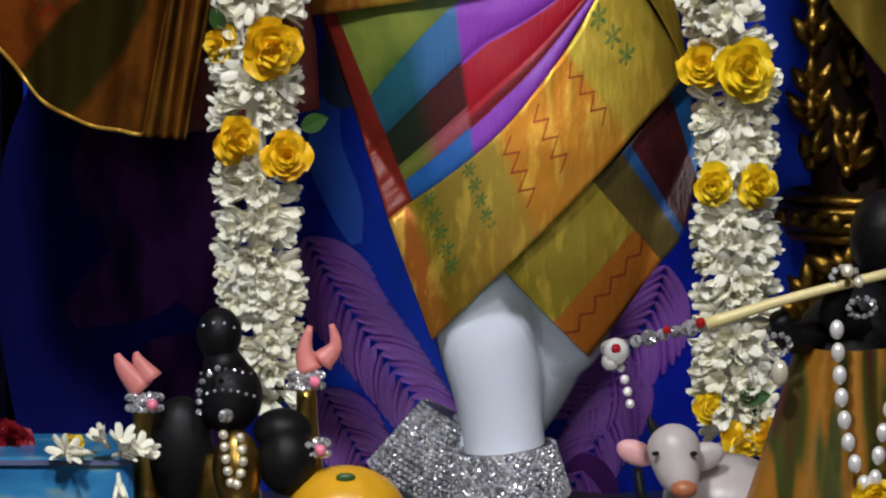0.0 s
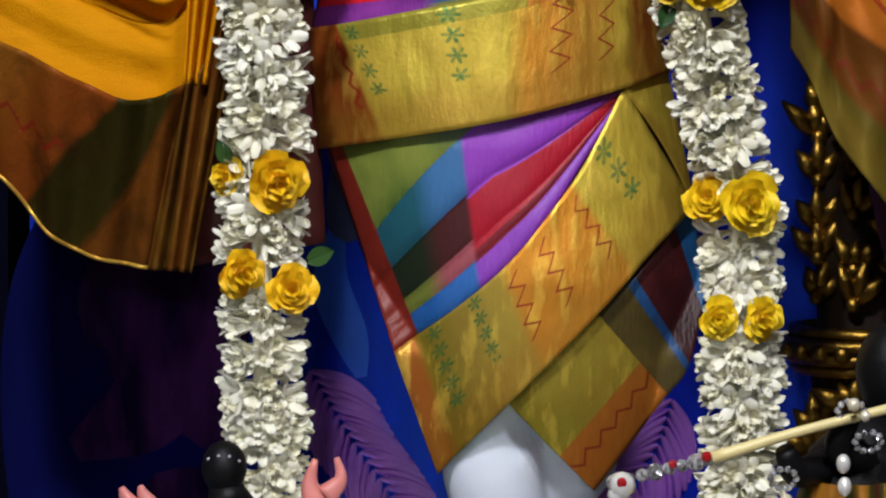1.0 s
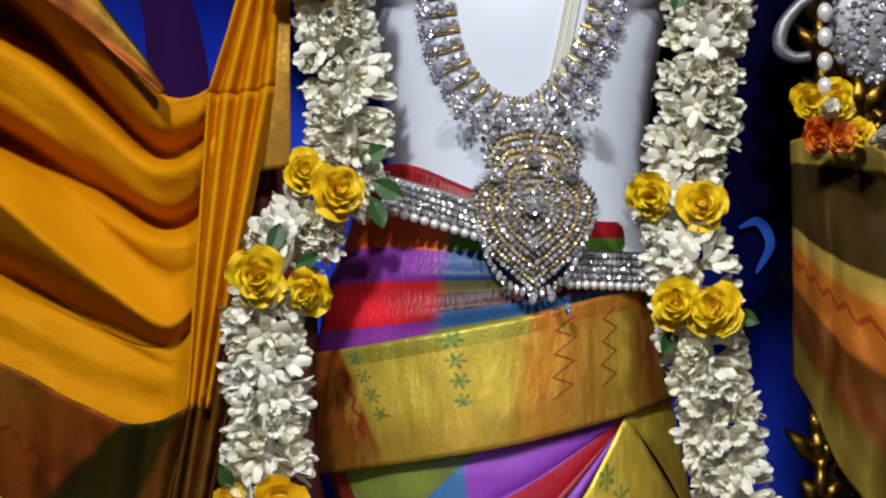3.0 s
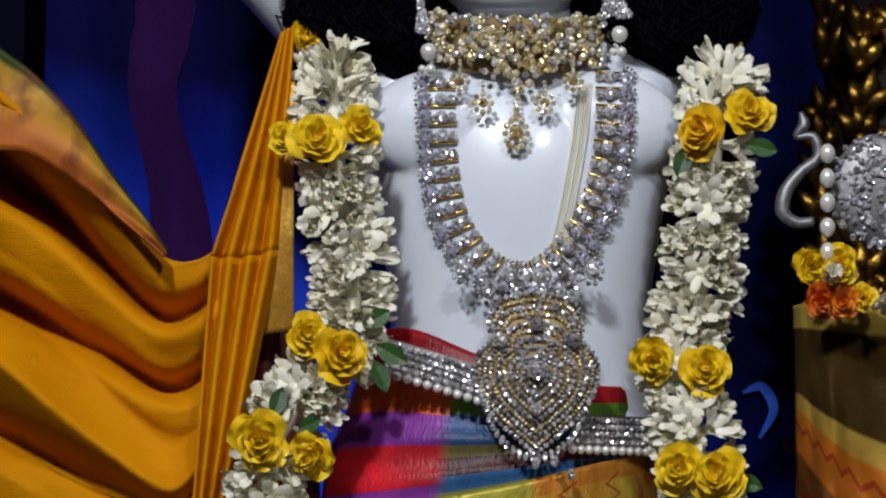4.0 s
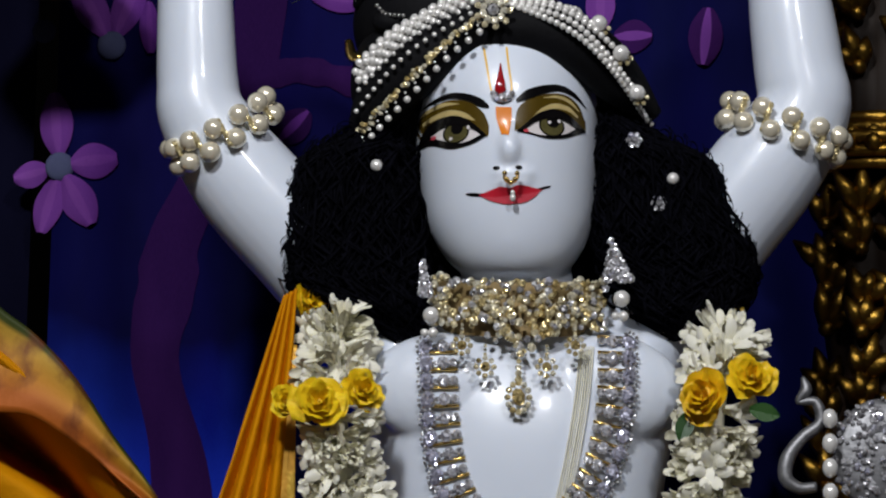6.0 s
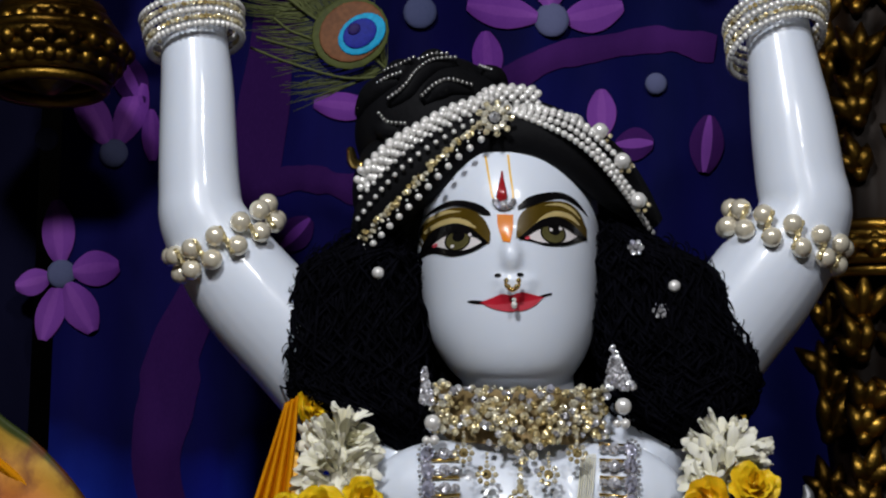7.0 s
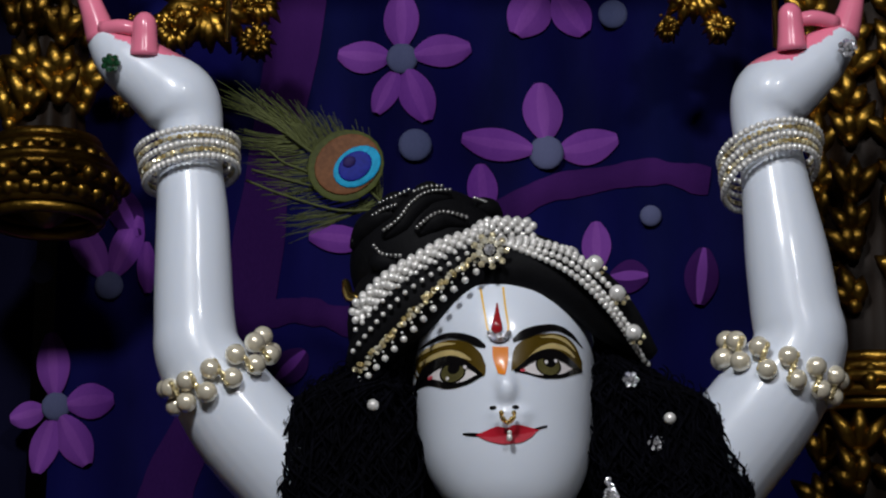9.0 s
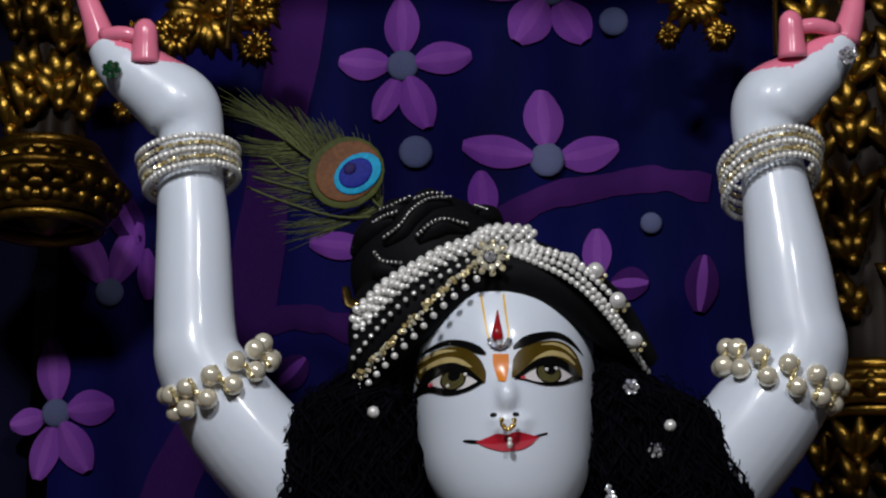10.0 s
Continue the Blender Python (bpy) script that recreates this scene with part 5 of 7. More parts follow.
rings(bm, [[(AX[0] + 0.084 * math.sin(a), -0.088 * math.cos(a), z + AX[1] + 0.012 * math.sin(a) ** 2) for a in np.linspace(-1.35, 1.35, 40)] for z in (0.030, 0.012, -0.008, -0.024)], close=False)
part("band", bm, DULL_GOLD, choker, "gold backing band")
for (x, z), r in (((0.0234, 1.929), 0.0085), ((0.0825, 1.9296), 0.0085), ((0.1096, 1.9508), 0.008), ((0.0009, 1.9496), 0.008)):
    y = -0.107
    ring = [(x + r * math.cos(a), y, z + r * math.sin(a), 0.0028) for a in np.linspace(0, 2 * math.pi, 8, endpoint=False)]
    many("drop", GEM, ring + [(x, y - 0.002, z, 0.005)] + [(x, y, z + r + 0.004 + 0.004 * i, 0.0018) for i in range(3)], STONE_GOLD, choker, "round gold flower drop", False, 0.3)
x, z = (0.0556, 1.9008)
many("pendant_drop", GEM, [(x + 0.0105 * math.cos(a), -0.108, z + 0.014 * math.sin(a) - 0.001, 0.0032) for a in np.linspace(0, 2 * math.pi, 12, endpoint=False)] + [(x, -0.111, z - 0.001, 0.0065, 0.009)] + [(x, -0.108, z + 0.016 + 0.006 * i, 0.004 - 0.0005 * i) for i in range(5)], STONE_GOLD, choker, "gold teardrop with clear stones", False, 0.3)

# ---- long necklace in the shape of a U ----
necklace = thing("long_necklace", "long gold necklace of large clear stones in a U shape", "necklace")
U_PATH = [(-0.0208, -0.1, 1.9521), (-0.0187, -0.105, 1.9076), (-0.0155, -0.1, 1.8646), (-0.0053, -0.1, 1.8184), (0.0178, -0.1, 1.7823), (0.0395, -0.1, 1.7674), (0.0638, -0.1, 1.7612), (0.0906, -0.1, 1.7733), (0.1147, -0.1, 1.8007), (0.1372, -0.1, 1.8444), (0.1475, -0.105, 1.8984), (0.1492, -0.1, 1.9594)]
units = string_of(U_PATH, 0.0168)
for i, c in enumerate(units):
    a, b = units[max(0, i - 1)], units[min(len(units) - 1, i + 1)]
    d = Vector((b[0] - a[0], 0, b[2] - a[2])).normalized()
    out = Vector((d.z, 0, -d.x)) * -1
    if out.dot(Vector((c[0] - 0.08, 0, c[2] - 1.90))) < 0:
        out = -out
    spots = []
    for off, r, lon in ((-0.013, 0.0046, 1), (-0.003, 0.0064, 1), (0.0135, 0.0066, 1.3), (0.0042, 0.0024, 1), (-0.0085, 0.0024, 1)):
        q = Vector(c) + out * off
        spots.append((q.x, skin_y(q.x, q.z, -0.07) - 0.007, q.z, r, r * lon))
    # halo of chips around the large stone
    q = Vector(c) + out * 0.0145
    spots += [(q.x + 0.0074 * math.cos(t), skin_y(q.x, q.z, -0.07) - 0.005, q.z + 0.0098 * math.sin(t), 0.0018) for t in np.linspace(0, 2 * math.pi, 12, endpoint=False)]
    many("link", GEM, spots, STONE_CLEAR, necklace, "", False, 0.35)
    bm = bmesh.new()
    p, q = Vector(c) - out * 0.017, Vector(c) + out * 0.018
    side = d * 0.0062
    p, q = p + side, q + side
    tube(bm, [(p.x, skin_y(p.x, p.z, -0.07) - 0.004, p.z, 0.0016), (q.x, skin_y(q.x, q.z, -0.07) - 0.004, q.z, 0.0016)], 6)
    part("gold_bar", bm, GOLD, necklace)

# ---- large pendant ----
pendant = thing("shield_pendant", "large shield pendant of silver filigree and clear stones", "pendant")
PX, PZ = (0.0753, 1.6696)


def shield(k):
    """The outline of the pendant at scale k, as (x, z) offsets: a crown above a pointed shield."""
    half = smooth_path([(0.0, -0.076), (0.022, -0.058), (0.046, -0.034), (0.058, -0.006), (0.055, 0.016), (0.043, 0.030), (0.044, 0.050), (0.034, 0.068), (0.014, 0.074), (0.0, 0.075)], 37)
    return [(k * x, k * z) for x, z in half] + [(-k * x, k * z) for x, z in half[-2:0:-1]]


PEND_Y = -0.146
bm = bmesh.new()
loops = [[(PX + x, PEND_Y + 0.012 * (k ** 2) + 0.002, PZ + z) for x, z in shield(k)] for k in (1.0, 0.75, 0.5, 0.2)]
rings(bm, loops)
part("plate", bm, DULL_GOLD, pendant, "silver filigree plate")
spots, gold = [], []
for k, r in ((1.0, 0.0030), (0.91, 0.0020), (0.82, 0.0026), (0.73, 0.0019), (0.62, 0.0028), (0.52, 0.0019), (0.42, 0.0026), (0.31, 0.002), (0.2, 0.0026)):
    pts = np.array(shield(k) + shield(k)[:1])
    run = np.concatenate([[0], np.cumsum(np.linalg.norm(np.diff(pts, axis=0), axis=1))])
    for s in np.arange(0, run[-1], r * 2.1):
        x, z = np.interp(s, run, pts[:, 0]), np.interp(s, run, pts[:, 1])
        (gold if k in (0.91, 0.73, 0.52) else spots).append((PX + x, PEND_Y + 0.012 * k * k - 0.001, PZ + z, r * _rng.uniform(0.8, 1.15)))
spots += [(PX, PEND_Y - 0.004, PZ + 0.002, 0.010, 0.011), (PX, PEND_Y - 0.002, PZ + 0.045, 0.007), (PX - 0.035, PEND_Y, PZ + 0.03, 0.008), (PX + 0.035, PEND_Y, PZ + 0.03, 0.008), (PX, PEND_Y, PZ - 0.035, 0.006)]
spots += [(PX + q[0] * k, PEND_Y + 0.012 * k * k + 0.001, PZ + q[1] * k, _rng.uniform(0.0016, 0.0032)) for q, k in ((shield(1.0)[_rng.integers(0, 72)], math.sqrt(_rng.uniform(0, 1))) for _ in range(260))]
many("stone_inlay", GEM, spots, STONE_CLEAR, pendant, "clear faceted stones in rows", False, 0.7)
many("gold_inlay", GEM, gold, STONE_GOLD, pendant, "gold set chips in rows", False, 0.45)
many("fringe", GEM, [(PX + 0.052 * math.cos(a), PEND_Y + 0.012, PZ + 0.080 * math.sin(a), 0.0028, 0.005) for a in np.linspace(math.pi * 1.03, math.pi * 1.97, 26)] + [(PX + q, PEND_Y + 0.008, PZ - 0.083 - e, 0.004, 0.006) for q, e in ((0, 0.002), (0.033, 0.012), (0.018, 0))], STONE_CLEAR, pendant, "hanging crystal fringe", False, 0.3)
x0, z0 = (0.0674, 1.7394)
spots = [(x0 + _rng.uniform(-0.034, 0.034) * (1 - 0.2 * k % 1), -0.128 + 0.0, z0 + _rng.uniform(-0.024, 0.026), _rng.uniform(0.003, 0.0065)) for k in range(90)]
many("upper_mount", GEM, spots, STONE_CLEAR, pendant, "cluster of clear stones joining pendant and necklace", False, 0.4)
for px, py, r in ((868, 672, 0.011), (822, 640, 0.010), (1000, 655, 0.011), (1040, 640, 0.010)):
    x, z = (x0 + (px - 932) / 1777, z0 - (py - 690) / 1777)
    many("side_drop", GEM, [(x, -0.120, z, r * 0.75, r)] + [(x + r * math.cos(t), -0.118, z + r * 1.25 * math.sin(t), 0.0026) for t in np.linspace(0, 2 * math.pi, 10, endpoint=False)], STONE_CLEAR, pendant, "oval stone in a halo of chips", False, 0.3)

# ---- waist belt ----
belt = thing("waist_belt", "jewelled belt of clear stones with a pearl edge", "belt")
for name, a, b, drop in (("left_length", (-0.0649, -0.12, 1.6871), (0.0302, -0.13, 1.6587), 0.0), ("right_length", (0.1105, -0.12, 1.617), (0.183, -0.07, 1.6167), 0.0)):
    spots, pearls, bm = [], [], bmesh.new()
    n = int((Vector(b) - Vector(a)).length / 0.0056)
    for i in range(n + 1):
        f = i / n
        c = Vector(a).lerp(Vector(b), f)
        y = min(front_y(c.x, c.z, 0.034), c.y)
        for k in range(4):
            spots.append((c.x, y - 0.003, c.z + 0.010 - 0.0068 * k, 0.0032))
    for i in range(int(n * 0.6) + 1):
        c = Vector(a).lerp(Vector(b), i / int(n * 0.6))
        y = min(front_y(c.x, c.z, 0.034), c.y)
        pearls.append((c.x, y - 0.002, c.z - 0.0185, 0.0047))
    many(name, GEM, spots, STONE_CLEAR, belt, "rows of clear stones in silver", False, 0.4)
    many("pearl_edge", BALL, pearls, PEARL, belt, "row of small pearls")
    rows = []
    for f in np.linspace(0, 1, 12):
        c = Vector(a).lerp(Vector(b), float(f))
        y = min(front_y(c.x, c.z, 0.034), c.y)
        rows.append([(c.x, y, c.z + 0.015), (c.x, y, c.z - 0.017)])
    rings(bm, rows, close=False)
    part("backing", bm, SILVER, belt)

# ---- white threads over the chest ----
threads = thing("sacred_thread", "bundle of fine white cotton threads across the chest", "thread")
for k in range(7):
    bm = bmesh.new()
    tube(bm, [(*on_body(x + 0.0022 * (k - 3), z, 0.004 + 0.001 * (k % 3)), 0.0008) for x, z in smooth_path([(0.1215, 1.9536), (0.1164, 1.8988), (0.1064, 1.8386), (0.0959, 1.7896)], 16)], 5)
    part("strand", bm, PETAL_WHITE, threads)

# ---- earrings, nose ring, forehead jewel, hair pins ----
for label, pts in (("triangular crystal earring with pearl drops", ((0.1473, -0.1, 2.0311), 0.030, 0.056)), ("triangular crystal earring half hidden by hair", ((-0.0362, -0.1, 2.0126), 0.013, 0.048))):
    ear = thing("earring", label, "earring", "earrings")
    c, w, h = pts
    spots = []
    for k in range(170):
        f = math.sqrt(_rng.uniform(0, 1))
        spots.append((c[0] + _rng.uniform(-0.5, 0.5) * w * f + (0.3 * w * (f - 0.5)), c[1] - 0.002, c[2] + h * (0.5 - f * 0.8), 0.0026))
    many("crystal_face", GEM, spots, STONE_CLEAR, ear, "", False, 0.5)
    many("pearl_drop", FINE, [(c[0] + 0.007, c[1], c[2] - 0.033, 0.0082), (c[0] + 0.009, c[1], c[2] - 0.050, 0.005), (c[0] + 0.001, c[1], c[2] - 0.05, 0.004)], PEARL, ear, "white pearl drops")
nose = thing("nose_ring", "small gold nose ring with a pearl drop", "nose ring")
nx, nz = (0.0461, 2.1119)
bm = bmesh.new()
tube(bm, [(nx + 0.0065 * math.cos(a), -0.1255, nz + 0.006 * math.sin(a), 0.0015) for a in np.linspace(-3.6, 0.5, 20)], 6)
for dx, dz in ((-0.006, 0.003), (0.006, 0.003), (0, -0.006), (-0.004, -0.003), (0.004, -0.003)):
    ball(bm, (nx + dx, -0.1265, nz + dz), 0.0026)
part("gold_ring", bm, GOLD, nose)
many("pearl_drop", FINE, [(nx + 0.002, -0.1185, nz - 0.0145, 0.0024), (nx + 0.002, -0.1190, nz - 0.0195, 0.0030, 0.0038)], PEARL, nose)
brow = thing("forehead_jewel", "red teardrop stone above a small crystal crescent", "jewel")
x, z = (0.0352, 2.2075)
bm = bmesh.new()
rings(bm, [[(x + w * math.cos(a), skin_y(x, z + h) - 0.003 + 0.4 * w * math.sin(a), z + h) for a in np.linspace(0, 2 * math.pi, 12, endpoint=False)] for h, w in ((-0.012, 0.002), (-0.008, 0.0058), (0.0, 0.0046), (0.010, 0.0022), (0.02, 0.0006))])
part("drop", bm, RED_STONE, brow, "dark red enamel drop")
x, z = (0.0374, 2.1925)
many("crescent", GEM, [(x + 0.0095 * math.sin(a), skin_y(x, z) - 0.003, z + 0.006 - 0.009 * math.cos(a), 0.003) for a in np.linspace(-1.3, 1.3, 7)] + [(x, skin_y(x, z) - 0.004, z, 0.0042)], STONE_CLEAR, brow, "clear stones in a crescent", False, 0.2)
for c, flower_pin in (((-0.0851, -0.075, 2.1319), 0), ((-0.103, -0.065, 2.0964), 0), ((0.2056, -0.075, 2.1222), 0), ((0.1917, -0.075, 2.0977), 1), ((0.1673, -0.08, 2.1597), 1)):
    pin = thing("hair_pin", "crystal flower pin in the black hair" if flower_pin else "single pearl pin in the black hair", "hair pin", "hair pins")
    if flower_pin:
        many("petal_stone", GEM, [(c[0] + 0.0055 * math.cos(a), c[1], c[2] + 0.0055 * math.sin(a), 0.003) for a in np.linspace(0, 2 * math.pi, 7)[:6]] + [(c[0], c[1] - 0.002, c[2], 0.003)], STONE_CLEAR, pin, "", False, 0.2)
    else:
        many("pearl", FINE, [(*c, 0.0062)], PEARL, pin)


# ---- arm jewellery ----
def armlet(a, b, count, axis_lean):
    """Two rows of large cream pearls round the elbow."""
    arm = thing("pearl_armlet", "double row of large cream pearls with gold spacers", "armlet", "pearl armlets")
    a, b = Vector(a), Vector(b)
    mid, half = (a + b) / 2, (b - a) / 2
    down = Vector((-half.z, 0, half.x)).normalized() * (1 if half.x * 1 > 0 else -1)
    down = -down if down.z > 0 else down
    ring_at = lambda ang: mid + half * math.cos(ang) + Vector((0, -0.052 * math.sin(ang), 0.012 * math.sin(ang) * axis_lean))
    for row in (0, 1):
        for k in range(2 * count):
            ang = math.pi * (k + 0.5 * row) / count
            if math.sin(ang) > -0.5:
                share("pearl", PEARL_MESH, arm, Matrix.Translation(ring_at(ang) + down * (0.0195 * row)) @ Matrix.Scale(0.0104, 4))
    for k in range(count + 1):
        c = ring_at(math.pi * (k + 0.75) / count)
        bm = bmesh.new()
        tube(bm, [(*(c + down * 0.0195 * f + Vector((0, -0.004, 0))), 0.0022 + 0.0010 * (j % 2)) for j, f in enumerate(np.linspace(-0.3, 1.3, 11))], 6)
        part("spacer", bm, STONE_GOLD, arm, "gold spacer with chips")
    return arm


def pearl_mesh():
    bm = bmesh.new()
    bmesh.ops.create_uvsphere(bm, u_segments=16, v_segments=12, radius=1)
    me = bpy.data.meshes.new("pearl")
    bm.to_mesh(me)
    bm.free()
    me.materials.append(CREAM_PEARL)
    me.polygons.foreach_set("use_smooth", [True] * len(me.polygons))
    return me


PEARL_MESH = pearl_mesh()
armlet((-0.2934, -0.02, 2.1582), (-0.1986, -0.02, 2.2133), 6, -1.5)
armlet((0.2666, -0.02, 2.2139), (0.3792, -0.02, 2.1745), 6, -0.6)
for centre, drift, width, lean, rise in (((-0.281, -0.02, 2.409), 0.005, 0.051, 0.13, 0.15), ((0.3138, -0.02, 2.4129), 0.0, 0.052, 0.20, 0.38)):
    bangles = thing("wrist_bangles", "stack of pearl and gold bangles round the wrist", "bangle", "wrist bangles")
    for k, kind in enumerate((1, 0, 1, 0, 1)):
        spots = []
        n = 50 if kind else 60
        for a in np.linspace(0, 2 * math.pi, n, endpoint=False):
            x, y = width * (1.0 - 0.02 * k) * math.cos(a), 0.047 * math.sin(a)
            tip = lean * x * (1 + 0.12 * k) - rise * y
            spots.append((centre[0] + x + drift * k / 4, centre[1] + y, centre[2] - 0.0074 * k + tip, 0.0036 if kind else 0.0029))
        if kind:
            many("pearl_bangle", BALL, spots, PEARL, bangles, "bangle of small white pearls")
        else:
            many("gold_bangle", GEM, spots, STONE_GOLD, bangles, "gold bangle set with chips", False, 0.4)
for c, m, label in (((0.3898, -0.06, 2.5118), STONE_CLEAR, "crystal ring on the raised hand"), ((-0.3583, -0.06, 2.487), GREEN_STONE, "dark green stone ring on the raised hand")):
    ring = thing("finger_ring", label, "ring", "finger rings")
    many("stone_setting", GEM, [(c[0] + 0.007 * math.cos(a), c[1], c[2] + 0.007 * math.sin(a), 0.0035) for a in np.linspace(0, 2 * math.pi, 8)[:7]] + [(c[0], c[1] - 0.003, c[2], 0.005)], m, ring, "", False, 0.4)
# anklets
for label, path, r in (("wide crystal anklet on the standing leg", [(0.0607, -0.03, 0.9896), (0.0664, -0.03, 0.9416)], (0.049, 0.058)), ("wide crystal anklet on the crossed leg", [(0.0091, 0.05, 1.0077), (-0.0281, 0.05, 0.9382)], (0.034, 0.052))):
    anklet = thing("anklet", label, "anklet", "anklets")
    a, b = Vector(path[0]), Vector(path[1])
    d = (b - a).normalized()
    side = d.cross(Vector((0, 1, 0))).normalized()
    spots = []
    for k in range(15):
        f = k / 14
        c, rad = a.lerp(b, f), r[0] * (1 - f) + r[1] * f
        for t in np.linspace(0, 2 * math.pi, 52, endpoint=False):
            q = c + side * rad * math.cos(t + 0.06 * (k % 2)) + Vector((0, -rad * math.sin(t + 0.06 * (k % 2)), 0))
            spots.append((*q, 0.0031))
    many("crystal_mesh", GEM, spots, STONE_CLEAR, anklet, "rows of clear crystals", False, 0.7)
    bm = bmesh.new()
    tube(bm, [(*(a - d * 0.002), r[0] - 0.002), (*(b + d * 0.004), r[1] - 0.002)], 32)
    part("cuff", bm, SILVER, anklet)


# ---- wig ----
HAIR, _t, _b4 = shader("black_hair", 0.7, 0.0, Specular_IOR_Level=0.012)
_n = grain(_t, 300, 2, stretch=(1, 1, 0.2))
_t.links.new(ramp(_t, _n, [(0.3, (0.001, 0.001, 0.0015)), (0.75, (0.004, 0.004, 0.007))]), _b4.inputs["Base Color"])
wig = thing("wig", "long black curly hair hanging to the shoulders", "wig")
rnd = random.Random(11)


def hair_side(name, outline, sign, count):
    """Curly locks that hang between two edges, over a full under-layer, with frizz at the rim. outline: rows of (inner x, outer x, z)."""
    rows = smooth_path(outline, 30)
    bm = bmesh.new()
    loops = []
    for k, (inner, outer, z) in enumerate(rows):
        c, h = (inner + outer) / 2, abs(outer - inner) / 2
        loops.append([(c + h * (0.95 + 0.10 * noise.noise((3 * math.cos(a), 3 * math.sin(a), z * 45))) * math.copysign(abs(math.cos(a)) ** 0.8, math.cos(a)),
                       -0.014 + min(0.052, h) * math.copysign(abs(math.sin(a)) ** 0.8, math.sin(a)), z) for a in np.linspace(0, 2 * math.pi, 24, endpoint=False)])
    rings(bm, loops)
    part("under_hair", bm, HAIR, wig)
    bm = bmesh.new()
    for k in range(count):
        f = rnd.uniform(0.02, 0.98)
        start = rnd.randint(0, 22)
        phase, rate = rnd.uniform(0, 6.3), rnd.uniform(0.45, 0.95) * rnd.choice((-1, 1))
        swing, thick = rnd.uniform(0.004, 0.011), rnd.uniform(0.0010, 0.0024)
        pts = []
        for i in range(start, min(30, start + rnd.randint(7, 13))):
            for h in (0.0, 0.5):
                inner, outer, z = rows[i] * (1 - h) + rows[min(29, i + 1)] * h
                g = min(1.0, max(0.0, f + 0.09 * math.sin(phase + (i + h) * 0.35)))
                half = abs(outer - inner) / 2
                front = min(0.054, half) * max(0.0, 1 - abs(2 * g - 1) ** 2.5) ** 0.4
                turn = phase + (i + h) * rate
                pts.append((inner + (outer - inner) * g + swing * math.cos(turn), -0.014 - front + swing * math.sin(turn), z, thick * (1 - 0.45 * len(pts) / 26)))
        if len(pts) > 5:
            tube(bm, pts, 5)
    tagged(part(name, bm, HAIR, wig), kind="stuff")
    bm = bmesh.new()
    for k in range(700):
        i = rnd.randint(3, 24)
        inner, outer, z = rows[i]
        edge, way = (outer, 1) if rnd.random() < 0.85 else (inner, -1)
        x, y = edge - sign * way * 0.014, -0.030 + rnd.uniform(-0.03, 0.02)
        pts, a, bend = [], rnd.uniform(-1.2, 1.4), rnd.choice((-1, 1))
        for s in range(7):
            pts.append((x, y, z, 0.0005))
            x += sign * way * 0.0034 * math.cos(a)
            z -= 0.0038 * math.sin(a)
            a += bend * rnd.uniform(0.2, 0.7)
        tube(bm, pts, 3)
    tagged(part("hair_fringe", bm, HAIR, wig), kind="stuff")


hair_side("left_hair", [(-0.052, -0.080, 2.206), (-0.049, -0.128, 2.166), (-0.046, -0.160, 2.146), (-0.044, -0.174, 2.112), (-0.041, -0.178, 2.068), (-0.037, -0.174, 2.034), (-0.033, -0.168, 2.012), (-0.031, -0.118, 1.985), (-0.036, -0.062, 1.957)], -1, 620)
hair_side("right_hair", [(0.131, 0.160, 2.204), (0.131, 0.203, 2.170), (0.131, 0.255, 2.138), (0.130, 0.278, 2.085), (0.137, 0.290, 2.048), (0.150, 0.284, 2.020), (0.166, 0.270, 1.992), (0.205, 0.252, 1.968)], 1, 680)
bm = bmesh.new()
ball(bm, (0.045, 0.035, 2.19), (0.115, 0.09, 0.14), u=24, v=16)
ball(bm, (0.05, 0.055, 2.02), (0.15, 0.05, 0.13), u=24, v=16)
part("back_hair", bm, HAIR, wig)

# ---- turban ----
turban = thing("turban", "black velvet turban with wavy folds edged in silver beads", "turban")
bm = bmesh.new()
ball(bm, (-0.0306, 0, 2.2951), (0.083, 0.085, 0.078), u=32, v=20)
ball(bm, (0.0341, 0, 2.2484), (0.112, 0.100, 0.082), u=32, v=20)
ball(bm, (-0.0685, -0.01, 2.2301), (0.046, 0.075, 0.064), u=24, v=16)
tube(bm, [(*(-0.1076, -0.035, 2.1714), 0.008), (*(-0.0867, -0.055, 2.1958), 0.024), (*(-0.0477, -0.075, 2.2317), 0.03), (*(0.0049, -0.083, 2.266), 0.026), (*(0.0383, -0.085, 2.2690), 0.027), (*(0.0775, -0.083, 2.2670), 0.029), (*(0.1226, -0.072, 2.2488), 0.030), (*(0.1571, -0.055, 2.2216), 0.024), (*(0.1908, -0.035, 2.195), 0.008)], 16, 50)
part("cap", bm, BLACK_CLOTH, turban)
FOLDS = ([(625, 272), (645, 248), (675, 232), (702, 226)], [(682, 275), (710, 255), (730, 225), (760, 200), (800, 192)], [(742, 276), (765, 255), (790, 244), (830, 250)],
         [(664, 300), (680, 318), (712, 325)], [(672, 212), (700, 205), (725, 192)], [(845, 203), (870, 203), (890, 215)], [(735, 198), (760, 185), (785, 183)])
FX, FZ = (-0.0299, 2.2765)
CAP = BVHTree.FromPolygons(*(lambda me: ([v.co.copy() for v in me.vertices], [list(p.vertices) for p in me.polygons]))(turban.children[0].data))


def cap_y(x, z, default):
    hit = CAP.ray_cast(Vector((x, -1, z)), Vector((0, 1, 0)))
    return hit[0].y if hit[0] is not None else default


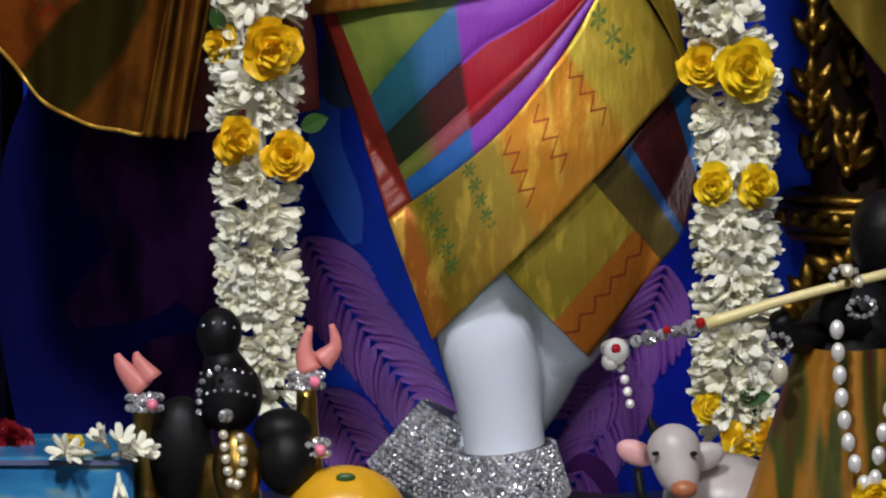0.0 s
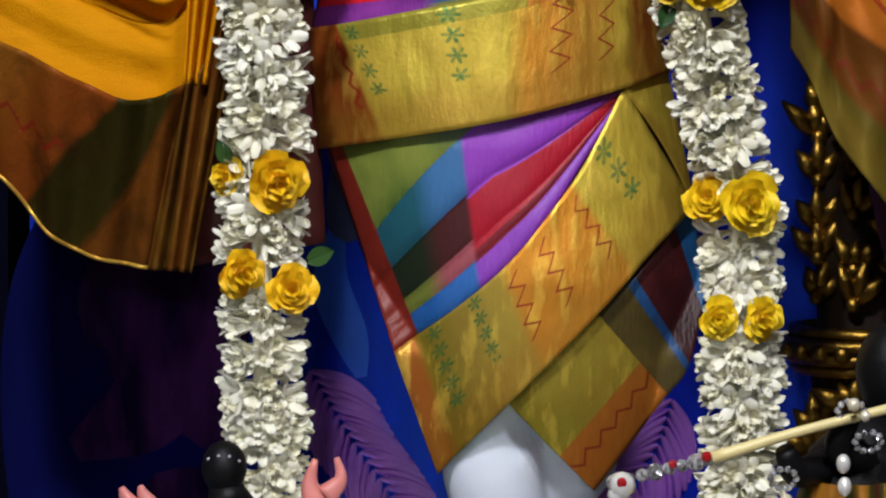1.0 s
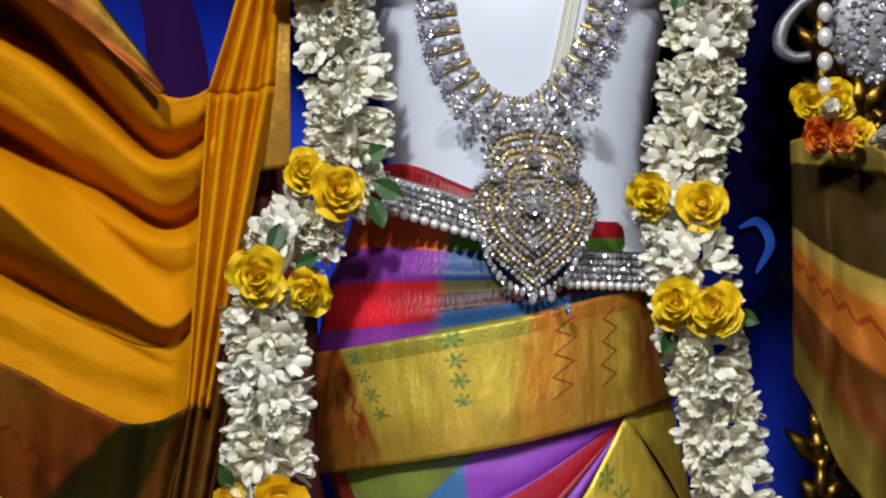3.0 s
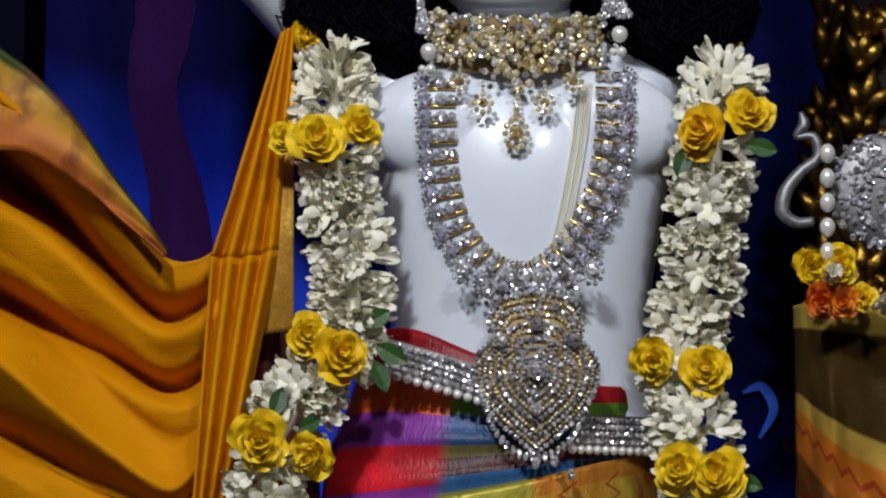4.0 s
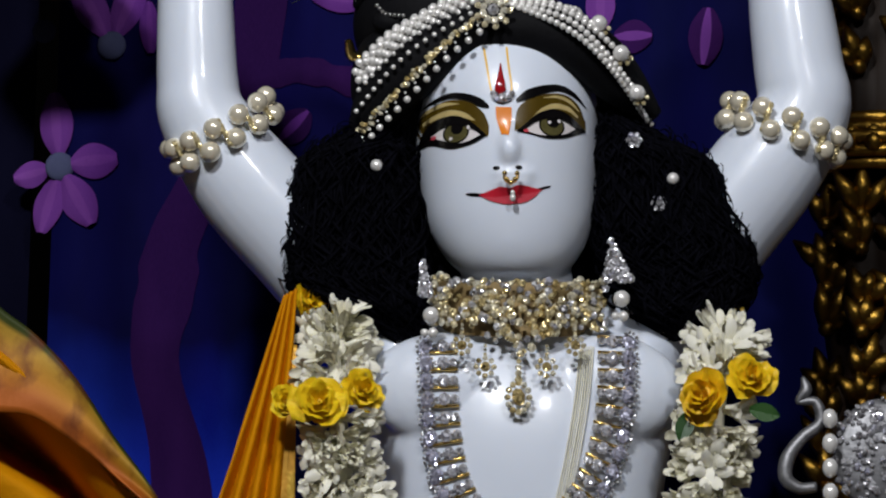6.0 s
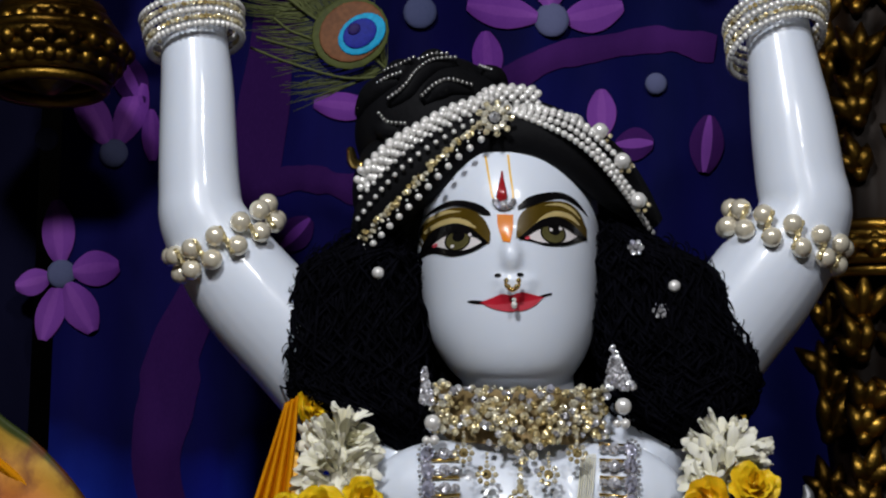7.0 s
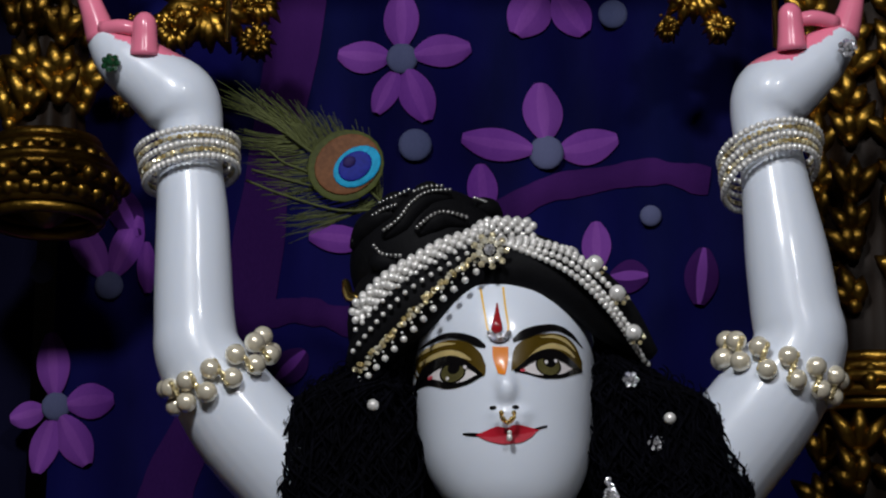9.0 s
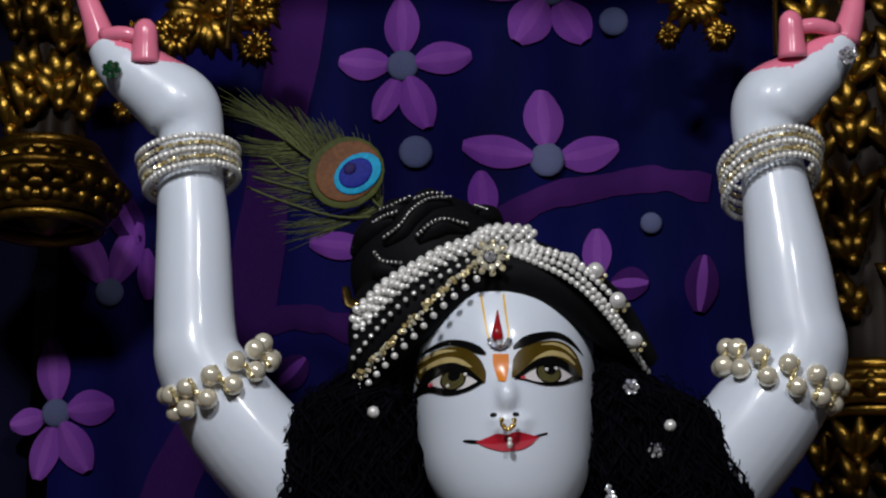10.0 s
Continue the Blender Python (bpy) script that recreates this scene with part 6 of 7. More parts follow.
for fold in FOLDS:
    pts = [(FX + (x - 768) / 1815, FZ - (y - 325) / 1790) for x, y in fold]
    line = smooth_path(pts, 24)
    bm = bmesh.new()
    tube(bm, [(x, cap_y(x, z, -0.02) + 0.001, z, 0.013 * math.sin(math.pi * (0.12 + 0.76 * i / 23))) for i, (x, z) in enumerate(line)], 10)
    velvet = part("fold", bm, BLACK_CLOTH, turban, "raised velvet fold")
    beads = string_of([(x, cap_y(x, z, -0.02) - 0.012, z + 0.004) for x, z in pts], 0.0042)
    many("bead_trim", BALL, [(*b, 0.0021) for b in beads], SILVER, velvet, "silver bead trim")
bm = bmesh.new()
tube(bm, [(*(-0.1165, -0.03, 2.2685), 0.004), (*(-0.1124, -0.04, 2.2514), 0.006), (*(-0.1018, -0.05, 2.246), 0.004)], 8, 10)
part("side_clip", bm, GOLD, turban, "small gold clip")

# ---- pearl ropes on the turban ----
ropes = thing("pearl_ropes", "white pearl ropes and gold chain draped over the turban", "pearls")


def turban_path(points, lift):
    out = []
    for x, y in points:
        wx, wz = FX + (x - 768) / 1815, FZ - 0.004 - (y - 325) / 1785
        out.append((wx, min(cap_y(wx, wz, -0.03), skin_y(wx, wz, 0.0)) - lift, wz))
    return out


core = string_of(turban_path([(640, 405), (690, 362), (740, 330), (790, 303), (840, 282), (865, 258), (900, 252), (940, 252)], 0.010), 0.0052)
spots = []
for i, c in enumerate(core):
    for k in range(6):
        a = k * math.pi / 3 + i * 0.55
        spots.append((c[0] + 0.0085 * math.cos(a) * 0.8, c[1] - 0.006 * math.sin(a + 1), c[2] + 0.0095 * math.sin(a), 0.0043))
many("twisted_rope", BALL, spots, PEARL, ropes, "thick twisted rope of white pearls")
for end, mid in (((1018, 298), (945, 282)), ((1058, 335), (965, 293)), ((1112, 388), (985, 305)), ((1135, 445), (1000, 325)), ((1160, 482), (1005, 345))):
    path = turban_path([(885, 290), mid, ((mid[0] + end[0]) / 2, (mid[1] + end[1]) / 2 - 8), end], 0.008)
    many("pearl_strand", BALL, [(*c, 0.0036) for c in string_of(path, 0.0066)], PEARL, ropes, "strand of small white pearls")
for x, y in ((1020, 295), (1060, 328), (1100, 380), (1131, 442)):
    c = turban_path([(x, y)], 0.012)[0]
    cup = many("large_pearl", FINE, [(*c, 0.0082)], PEARL, ropes, "larger pearl in a gold cup")
    many("gold_cup", GEM, [(c[0] + 0.007 * math.cos(a) + 0.003, c[1] + 0.003, c[2] - 0.004 + 0.006 * math.sin(a), 0.0025) for a in np.linspace(0, 6.28, 7)[:6]], STONE_GOLD, cup, "gold cup", False, 0.4)
for path in ([(828, 305), (740, 352), (690, 392), (634, 440)], [(832, 318), (745, 372), (690, 418), (630, 478)]):
    many("pearl_strand", BALL, [(*c, 0.0026) for c in string_of(turban_path(path, 0.007), 0.0095)], PEARL, ropes, "strand of small white pearls")
chain = string_of(turban_path([(848, 325), (790, 372), (730, 432), (670, 485), (606, 535)], 0.009), 0.0045)
many("gold_chain", GEM, [(c[0] + _rng.uniform(-0.003, 0.003), c[1], c[2] + _rng.uniform(-0.003, 0.003), 0.0028) for c in chain for _ in range(2)], STONE_GOLD, ropes, "gold chain", False, 0.5)
for c in chain[1::3]:
    many("chain_drop", BALL, [(c[0] + 0.004, c[1] - 0.002, c[2] - 0.013, 0.0036), (c[0] + 0.002, c[1], c[2] - 0.006, 0.0014)], PEARL, ropes)
brooch = thing("turban_brooch", "gold flower brooch with clear stones on the turban", "brooch")
c = turban_path([(872, 317)], 0.014)[0]
for k in range(9):
    a = k * 2 * math.pi / 9
    many("petal", GEM, [(c[0] + d * math.cos(a), c[1] - 0.001 * i, c[2] + d * math.sin(a), r) for i, (d, r) in enumerate(((0.016, 0.0034), (0.0105, 0.0042)))], STONE_GOLD, brooch, "", False, 0.35)
many("heart", GEM, [(c[0], c[1] - 0.004, c[2], 0.0058)], STONE_CLEAR, brooch, "clear centre stone", False, 0.1)

# ---- peacock feather ----
feather = thing("peacock_feather", "peacock feather with a blue eye stuck behind the turban", "feather")


def sheen(name, colour, rough=0.35, metal=0.4):
    return plain(name, colour, 0.6, 0.0, vary=0.35, scale=200, Specular_IOR_Level=0.15)


EX, EZ = (-0.1089, 2.4037)
LEAN_EYE = radians(-38)
for name, rx, rz, dx, dz, dy, m in (("outer_vane", 0.041, 0.038, -0.012, 0.002, 0.002, sheen("feather_olive", (0.055, 0.065, 0.014), 0.5, 0.2)), ("bronze_ring", 0.036, 0.031, -0.010, 0.003, 0.0, sheen("feather_bronze", (0.15, 0.06, 0.025), 0.5, 0.2)),
                                    ("cyan_ring", 0.027, 0.020, 0.0, 0.0, -0.002, sheen("feather_cyan", (0.01, 0.28, 0.50))), ("blue_heart", 0.019, 0.0145, -0.002, 0.0, -0.004, sheen("feather_blue", (0.012, 0.02, 0.24))), ("heart_notch", 0.007, 0.006, -0.008, 0.004, -0.006, sheen("feather_dark", (0.02, 0.01, 0.09)))):
    bm = bmesh.new()
    ball(bm, (0, 0, 0), (rx, 0.0016, rz), u=28, v=10)
    bmesh.ops.rotate(bm, verts=bm.verts, cent=(0, 0, 0), matrix=Matrix.Rotation(LEAN_EYE, 3, "Y"))
    bmesh.ops.translate(bm, verts=bm.verts, vec=(EX + dx, 0.02 + dy, EZ + dz))
    part(name, bm, m, feather)
BARB = sheen("feather_barb", (0.075, 0.085, 0.028), 0.45, 0.3)
quill = smooth_path([(-0.0745, 0.03, 2.3608), (-0.0982, 0.028, 2.3824), (-0.1278, 0.026, 2.4028), (-0.1604, 0.026, 2.4238), (-0.1844, 0.026, 2.442)], 40)
bm = bmesh.new()
tube(bm, [(*p, 0.0016) for p in quill], 6)
part("quill", bm, BARB, feather, "thin bent quill")
for name, sign, count in (("upper_vane", 1, 240), ("lower_vane", -1, 130)):
    bm = bmesh.new()
    for k in range(count):
        f = rnd.random()
        p = quill[int(4 + 35 * f)]
        ang = radians((92 + 46 * f if sign > 0 else 208 - 26 * f) + rnd.uniform(-9, 9))
        length = (0.062 + 0.02 * f if sign > 0 else 0.05 + 0.045 * (1 - f)) * rnd.uniform(0.8, 1.2)
        curve = rnd.uniform(0.1, 0.35) * sign
        x, z, pts = p[0], p[2], []
        for s in range(6):
            pts.append((x, p[1] + rnd.uniform(-0.001, 0.001) + 0.006, z, 0.0008 * (1 - 0.12 * s)))
            x += length / 5 * math.cos(ang)
            z += length / 5 * math.sin(ang)
            ang += curve / 3
        tube(bm, pts, 3)
    tagged(part(name, bm, BARB, feather, "loose olive green barbs"), kind="stuff")
for pts in (((690, 368), (600, 372), (500, 345), (430, 318)), ((640, 350), (560, 330), (490, 312), (440, 298)), ((600, 330), (540, 300), (500, 285), (470, 262))):
    bm = bmesh.new()
    line = smooth_path([(EX + (x - 632) / 1755, EZ - (y - 296) / 1740) for x, y in pts], 16)
    tube(bm, [(x, 0.03, z, 0.0014) for x, z in line], 5)
    part("long_barb", bm, BARB, feather)


# ---- gilded carved columns of the shrine ----
GILT, _t, _b5 = shader("old_gilding", 0.36, 1.0)
_n, _m = grain(_t, 45, 5), grain(_t, 8, 3)
_t.links.new(mix(_t, ramp(_t, _m, [(0.4, (0, 0, 0)), (0.7, (1, 1, 1))]), (0.36, 0.205, 0.034), (0.035, 0.016, 0.003)), _b5.inputs["Base Color"])
bump(_t, _b5, _n, 0.8, 0.004)
DARK_WOOD = plain("dark_lacquered_wood", (0.012, 0.006, 0.003), 0.6, vary=0.4, scale=20, Specular_IOR_Level=0.15)


def loft(bm, rows, sides=20):
    rings(bm, [[(x + rx * math.cos(a), y + ry * math.sin(a), z) for a in np.linspace(0, 2 * math.pi, sides, endpoint=False)] for x, y, z, rx, ry in rows])


def scroll(bm, centre, size, turn, sign):
    """A carved spiral scroll with a leaf tail, facing the front."""
    pts = []
    for k in range(22):
        f = k / 21
        a = turn + sign * (f * 7.5)
        r = size * (1 - 0.85 * f)
        pts.append((centre[0] + r * math.cos(a), centre[1] - 0.3 * size * f, centre[2] + r * math.sin(a), size * 0.34 * (1 - 0.5 * f)))
    tube(bm, pts, 6)
    a = turn + math.pi
    tube(bm, [(centre[0] + size * math.cos(turn), centre[1], centre[2] + size * math.sin(turn), size * 0.22), (centre[0] + size * 1.5 * math.cos(turn - sign * 0.7), centre[1] - 0.1 * size, centre[2] + size * 1.5 * math.sin(turn - sign * 0.7), size * 0.3),
              (centre[0] + size * 2.1 * math.cos(turn - sign * 0.9), centre[1], centre[2] + size * 2.1 * math.sin(turn - sign * 0.9), size * 0.05)], 6, 8)


def carved_column(name, x, y, radius, z0, z1, rows, seed):
    r = random.Random(seed)
    col = thing(name, "gilded carved shrine column with scrolls and leaves", "column", "shrine columns")
    bm = bmesh.new()
    loops = []
    for z in np.linspace(z0, z1, 90):
        k = radius * (0.92 + 0.05 * math.sin(z * 34) + 0.03 * math.sin(z * 81))
        loops.append([(x + k * (1 + 0.06 * math.cos(9 * a)) * math.cos(a), y + k * (1 + 0.06 * math.cos(9 * a)) * math.sin(a), z) for a in np.linspace(0, 2 * math.pi, 54, endpoint=False)])
    rings(bm, loops)
    part("shaft", bm, DARK_WOOD, col, "dark fluted wooden shaft")
    for z, wide in rows:
        bm = bmesh.new()
        for k, (dz, w) in enumerate(((0.018, 1.0), (0.006, 1.12), (-0.008, 1.06), (-0.02, 0.96))):
            tube(bm, [(x + radius * wide * w * math.cos(a), y + radius * wide * w * math.sin(a), z + dz, 0.0075) for a in np.linspace(0, 2 * math.pi, 33)], 6)
        for a in np.linspace(math.pi, 2 * math.pi, 12):
            ball(bm, (x + radius * wide * 1.15 * math.cos(a), y + radius * wide * 1.15 * math.sin(a), z - 0.001), 0.010, u=8, v=6)
        part("ring_moulding", bm, GILT, col, "gilded beaded ring")
    z = z0 + 0.05
    while z < z1 - 0.04:
        if all(abs(z - q) > 0.045 for q, _ in rows):
            bm = bmesh.new()
            for a in np.linspace(-1.25, 1.25, 4):
                c = (x + radius * 1.0 * math.sin(a), y - radius * 1.0 * math.cos(a), z + r.uniform(-0.016, 0.016))
                lean = r.uniform(-1.0, 1.0)
                for q in (-0.6, 0.0, 0.6):
                    e = Vector((math.sin(lean * 0.5 + q), -0.25, math.cos(lean * 0.5 + q))) * r.uniform(0.032, 0.055)
                    tube(bm, [(*c, 0.006), (*(Vector(c) + e * 0.5 + Vector((0, -0.010, 0))), 0.0105), (*(Vector(c) + e + Vector((0, -0.001, 0))), 0.0015)], 6, 6, flat=0.7)
                ball(bm, (c[0], c[1] - 0.008, c[2]), (0.009, 0.008, 0.009), u=8, v=6)
            part("carved_leaves", bm, GILT, col, "gilded scrolls and leaves")
        z += 0.042
    return col


# gilded lantern that hangs beside the figure
lantern = carved_column("hanging_lantern", ((-0.4584, 0.22, 2.457))[0], 0.22, 0.042, (-0.4583, 0.22, 2.464)[2], 2.98, [((-0.4554, 0.16, 2.4364)[2], 1.75), ((-0.4546, 0.16, 2.4193)[2], 1.5), ((-0.4569, 0.16, 2.4652)[2], 1.3)], 1)
tagged(lantern, "gilded carved lantern hanging from the canopy", "lantern")
bm = bmesh.new()
LX, LZ = -0.4565, 2.4252
loft(bm, [(LX, 0.22, LZ - 0.035, 0.006, 0.006), (LX, 0.22, LZ - 0.028, 0.018, 0.018), (LX, 0.22, LZ - 0.012, 0.036, 0.036), (LX, 0.22, LZ + 0.008, 0.056, 0.056), (LX, 0.22, LZ + 0.03, 0.05, 0.05)])
part("bowl", bm, GILT, lantern, "gilded bowl at the lantern's foot")
carved_column("carved_column", *((0.4437, 0.22, 2.248))[:1], 0.22, 0.060, 0.865, 3.0, [((0.4311, 0.16, 2.2093)[2], 1.35), ((0.4313, 0.16, 2.2216)[2], 1.2), (1.2, 1.3), (1.62, 1.3)], 2)

# carved canopy ornaments over the figure
canopy = thing("canopy_carving", "gilded carved canopy with hanging leaf clusters", "canopy")
bm = bmesh.new()
box(bm, (-0.95, 0.02, 2.84), (0.95, 0.55, 2.95))
bmesh.ops.bevel(bm, geom=bm.edges[:], offset=0.01, segments=2, affect="EDGES")
part("beam", bm, DARK_WOOD, canopy, "dark canopy beam", False)
r6 = random.Random(6)
for cx, cz, size, n in ((-0.2885, 2.6542, 0.055, 10), (-0.326, 2.6302, 0.030, 6), (-0.2331, 2.6144, 0.024, 5), (-0.2312, 2.6616, 0.03, 6), (-0.3768, 2.5426, 0.02, 4), (0.2578, 2.6807, 0.04, 8), (0.286, 2.6371, 0.022, 5), (0.2287, 2.6365, 0.018, 4), (-0.3643, 2.6298, 0.02, 4)):
    bm = bmesh.new()
    ball(bm, (cx, 0.26, cz), (size * 0.55, size * 0.3, size * 0.6), u=16, v=10)
    for k in range(n):
        a = k * 2 * math.pi / n + r6.uniform(-0.2, 0.2)
        for q in (-0.4, 0.0, 0.4):
            e = Vector((math.cos(a + q), 0, math.sin(a + q))) * size * r6.uniform(0.7, 1.05)
            tube(bm, [(cx, 0.25, cz, size * 0.18), (cx + e.x * 0.6, 0.235, cz + e.z * 0.6, size * 0.20), (cx + e.x, 0.25, cz + e.z, size * 0.04)], 7, 7)
    for k in range(14):
        a, d = r6.uniform(0, 6.28), size * r6.uniform(0.1, 0.7)
        ball(bm, (cx + d * math.cos(a), 0.225, cz + d * math.sin(a)), size * r6.uniform(0.08, 0.16), u=8, v=6)
    part("leaf_boss", bm, GILT, canopy, "gilded carved leaf cluster")
for px in (-0.262, 0.345):
    bm = bmesh.new()
    tube(bm, [(px, 0.2, 2.88, 0.004), (px, 0.2, 2.6, 0.004)], 8)
    part("hanging_rod", bm, GOLD, canopy, "thin gilded rod")

# ---- silver ornament and flowers on the neighbour's waist ----
TARNISHED = plain("tarnished_silver", (0.24, 0.24, 0.25), 0.5, 0.8, vary=0.4, scale=160, relief=0.5)
bird = thing("silver_bird_ornament", "silver openwork bird ornament set with clear chips", "ornament")
BX, BZ = (0.3727, 1.8566)
bm = bmesh.new()
tube(bm, [(BX + (x - 1500) / 1790, -0.11, BZ - (y - 480) / 1780, r) for x, y, r in ((1418, 362, 0.002), (1424, 385, 0.006), (1410, 405, 0.003), (1440, 405, 0.005), (1448, 440, 0.006), (1418, 465, 0.006), (1392, 500, 0.007), (1388, 535, 0.007), (1410, 552, 0.006), (1440, 550, 0.005))], 10, 50)
part("curved_neck", bm, TARNISHED, bird)
spots = []
for k in range(260):
    a, d = _rng.uniform(0, 6.28), math.sqrt(_rng.uniform(0, 1))
    spots.append((BX + 0.03 + 0.048 * d * math.cos(a), -0.112 - 0.01 * (1 - d), BZ - 0.008 + 0.056 * d * math.sin(a), _rng.uniform(0.002, 0.0042)))
many("body_chips", GEM, spots, STONE_CLEAR, bird, "clear chips over the body", False, 0.6)
bm = bmesh.new()
ball(bm, (BX + 0.03, -0.106, BZ - 0.008), (0.047, 0.012, 0.055), u=20, v=12)
part("body", bm, TARNISHED, bird)
pearls = thing("pearl_string", "string of oval white pearls over the neighbouring robe", "pearls")
for k in range(5):
    many("pearl", FINE, [(*(BX - 0.0225, -0.128, BZ + 0.024 - 0.0235 * k), 0.0075, 0.0095)], PEARL, pearls)
posy = thing("flower_posy", "yellow and orange roses with white buds on the robe", "flowers")
ORANGE_ROSE = rose_mesh(77, 20, piece_colour("rose_petal_orange", [(0, (0.80, 0.16, 0.012)), (1, (0.86, 0.24, 0.015))], 0.5))
for i, (c, r) in enumerate((((0.335, -0.13, 1.7732), 0.021), ((0.3616, -0.13, 1.7745), 0.023), ((0.3828, -0.13, 1.7443), 0.017), ((0.3328, -0.13, 1.7651), 0.016))):
    share("rose", ROSES[i % 4], posy, Matrix.Translation(c) @ Euler((0.3, i * 1.3, 0.2)).to_matrix().to_4x4() @ Matrix.Scale(r, 4))
for i, (c, r) in enumerate((((0.3422, -0.135, 1.7397), 0.020), ((0.3635, -0.135, 1.7383), 0.019))):
    share("rose", ORANGE_ROSE, posy, Matrix.Translation(c) @ Euler((0.3, i * 1.3, 0.2)).to_matrix().to_4x4() @ Matrix.Scale(r, 4))
for c, a in (((0.3933, -0.13, 1.7337), 60), ((0.4013, -0.13, 1.7301), 100), ((0.3482, -0.13, 1.7546), 20)):
    share("floret", FLORETS[0], posy, Matrix.Translation(c) @ Euler((1.2, radians(a), 0)).to_matrix().to_4x4())

# ---- small things on the altar before the statue ----
Y0 = -0.34
DARK_FIG = plain("black_stone", (0.004, 0.004, 0.005), 0.5, vary=0.4, scale=90, relief=0.8, Specular_IOR_Level=0.2)
BRASS = plain("brass", (0.45, 0.28, 0.07), 0.3, 1.0, vary=0.2, scale=60)
# black figurine with raised hands: one plain shape
fig = bmesh.new()
FB = (-0.1914, -0.34, 1.0606)
loft(fig, [(FB[0], Y0, 0.865, 0.05, 0.04), (FB[0], Y0, 0.90, 0.045, 0.035), (FB[0], Y0, FB[2] - 0.05, 0.03, 0.026), (FB[0], Y0, FB[2] - 0.02, 0.022, 0.022)])
ball(fig, (-0.1887, -0.34, 1.0908), (0.030, 0.030, 0.034), 1, 24, 16)
ball(fig, (-0.1967, -0.34, 1.145), (0.020, 0.020, 0.024), 1, 18, 12)
tube(fig, [(*(-0.1968, -0.34, 1.131), 0.014), (*(-0.191, -0.34, 1.1109), 0.022)], 12, mat=1)
ball(fig, (-0.1367, -0.36, 1.0363), (0.026, 0.024, 0.031), 1, 20, 14)
ball(fig, (-0.141, -0.35, 1.0612), (0.026, 0.022, 0.02), 1, 20, 14)
ball(fig, (-0.2314, -0.34, 1.0404), (0.03, 0.025, 0.05), 1, 20, 14)
ball(fig, (-0.1796, -0.37, 1.0306), (0.022, 0.016, 0.035), 0, 16, 12)
for pts, tip in ((((-0.2608, -0.34, 0.9999), (-0.2623, -0.34, 1.0454), (-0.2649, -0.34, 1.0832)), ((245, 690), (212, 650), (200, 625), (262, 672), (240, 640), (234, 622))), (((-0.1139, -0.34, 0.9999), (-0.1191, -0.34, 1.0555), (-0.1204, -0.34, 1.0958)), ((545, 655), (535, 620), (545, 575), (565, 640), (590, 610), (583, 572)))):
    tube(fig, [(*pts[0], 0.012), (*pts[1], 0.010), (*pts[2], 0.009)], 12, 10, mat=0)
    base = (-0.385, -0.34, 1.4382)
    w = lambda q: (base[0] + q[0] / 2030, -0.345, base[2] - q[1] / 2030 * 1.006)
    tube(fig, [(*w(tip[0]), 0.012), (*w(tip[1]), 0.0075), (*w(tip[2]), 0.0025)], 10, 10, mat=2, flat=0.7)
    tube(fig, [(*w(tip[3]), 0.011), (*w(tip[4]), 0.006), (*w(tip[5]), 0.0025)], 10, 10, mat=2, flat=0.7)
figurine = finish("figurine", fig, [BRASS, DARK_FIG, plain("skin_pink_paint", (0.62, 0.20, 0.18), 0.35, vary=0.15)])
tagged(figurine, "small dark figurine with raised pink hands on the altar", "figurine")
for label, c in (("pink and clear stone bracelet on the figurine's wrist", (-0.2609, -0.36, 1.0879)), ("clear stone bracelet on the figurine's wrist", (-0.1195, -0.36, 1.1078)), ("pink and gold bracelet on the figurine's arm", (-0.1148, -0.36, 1.0478))):
    br = thing("small_bracelet", label, "bracelet", "figurine bracelets")
    many("stone_setting", GEM, [(c[0] + 0.014 * math.cos(a), c[1] + 0.012 * math.sin(a), c[2] + dz, 0.0036) for a in np.linspace(0, 6.28, 15)[:14] for dz in (-0.005, 0.004)], STONE_CLEAR, br, "", False, 0.5)
    many("pink_stone", FINE, [(c[0] + 0.008, c[1] - 0.014, c[2], 0.005)], PINK, br)
hd = thing("figurine_headband", "silver stones edging the figurine's dark headdress", "headband")
many("stone_setting", GEM, [(*p, 0.003) for p in string_of([(-0.2124, -0.375, 1.0813), (-0.2102, -0.375, 1.1061), (-0.1956, -0.378, 1.1204)], 0.007)] + [(*(-0.1886, -0.378, 1.0783), 0.007)], STONE_CLEAR, hd, "", False, 0.4)
for pts in ([(355, 660), (395, 652), (445, 662)], [(352, 700), (400, 690), (450, 702)], [(360, 575), (390, 568), (415, 578)], [(480, 790), (510, 780), (540, 795)]):
    base = (-0.1886, -0.375, 1.0962)
    many("silver_line", GEM, [(*p, 0.0016) for p in string_of([(base[0] + (x - 400) / 2057, -0.3745 + 0.00001 * abs(x - 400) ** 2 * 0.02, base[2] - (y - 700) / 2060) for x, y in pts], 0.006)], STONE_CLEAR, hd, "thin line of silver chips", False, 0.4)
nk = thing("figurine_necklace", "gold and pearl necklace on the figurine", "necklace")
many("pearl_strand", BALL, [(*p, 0.0045) for p in string_of([(-0.1906, -0.385, 1.063), (-0.1871, -0.39, 1.0341), (-0.1808, -0.39, 1.0168), (-0.1733, -0.39, 1.0391), (-0.176, -0.385, 1.0606)], 0.009)], CREAM_PEARL, nk)
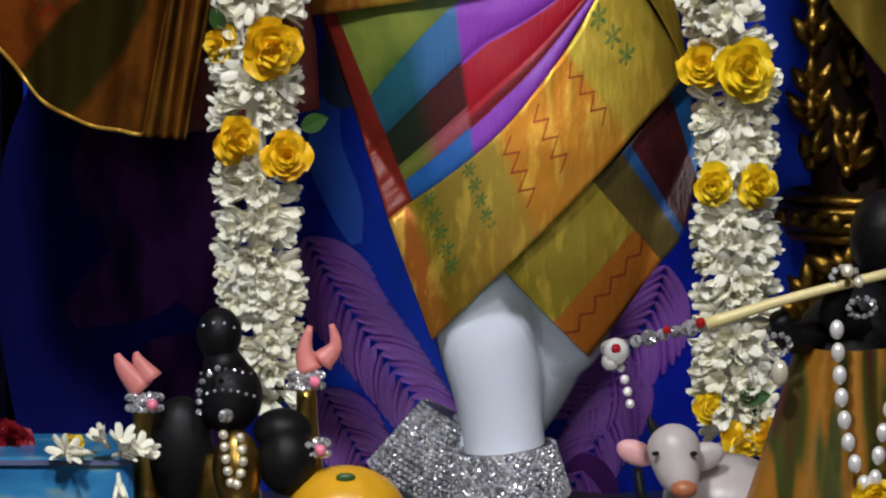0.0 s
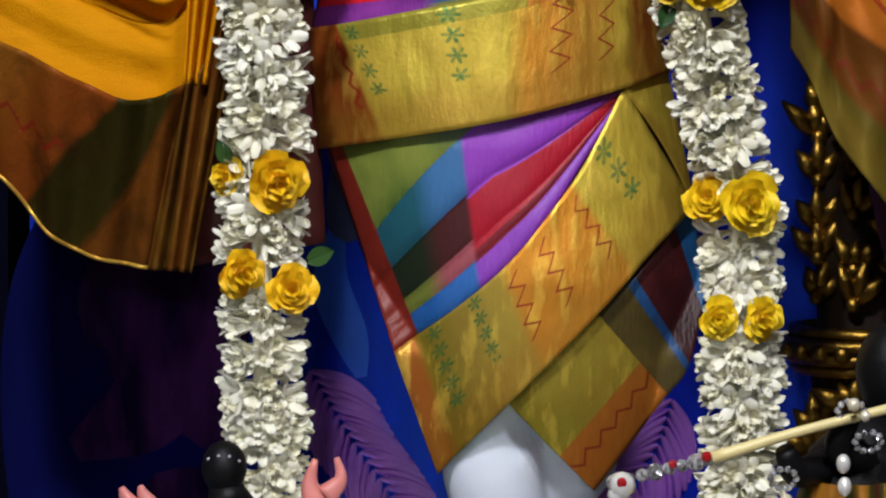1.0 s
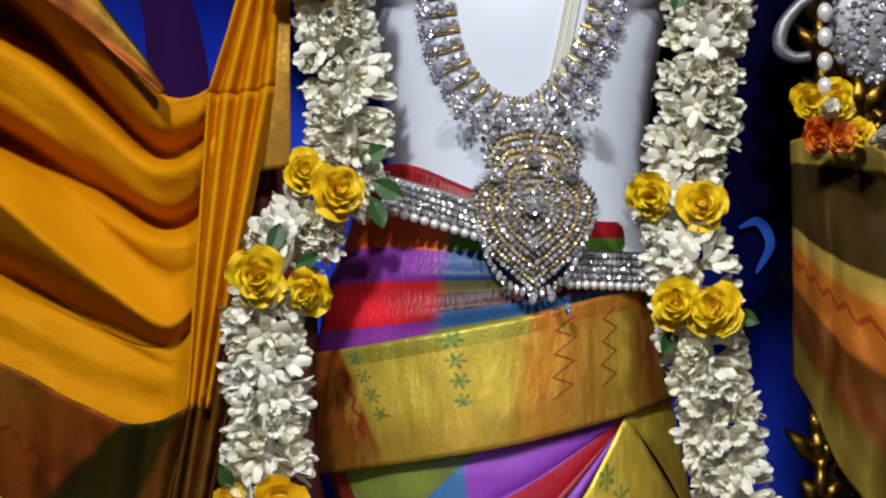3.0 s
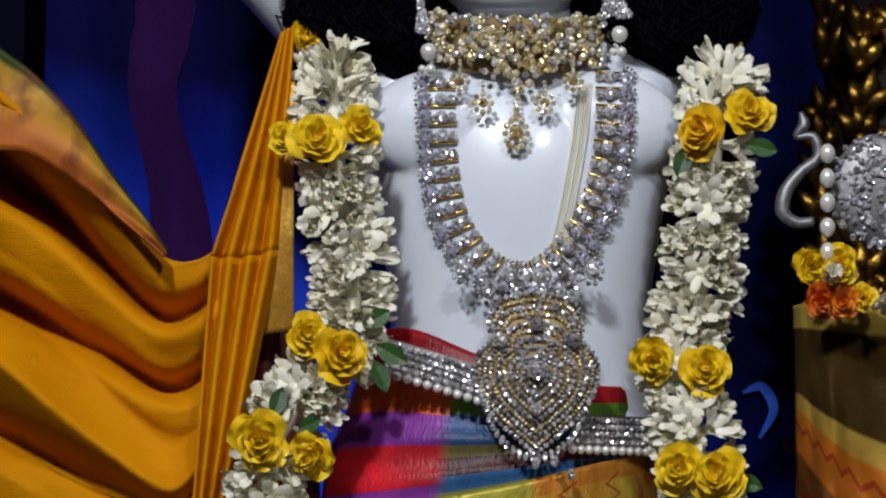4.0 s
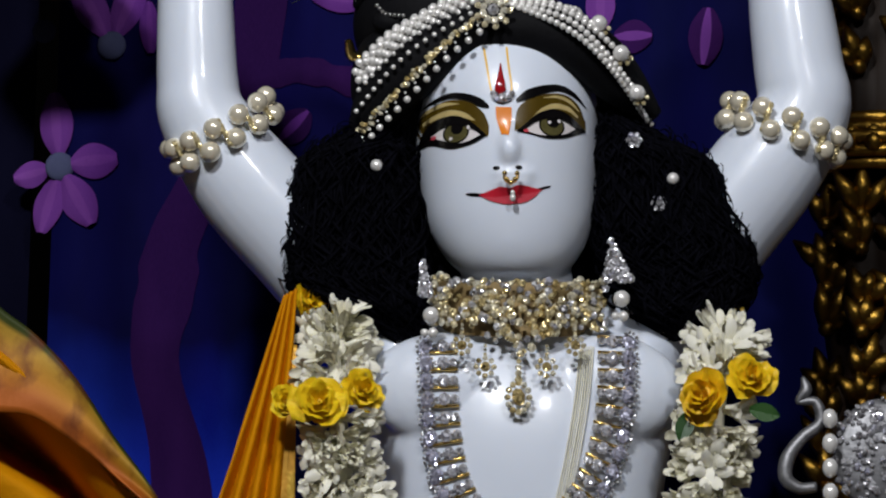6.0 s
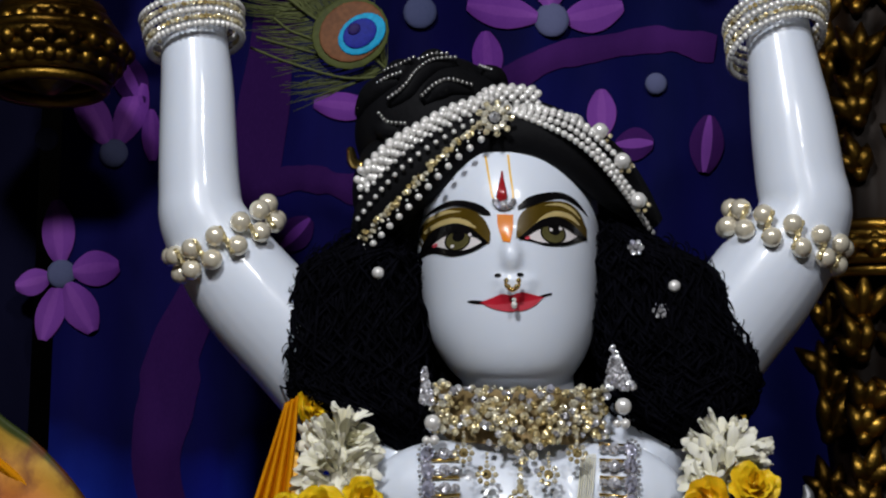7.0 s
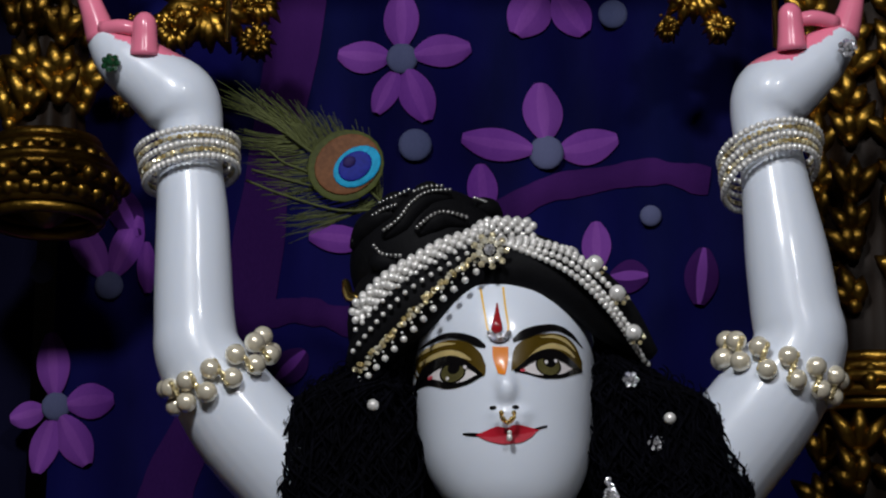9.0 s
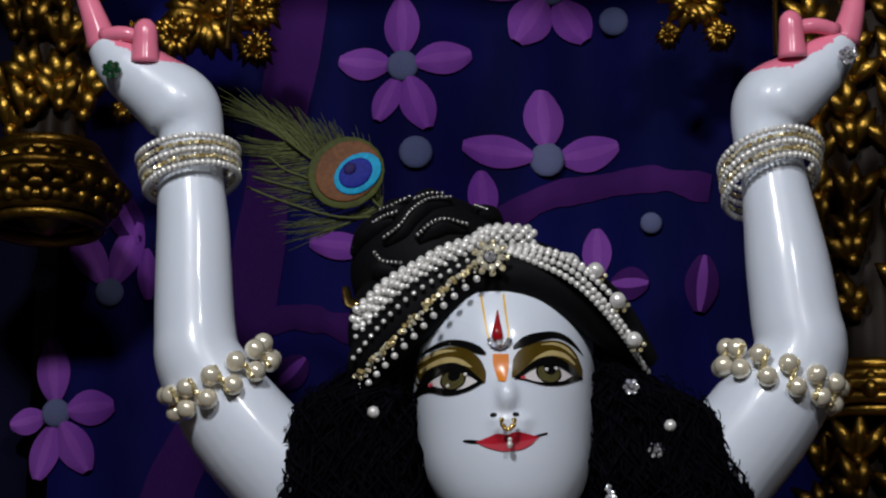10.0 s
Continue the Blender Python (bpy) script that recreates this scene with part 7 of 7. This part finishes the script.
# blue box with flowers
bx = thing("offering_box", "shiny blue printed box with flowers on top", "box")
bm = bmesh.new()
pa, pb = (-0.421, -0.34, 1.0404), (-0.2709, -0.34, 0.9872)
box(bm, (pa[0], -0.37, 0.865), (pb[0], -0.24, pa[2]))
bmesh.ops.bevel(bm, geom=bm.edges[:], offset=0.003, segments=2, affect="EDGES")
BLUE_BOX, _t, _b6 = shader("blue_printed_card", 0.2)
_n = grain(_t, 14, 2, stretch=(1, 1, 2.2))
_t.links.new(ramp(_t, _n, [(0.35, (0.02, 0.12, 0.32)), (0.55, (0.04, 0.24, 0.50)), (0.68, (0.30, 0.42, 0.30))]), _b6.inputs["Base Color"])
part("carton", bm, BLUE_BOX, bx, "blue glossy carton", False)
bm = bmesh.new()
box(bm, (pa[0], -0.374, pa[2] - 0.006), (pb[0], -0.371, pa[2] - 0.002))
part("light_edge", bm, LILAC_PRINT, bx, "pale edge line", False)
heap = thing("flower_heap", "white florets, a yellow rose and red petals on the box", "flowers")
for i, (px, py, a) in enumerate(((165, 795, -80), (190, 785, -30), (210, 790, 10), (228, 800, 40), (205, 830, 170), (212, 850, 185), (195, 800, 70), (130, 800, -60), (100, 800, 60), (232, 795, 80))):
    base = (-0.3836, -0.35, 1.4384)
    share("floret", FLORETS[i % 5], heap, Matrix.Translation((base[0] + px / 2035, -0.375 - 0.003 * (i % 3), base[2] - py / 2035 * 1.006)) @ Euler((0.6, radians(a), 0)).to_matrix().to_4x4() @ Matrix.Scale(0.72, 4))
share("rose", ROSES[1], heap, Matrix.Translation((-0.3283, -0.33, 1.0462)) @ Matrix.Scale(0.012, 4))
RED_ROSE = rose_mesh(91, 24, piece_colour("rose_petal_red", [(0, (0.25, 0.006, 0.012)), (1, (0.32, 0.01, 0.02))], 0.5))
share("rose", RED_ROSE, heap, Matrix.Translation((-0.3857, -0.3, 1.0427)) @ Matrix.Scale(0.024, 4))
share("rose", RED_ROSE, heap, Matrix.Translation((-0.4069, -0.3, 1.0447)) @ Matrix.Scale(0.022, 4))
# yellow cushion-shaped sweet
sw = bmesh.new()
c = (-0.0853, -0.36, 0.9911)
ball(sw, c, (0.052, 0.045, 0.040), u=32, v=20)
for v in sw.verts:
    v.co += (v.co - Vector(c)).normalized() * 0.0015 * noise.noise(v.co * 60)
fruit = finish("mango", sw, plain("ripe_mango_skin", (0.70, 0.36, 0.015), 0.35, vary=0.2, scale=25))
tagged(fruit, "ripe yellow-orange mango with greenish spots on the altar", "fruit")
bm = bmesh.new()
ball(bm, (-0.0844, -0.385, 1.0258), (0.009, 0.004, 0.004), u=10, v=6)
part("stalk_end", bm, LEAF, fruit)
# white cow figurine: one plain shape
COW_WHITE = plain("cream_white_paint", (0.46, 0.41, 0.40), 0.35, vary=0.12, scale=30)
cow = bmesh.new()
tube(cow, [(*(0.1999, -0.34, 1.0595), 0.010), (*(0.2017, -0.35, 1.0496), 0.023), (*(0.205, -0.36, 1.0313), 0.021), (*(0.2089, -0.37, 1.0156), 0.015), (*(0.2104, -0.37, 1.0095), 0.008)], 20, 24)
ball(cow, (0.1701, -0.34, 1.0394), (0.018, 0.008, 0.011), 1, 16, 10, Euler((0, 0.4, 0)).to_matrix())
ball(cow, (0.2283, -0.33, 1.0336), (0.022, 0.008, 0.013), 0, 16, 10, Euler((0, -0.3, 0)).to_matrix())
ball(cow, (0.2534, -0.28, 0.9886), (0.055, 0.06, 0.04), 0, 24, 16)
ball(cow, (0.2092, -0.385, 1.0153), (0.012, 0.009, 0.008), 2, 14, 10)
loft(cow, [(FB[0] + 0.43, -0.28, 0.865, 0.05, 0.055), (FB[0] + 0.43, -0.28, 0.905, 0.05, 0.055)])
for px in (1160, 1228):
    base = (-0.3821, -0.36, 1.4387)
    ball(cow, (base[0] + px / 2045, -0.376, base[2] - 800 / 2045 * 1.006), (0.0035, 0.002, 0.0022), 3, 10, 8)
tube(cow, [(*(0.1899, -0.34, 1.0555), 0.006), (*(0.1834, -0.34, 1.0656), 0.004), (*(0.1823, -0.34, 1.0732), 0.001)], 8, 8, mat=3)
tube(cow, [(*(0.171, -0.35, 1.027), 0.004), (*(0.174, -0.36, 1.0062), 0.004), (*(0.1815, -0.36, 0.9936), 0.004)], 8, 8, mat=3)
cow_ob = finish("cow_figurine", cow, [COW_WHITE, plain("ear_pink_paint", (0.70, 0.36, 0.36), 0.4, vary=0.15), plain("nose_brown_paint", (0.42, 0.14, 0.06), 0.35, vary=0.2), DARK_FIG])
tagged(cow_ob, "white painted cow figurine with pink ears on the altar", "figurine")
# flute player: dark figure in a gold robe, one plain shape, with flute and beads
fp = bmesh.new()
QB = (0.3564, -0.34, 1.0908)
loft(fp, [(QB[0], -0.33, 0.865, 0.085, 0.05), (QB[0] + 0.003, -0.33, QB[2] - 0.03, 0.06, 0.04), (QB[0] + 0.006, -0.33, QB[2] + 0.02, 0.048, 0.035), (QB[0] + 0.01, -0.33, QB[2] + 0.07, 0.05, 0.035), (QB[0] + 0.012, -0.33, QB[2] + 0.10, 0.02, 0.02)])
ball(fp, (QB[0] + 0.035, -0.33, QB[2] + 0.14), (0.034, 0.034, 0.042), 0, 24, 16)
tube(fp, [(QB[0] + 0.03, -0.34, QB[2] + 0.06, 0.016), (*(0.3392, -0.37, 1.1648), 0.013), (*(0.3451, -0.385, 1.1962), 0.010)], 12, 12)
tube(fp, [(QB[0] - 0.02, -0.34, QB[2] + 0.06, 0.016), (*(0.3026, -0.37, 1.145), 0.013), (*(0.2899, -0.385, 1.1668), 0.009)], 12, 12)
tagged(finish("flute_figurine", fp, DARK_FIG), "small black figurine holding a flute on the altar", "figurine")
rob = thing("figurine_robe", "gold and olive brocade robe of the flute figurine", "robe")
bm = bmesh.new()
rings(bm, [[(QB[0] - 0.004 + w * math.sin(a) - k, -0.335 - 0.055 * math.cos(a) * (0.6 + 0.4 * w / 0.09) - 0.003 * math.sin(a * 9), z) for a in np.linspace(-1.5, 1.5, 40)] for z, w, k in ((QB[2] + 0.045, 0.042, 0.0), (QB[2] + 0.0, 0.055, 0.0), (QB[2] - 0.05, 0.07, 0.0), (QB[2] - 0.11, 0.09, 0.0), (0.868, 0.10, 0.0))], close=False)
ROBE2, _t, _b7 = shader("olive_gold_stripes", 0.45, 0.3)
_n = grain(_t, 34, 2, stretch=(1, 0.2, 0.12))
_t.links.new(ramp(_t, _n, [(0.38, (0.42, 0.17, 0.015)), (0.48, (0.36, 0.15, 0.015)), (0.54, (0.06, 0.08, 0.012)), (0.66, (0.10, 0.02, 0.012))]), _b7.inputs["Base Color"])
bump(_t, _b7, grain(_t, 120, 3), 0.4, 0.0015)
part("front", bm, ROBE2, rob)
flute = thing("flute", "pale cream wooden flute with jewelled tassel", "flute")
bm = bmesh.new()
tube(bm, [(*(0.2266, -0.395, 1.1612), 0.0055), (*(0.2993, -0.395, 1.1837), 0.0045), (*(0.3864, -0.395, 1.2062), 0.0045)], 12, 12)
part("tube", bm, plain("cream_lacquer", (0.72, 0.60, 0.28), 0.3, vary=0.1), flute)
many("bead_tail", BALL, [(*p, 0.0058 + 0.002 * (i % 3 == 0)) for i, p in enumerate(string_of([(0.1431, -0.395, 1.1396), (0.1781, -0.395, 1.1494), (0.2242, -0.395, 1.1602)], 0.0098))], STONE_CLEAR, flute, "clear and red glass beads")
many("tassel", BALL, [(*p, 0.0042) for p in string_of([(0.149, -0.395, 1.1337), (0.1564, -0.395, 1.114), (0.1614, -0.395, 1.0918)], 0.008)] + [(*(0.1487, -0.4, 1.1383), 0.012), (*(0.1439, -0.4, 1.1295), 0.008)], PEARL, flute, "pearl tassel")
many("red_bead", BALL, [(*(0.2213, -0.4, 1.1628), 0.005), (*(0.1921, -0.402, 1.1567), 0.004), (*(0.1482, -0.408, 1.1414), 0.005)], RED_STONE, flute)
hb = thing("figurine_bracelets", "clear stone bracelets on the flute figurine's arms", "bracelet")
many("stone_ring", GEM, [(c[0] + 0.011 * math.cos(a), c[1] - 0.006 * math.sin(a), c[2] + 0.009 * math.sin(a), 0.0032) for c in ((0.3602, -0.395, 1.1754), (0.3445, -0.4, 1.2029), (0.2876, -0.395, 1.1435)) for a in np.linspace(0, 6.28, 11)[:10]], STONE_CLEAR, hb, "", False, 0.5)
many("gold_bead", BALL, [(*(0.2909, -0.39, 1.1182), 0.008, 0.012), (*(0.3456, -0.41, 1.2089), 0.006), (*(0.3554, -0.41, 1.1991), 0.005)], CREAM_PEARL, hb)
for pts in ([(1478, 580), (1482, 640), (1490, 720), (1505, 800), (1530, 860)], [(1600, 600), (1580, 700), (1560, 780), (1550, 850)]):
    gp = thing("white_bead_garland", "string of oval white beads on the flute figurine", "garland", "bead garlands")
    base = (0.3484, -0.4, 1.1)
    for c in string_of([(base[0] + (x - 1500) / 2070, -0.405, base[2] - (y - 700) / 2080) for x, y in pts], 0.0165):
        many("bead", FINE, [(*c, 0.0062, 0.0085)], PEARL, gp)
yr = thing("yellow_rose", "yellow rose lying on the flute figurine's robe", "flower")
share("bloom", ROSES[2], yr, Matrix.Translation((0.3717, -0.41, 1.0106)) @ Matrix.Scale(0.022, 4))


# ---- feather and scale prints low on the curtain ----
FEATHER_LIGHT = satin("light_lilac_applique", (0.36, 0.13, 0.60), (0.62, 0.28, 0.92), 0.6)
for pts, n, size in (([(540, 420), (600, 520), (670, 620), (740, 720)], 20, 0.085), ([(570, 690), (610, 760), (650, 830), (690, 900)], 16, 0.075), ([(1180, 470), (1150, 560), (1080, 660), (1010, 740)], 18, 0.085), ([(1130, 640), (1080, 740), (1040, 820), (1000, 900)], 16, 0.075)):
    base = (0, 0.42, 1.1405)
    line = smooth_path([(base[0] + (x - 784) / 1579, base[2] - (y - 441) / 1572) for x, y in pts], n)
    for i in range(n):
        d = line[min(i + 1, n - 1)] - line[max(i - 1, 0)]
        d /= np.linalg.norm(d)
        for s in (-1, 1):
            bm = bmesh.new()
            e = line[i] + size * (0.78 * d + s * 0.54 * np.array((-d[1], d[0]))) * (1 - 0.3 * i / n)
            blade(bm, tuple(line[i]), tuple(e), 0.0072, 0.003 + 0.0004 * (i % 4), 0.006 * s)
            part("feather_barb", bm, [FEATHER_LIGHT, FEATHER_LIGHT] if (i + s) % 3 else [FEATHER_PRINT, FEATHER_LIGHT], curtain)
# the two broad navy strips darken the curtain's lower left
for layer, (pts, w, m) in enumerate((([(105, 120), (110, 300), (105, 600), (110, 950)], 0.075, NAVY_PATCH), ([(270, 420), (255, 600), (270, 800), (260, 960)], 0.085, NAVY_PATCH), ([(590, 150), (575, 260), (610, 360), (630, 430)], 0.022, SKY_PRINT), ([(585, 60), (600, 150), (612, 190)], 0.02, LILAC_PRINT), ([(375, 290), (378, 360), (365, 430)], 0.007, SKY_PRINT),
                  ([(170, 380), (190, 300), (240, 270), (330, 300), (350, 420), (300, 480)], 0.06, DUSKY_PRINT), ([(120, 560), (230, 500), (300, 450), (380, 560)], 0.05, DUSKY_PRINT), ([(250, 620), (330, 680), (380, 800)], 0.05, DUSKY_PRINT), ([(185, 330), (245, 385), (265, 470)], 0.05, DUSKY_PRINT),
                  ([(1000, 840), (1040, 820), (1080, 860), (1090, 920)], 0.012, PURPLE_PRINT), ([(1320, -330), (1345, -380), (1325, -420), (1290, -410)], 0.006, SKY_PRINT))):
    base = (0, 0.42, 1.1405)
    p = smooth_path([(base[0] + (x - 784) / 1579, base[2] - (y - 441) / 1572) for x, y in pts], 24)
    bm = bmesh.new()
    rows = []
    for i, c in enumerate(p):
        d = p[min(i + 1, 23)] - p[max(i - 1, 0)]
        s = np.array((-d[1], d[0])) / np.linalg.norm(d) * w * (0.15 + 0.85 * math.sin(math.pi * (0.05 + 0.9 * i / 23)))
        rows.append([(c[0] + s[0] * k, curtain_y(c[0] + s[0] * k, c[1] + s[1] * k) - 0.0015 - 0.0008 * layer - 0.0003 * (1 - k * k), c[1] + s[1] * k) for k in (-1, -0.75, -0.5, -0.25, 0, 0.25, 0.5, 0.75, 1)])
    rings(bm, rows, close=False)
    part("applique", bm, m, curtain)
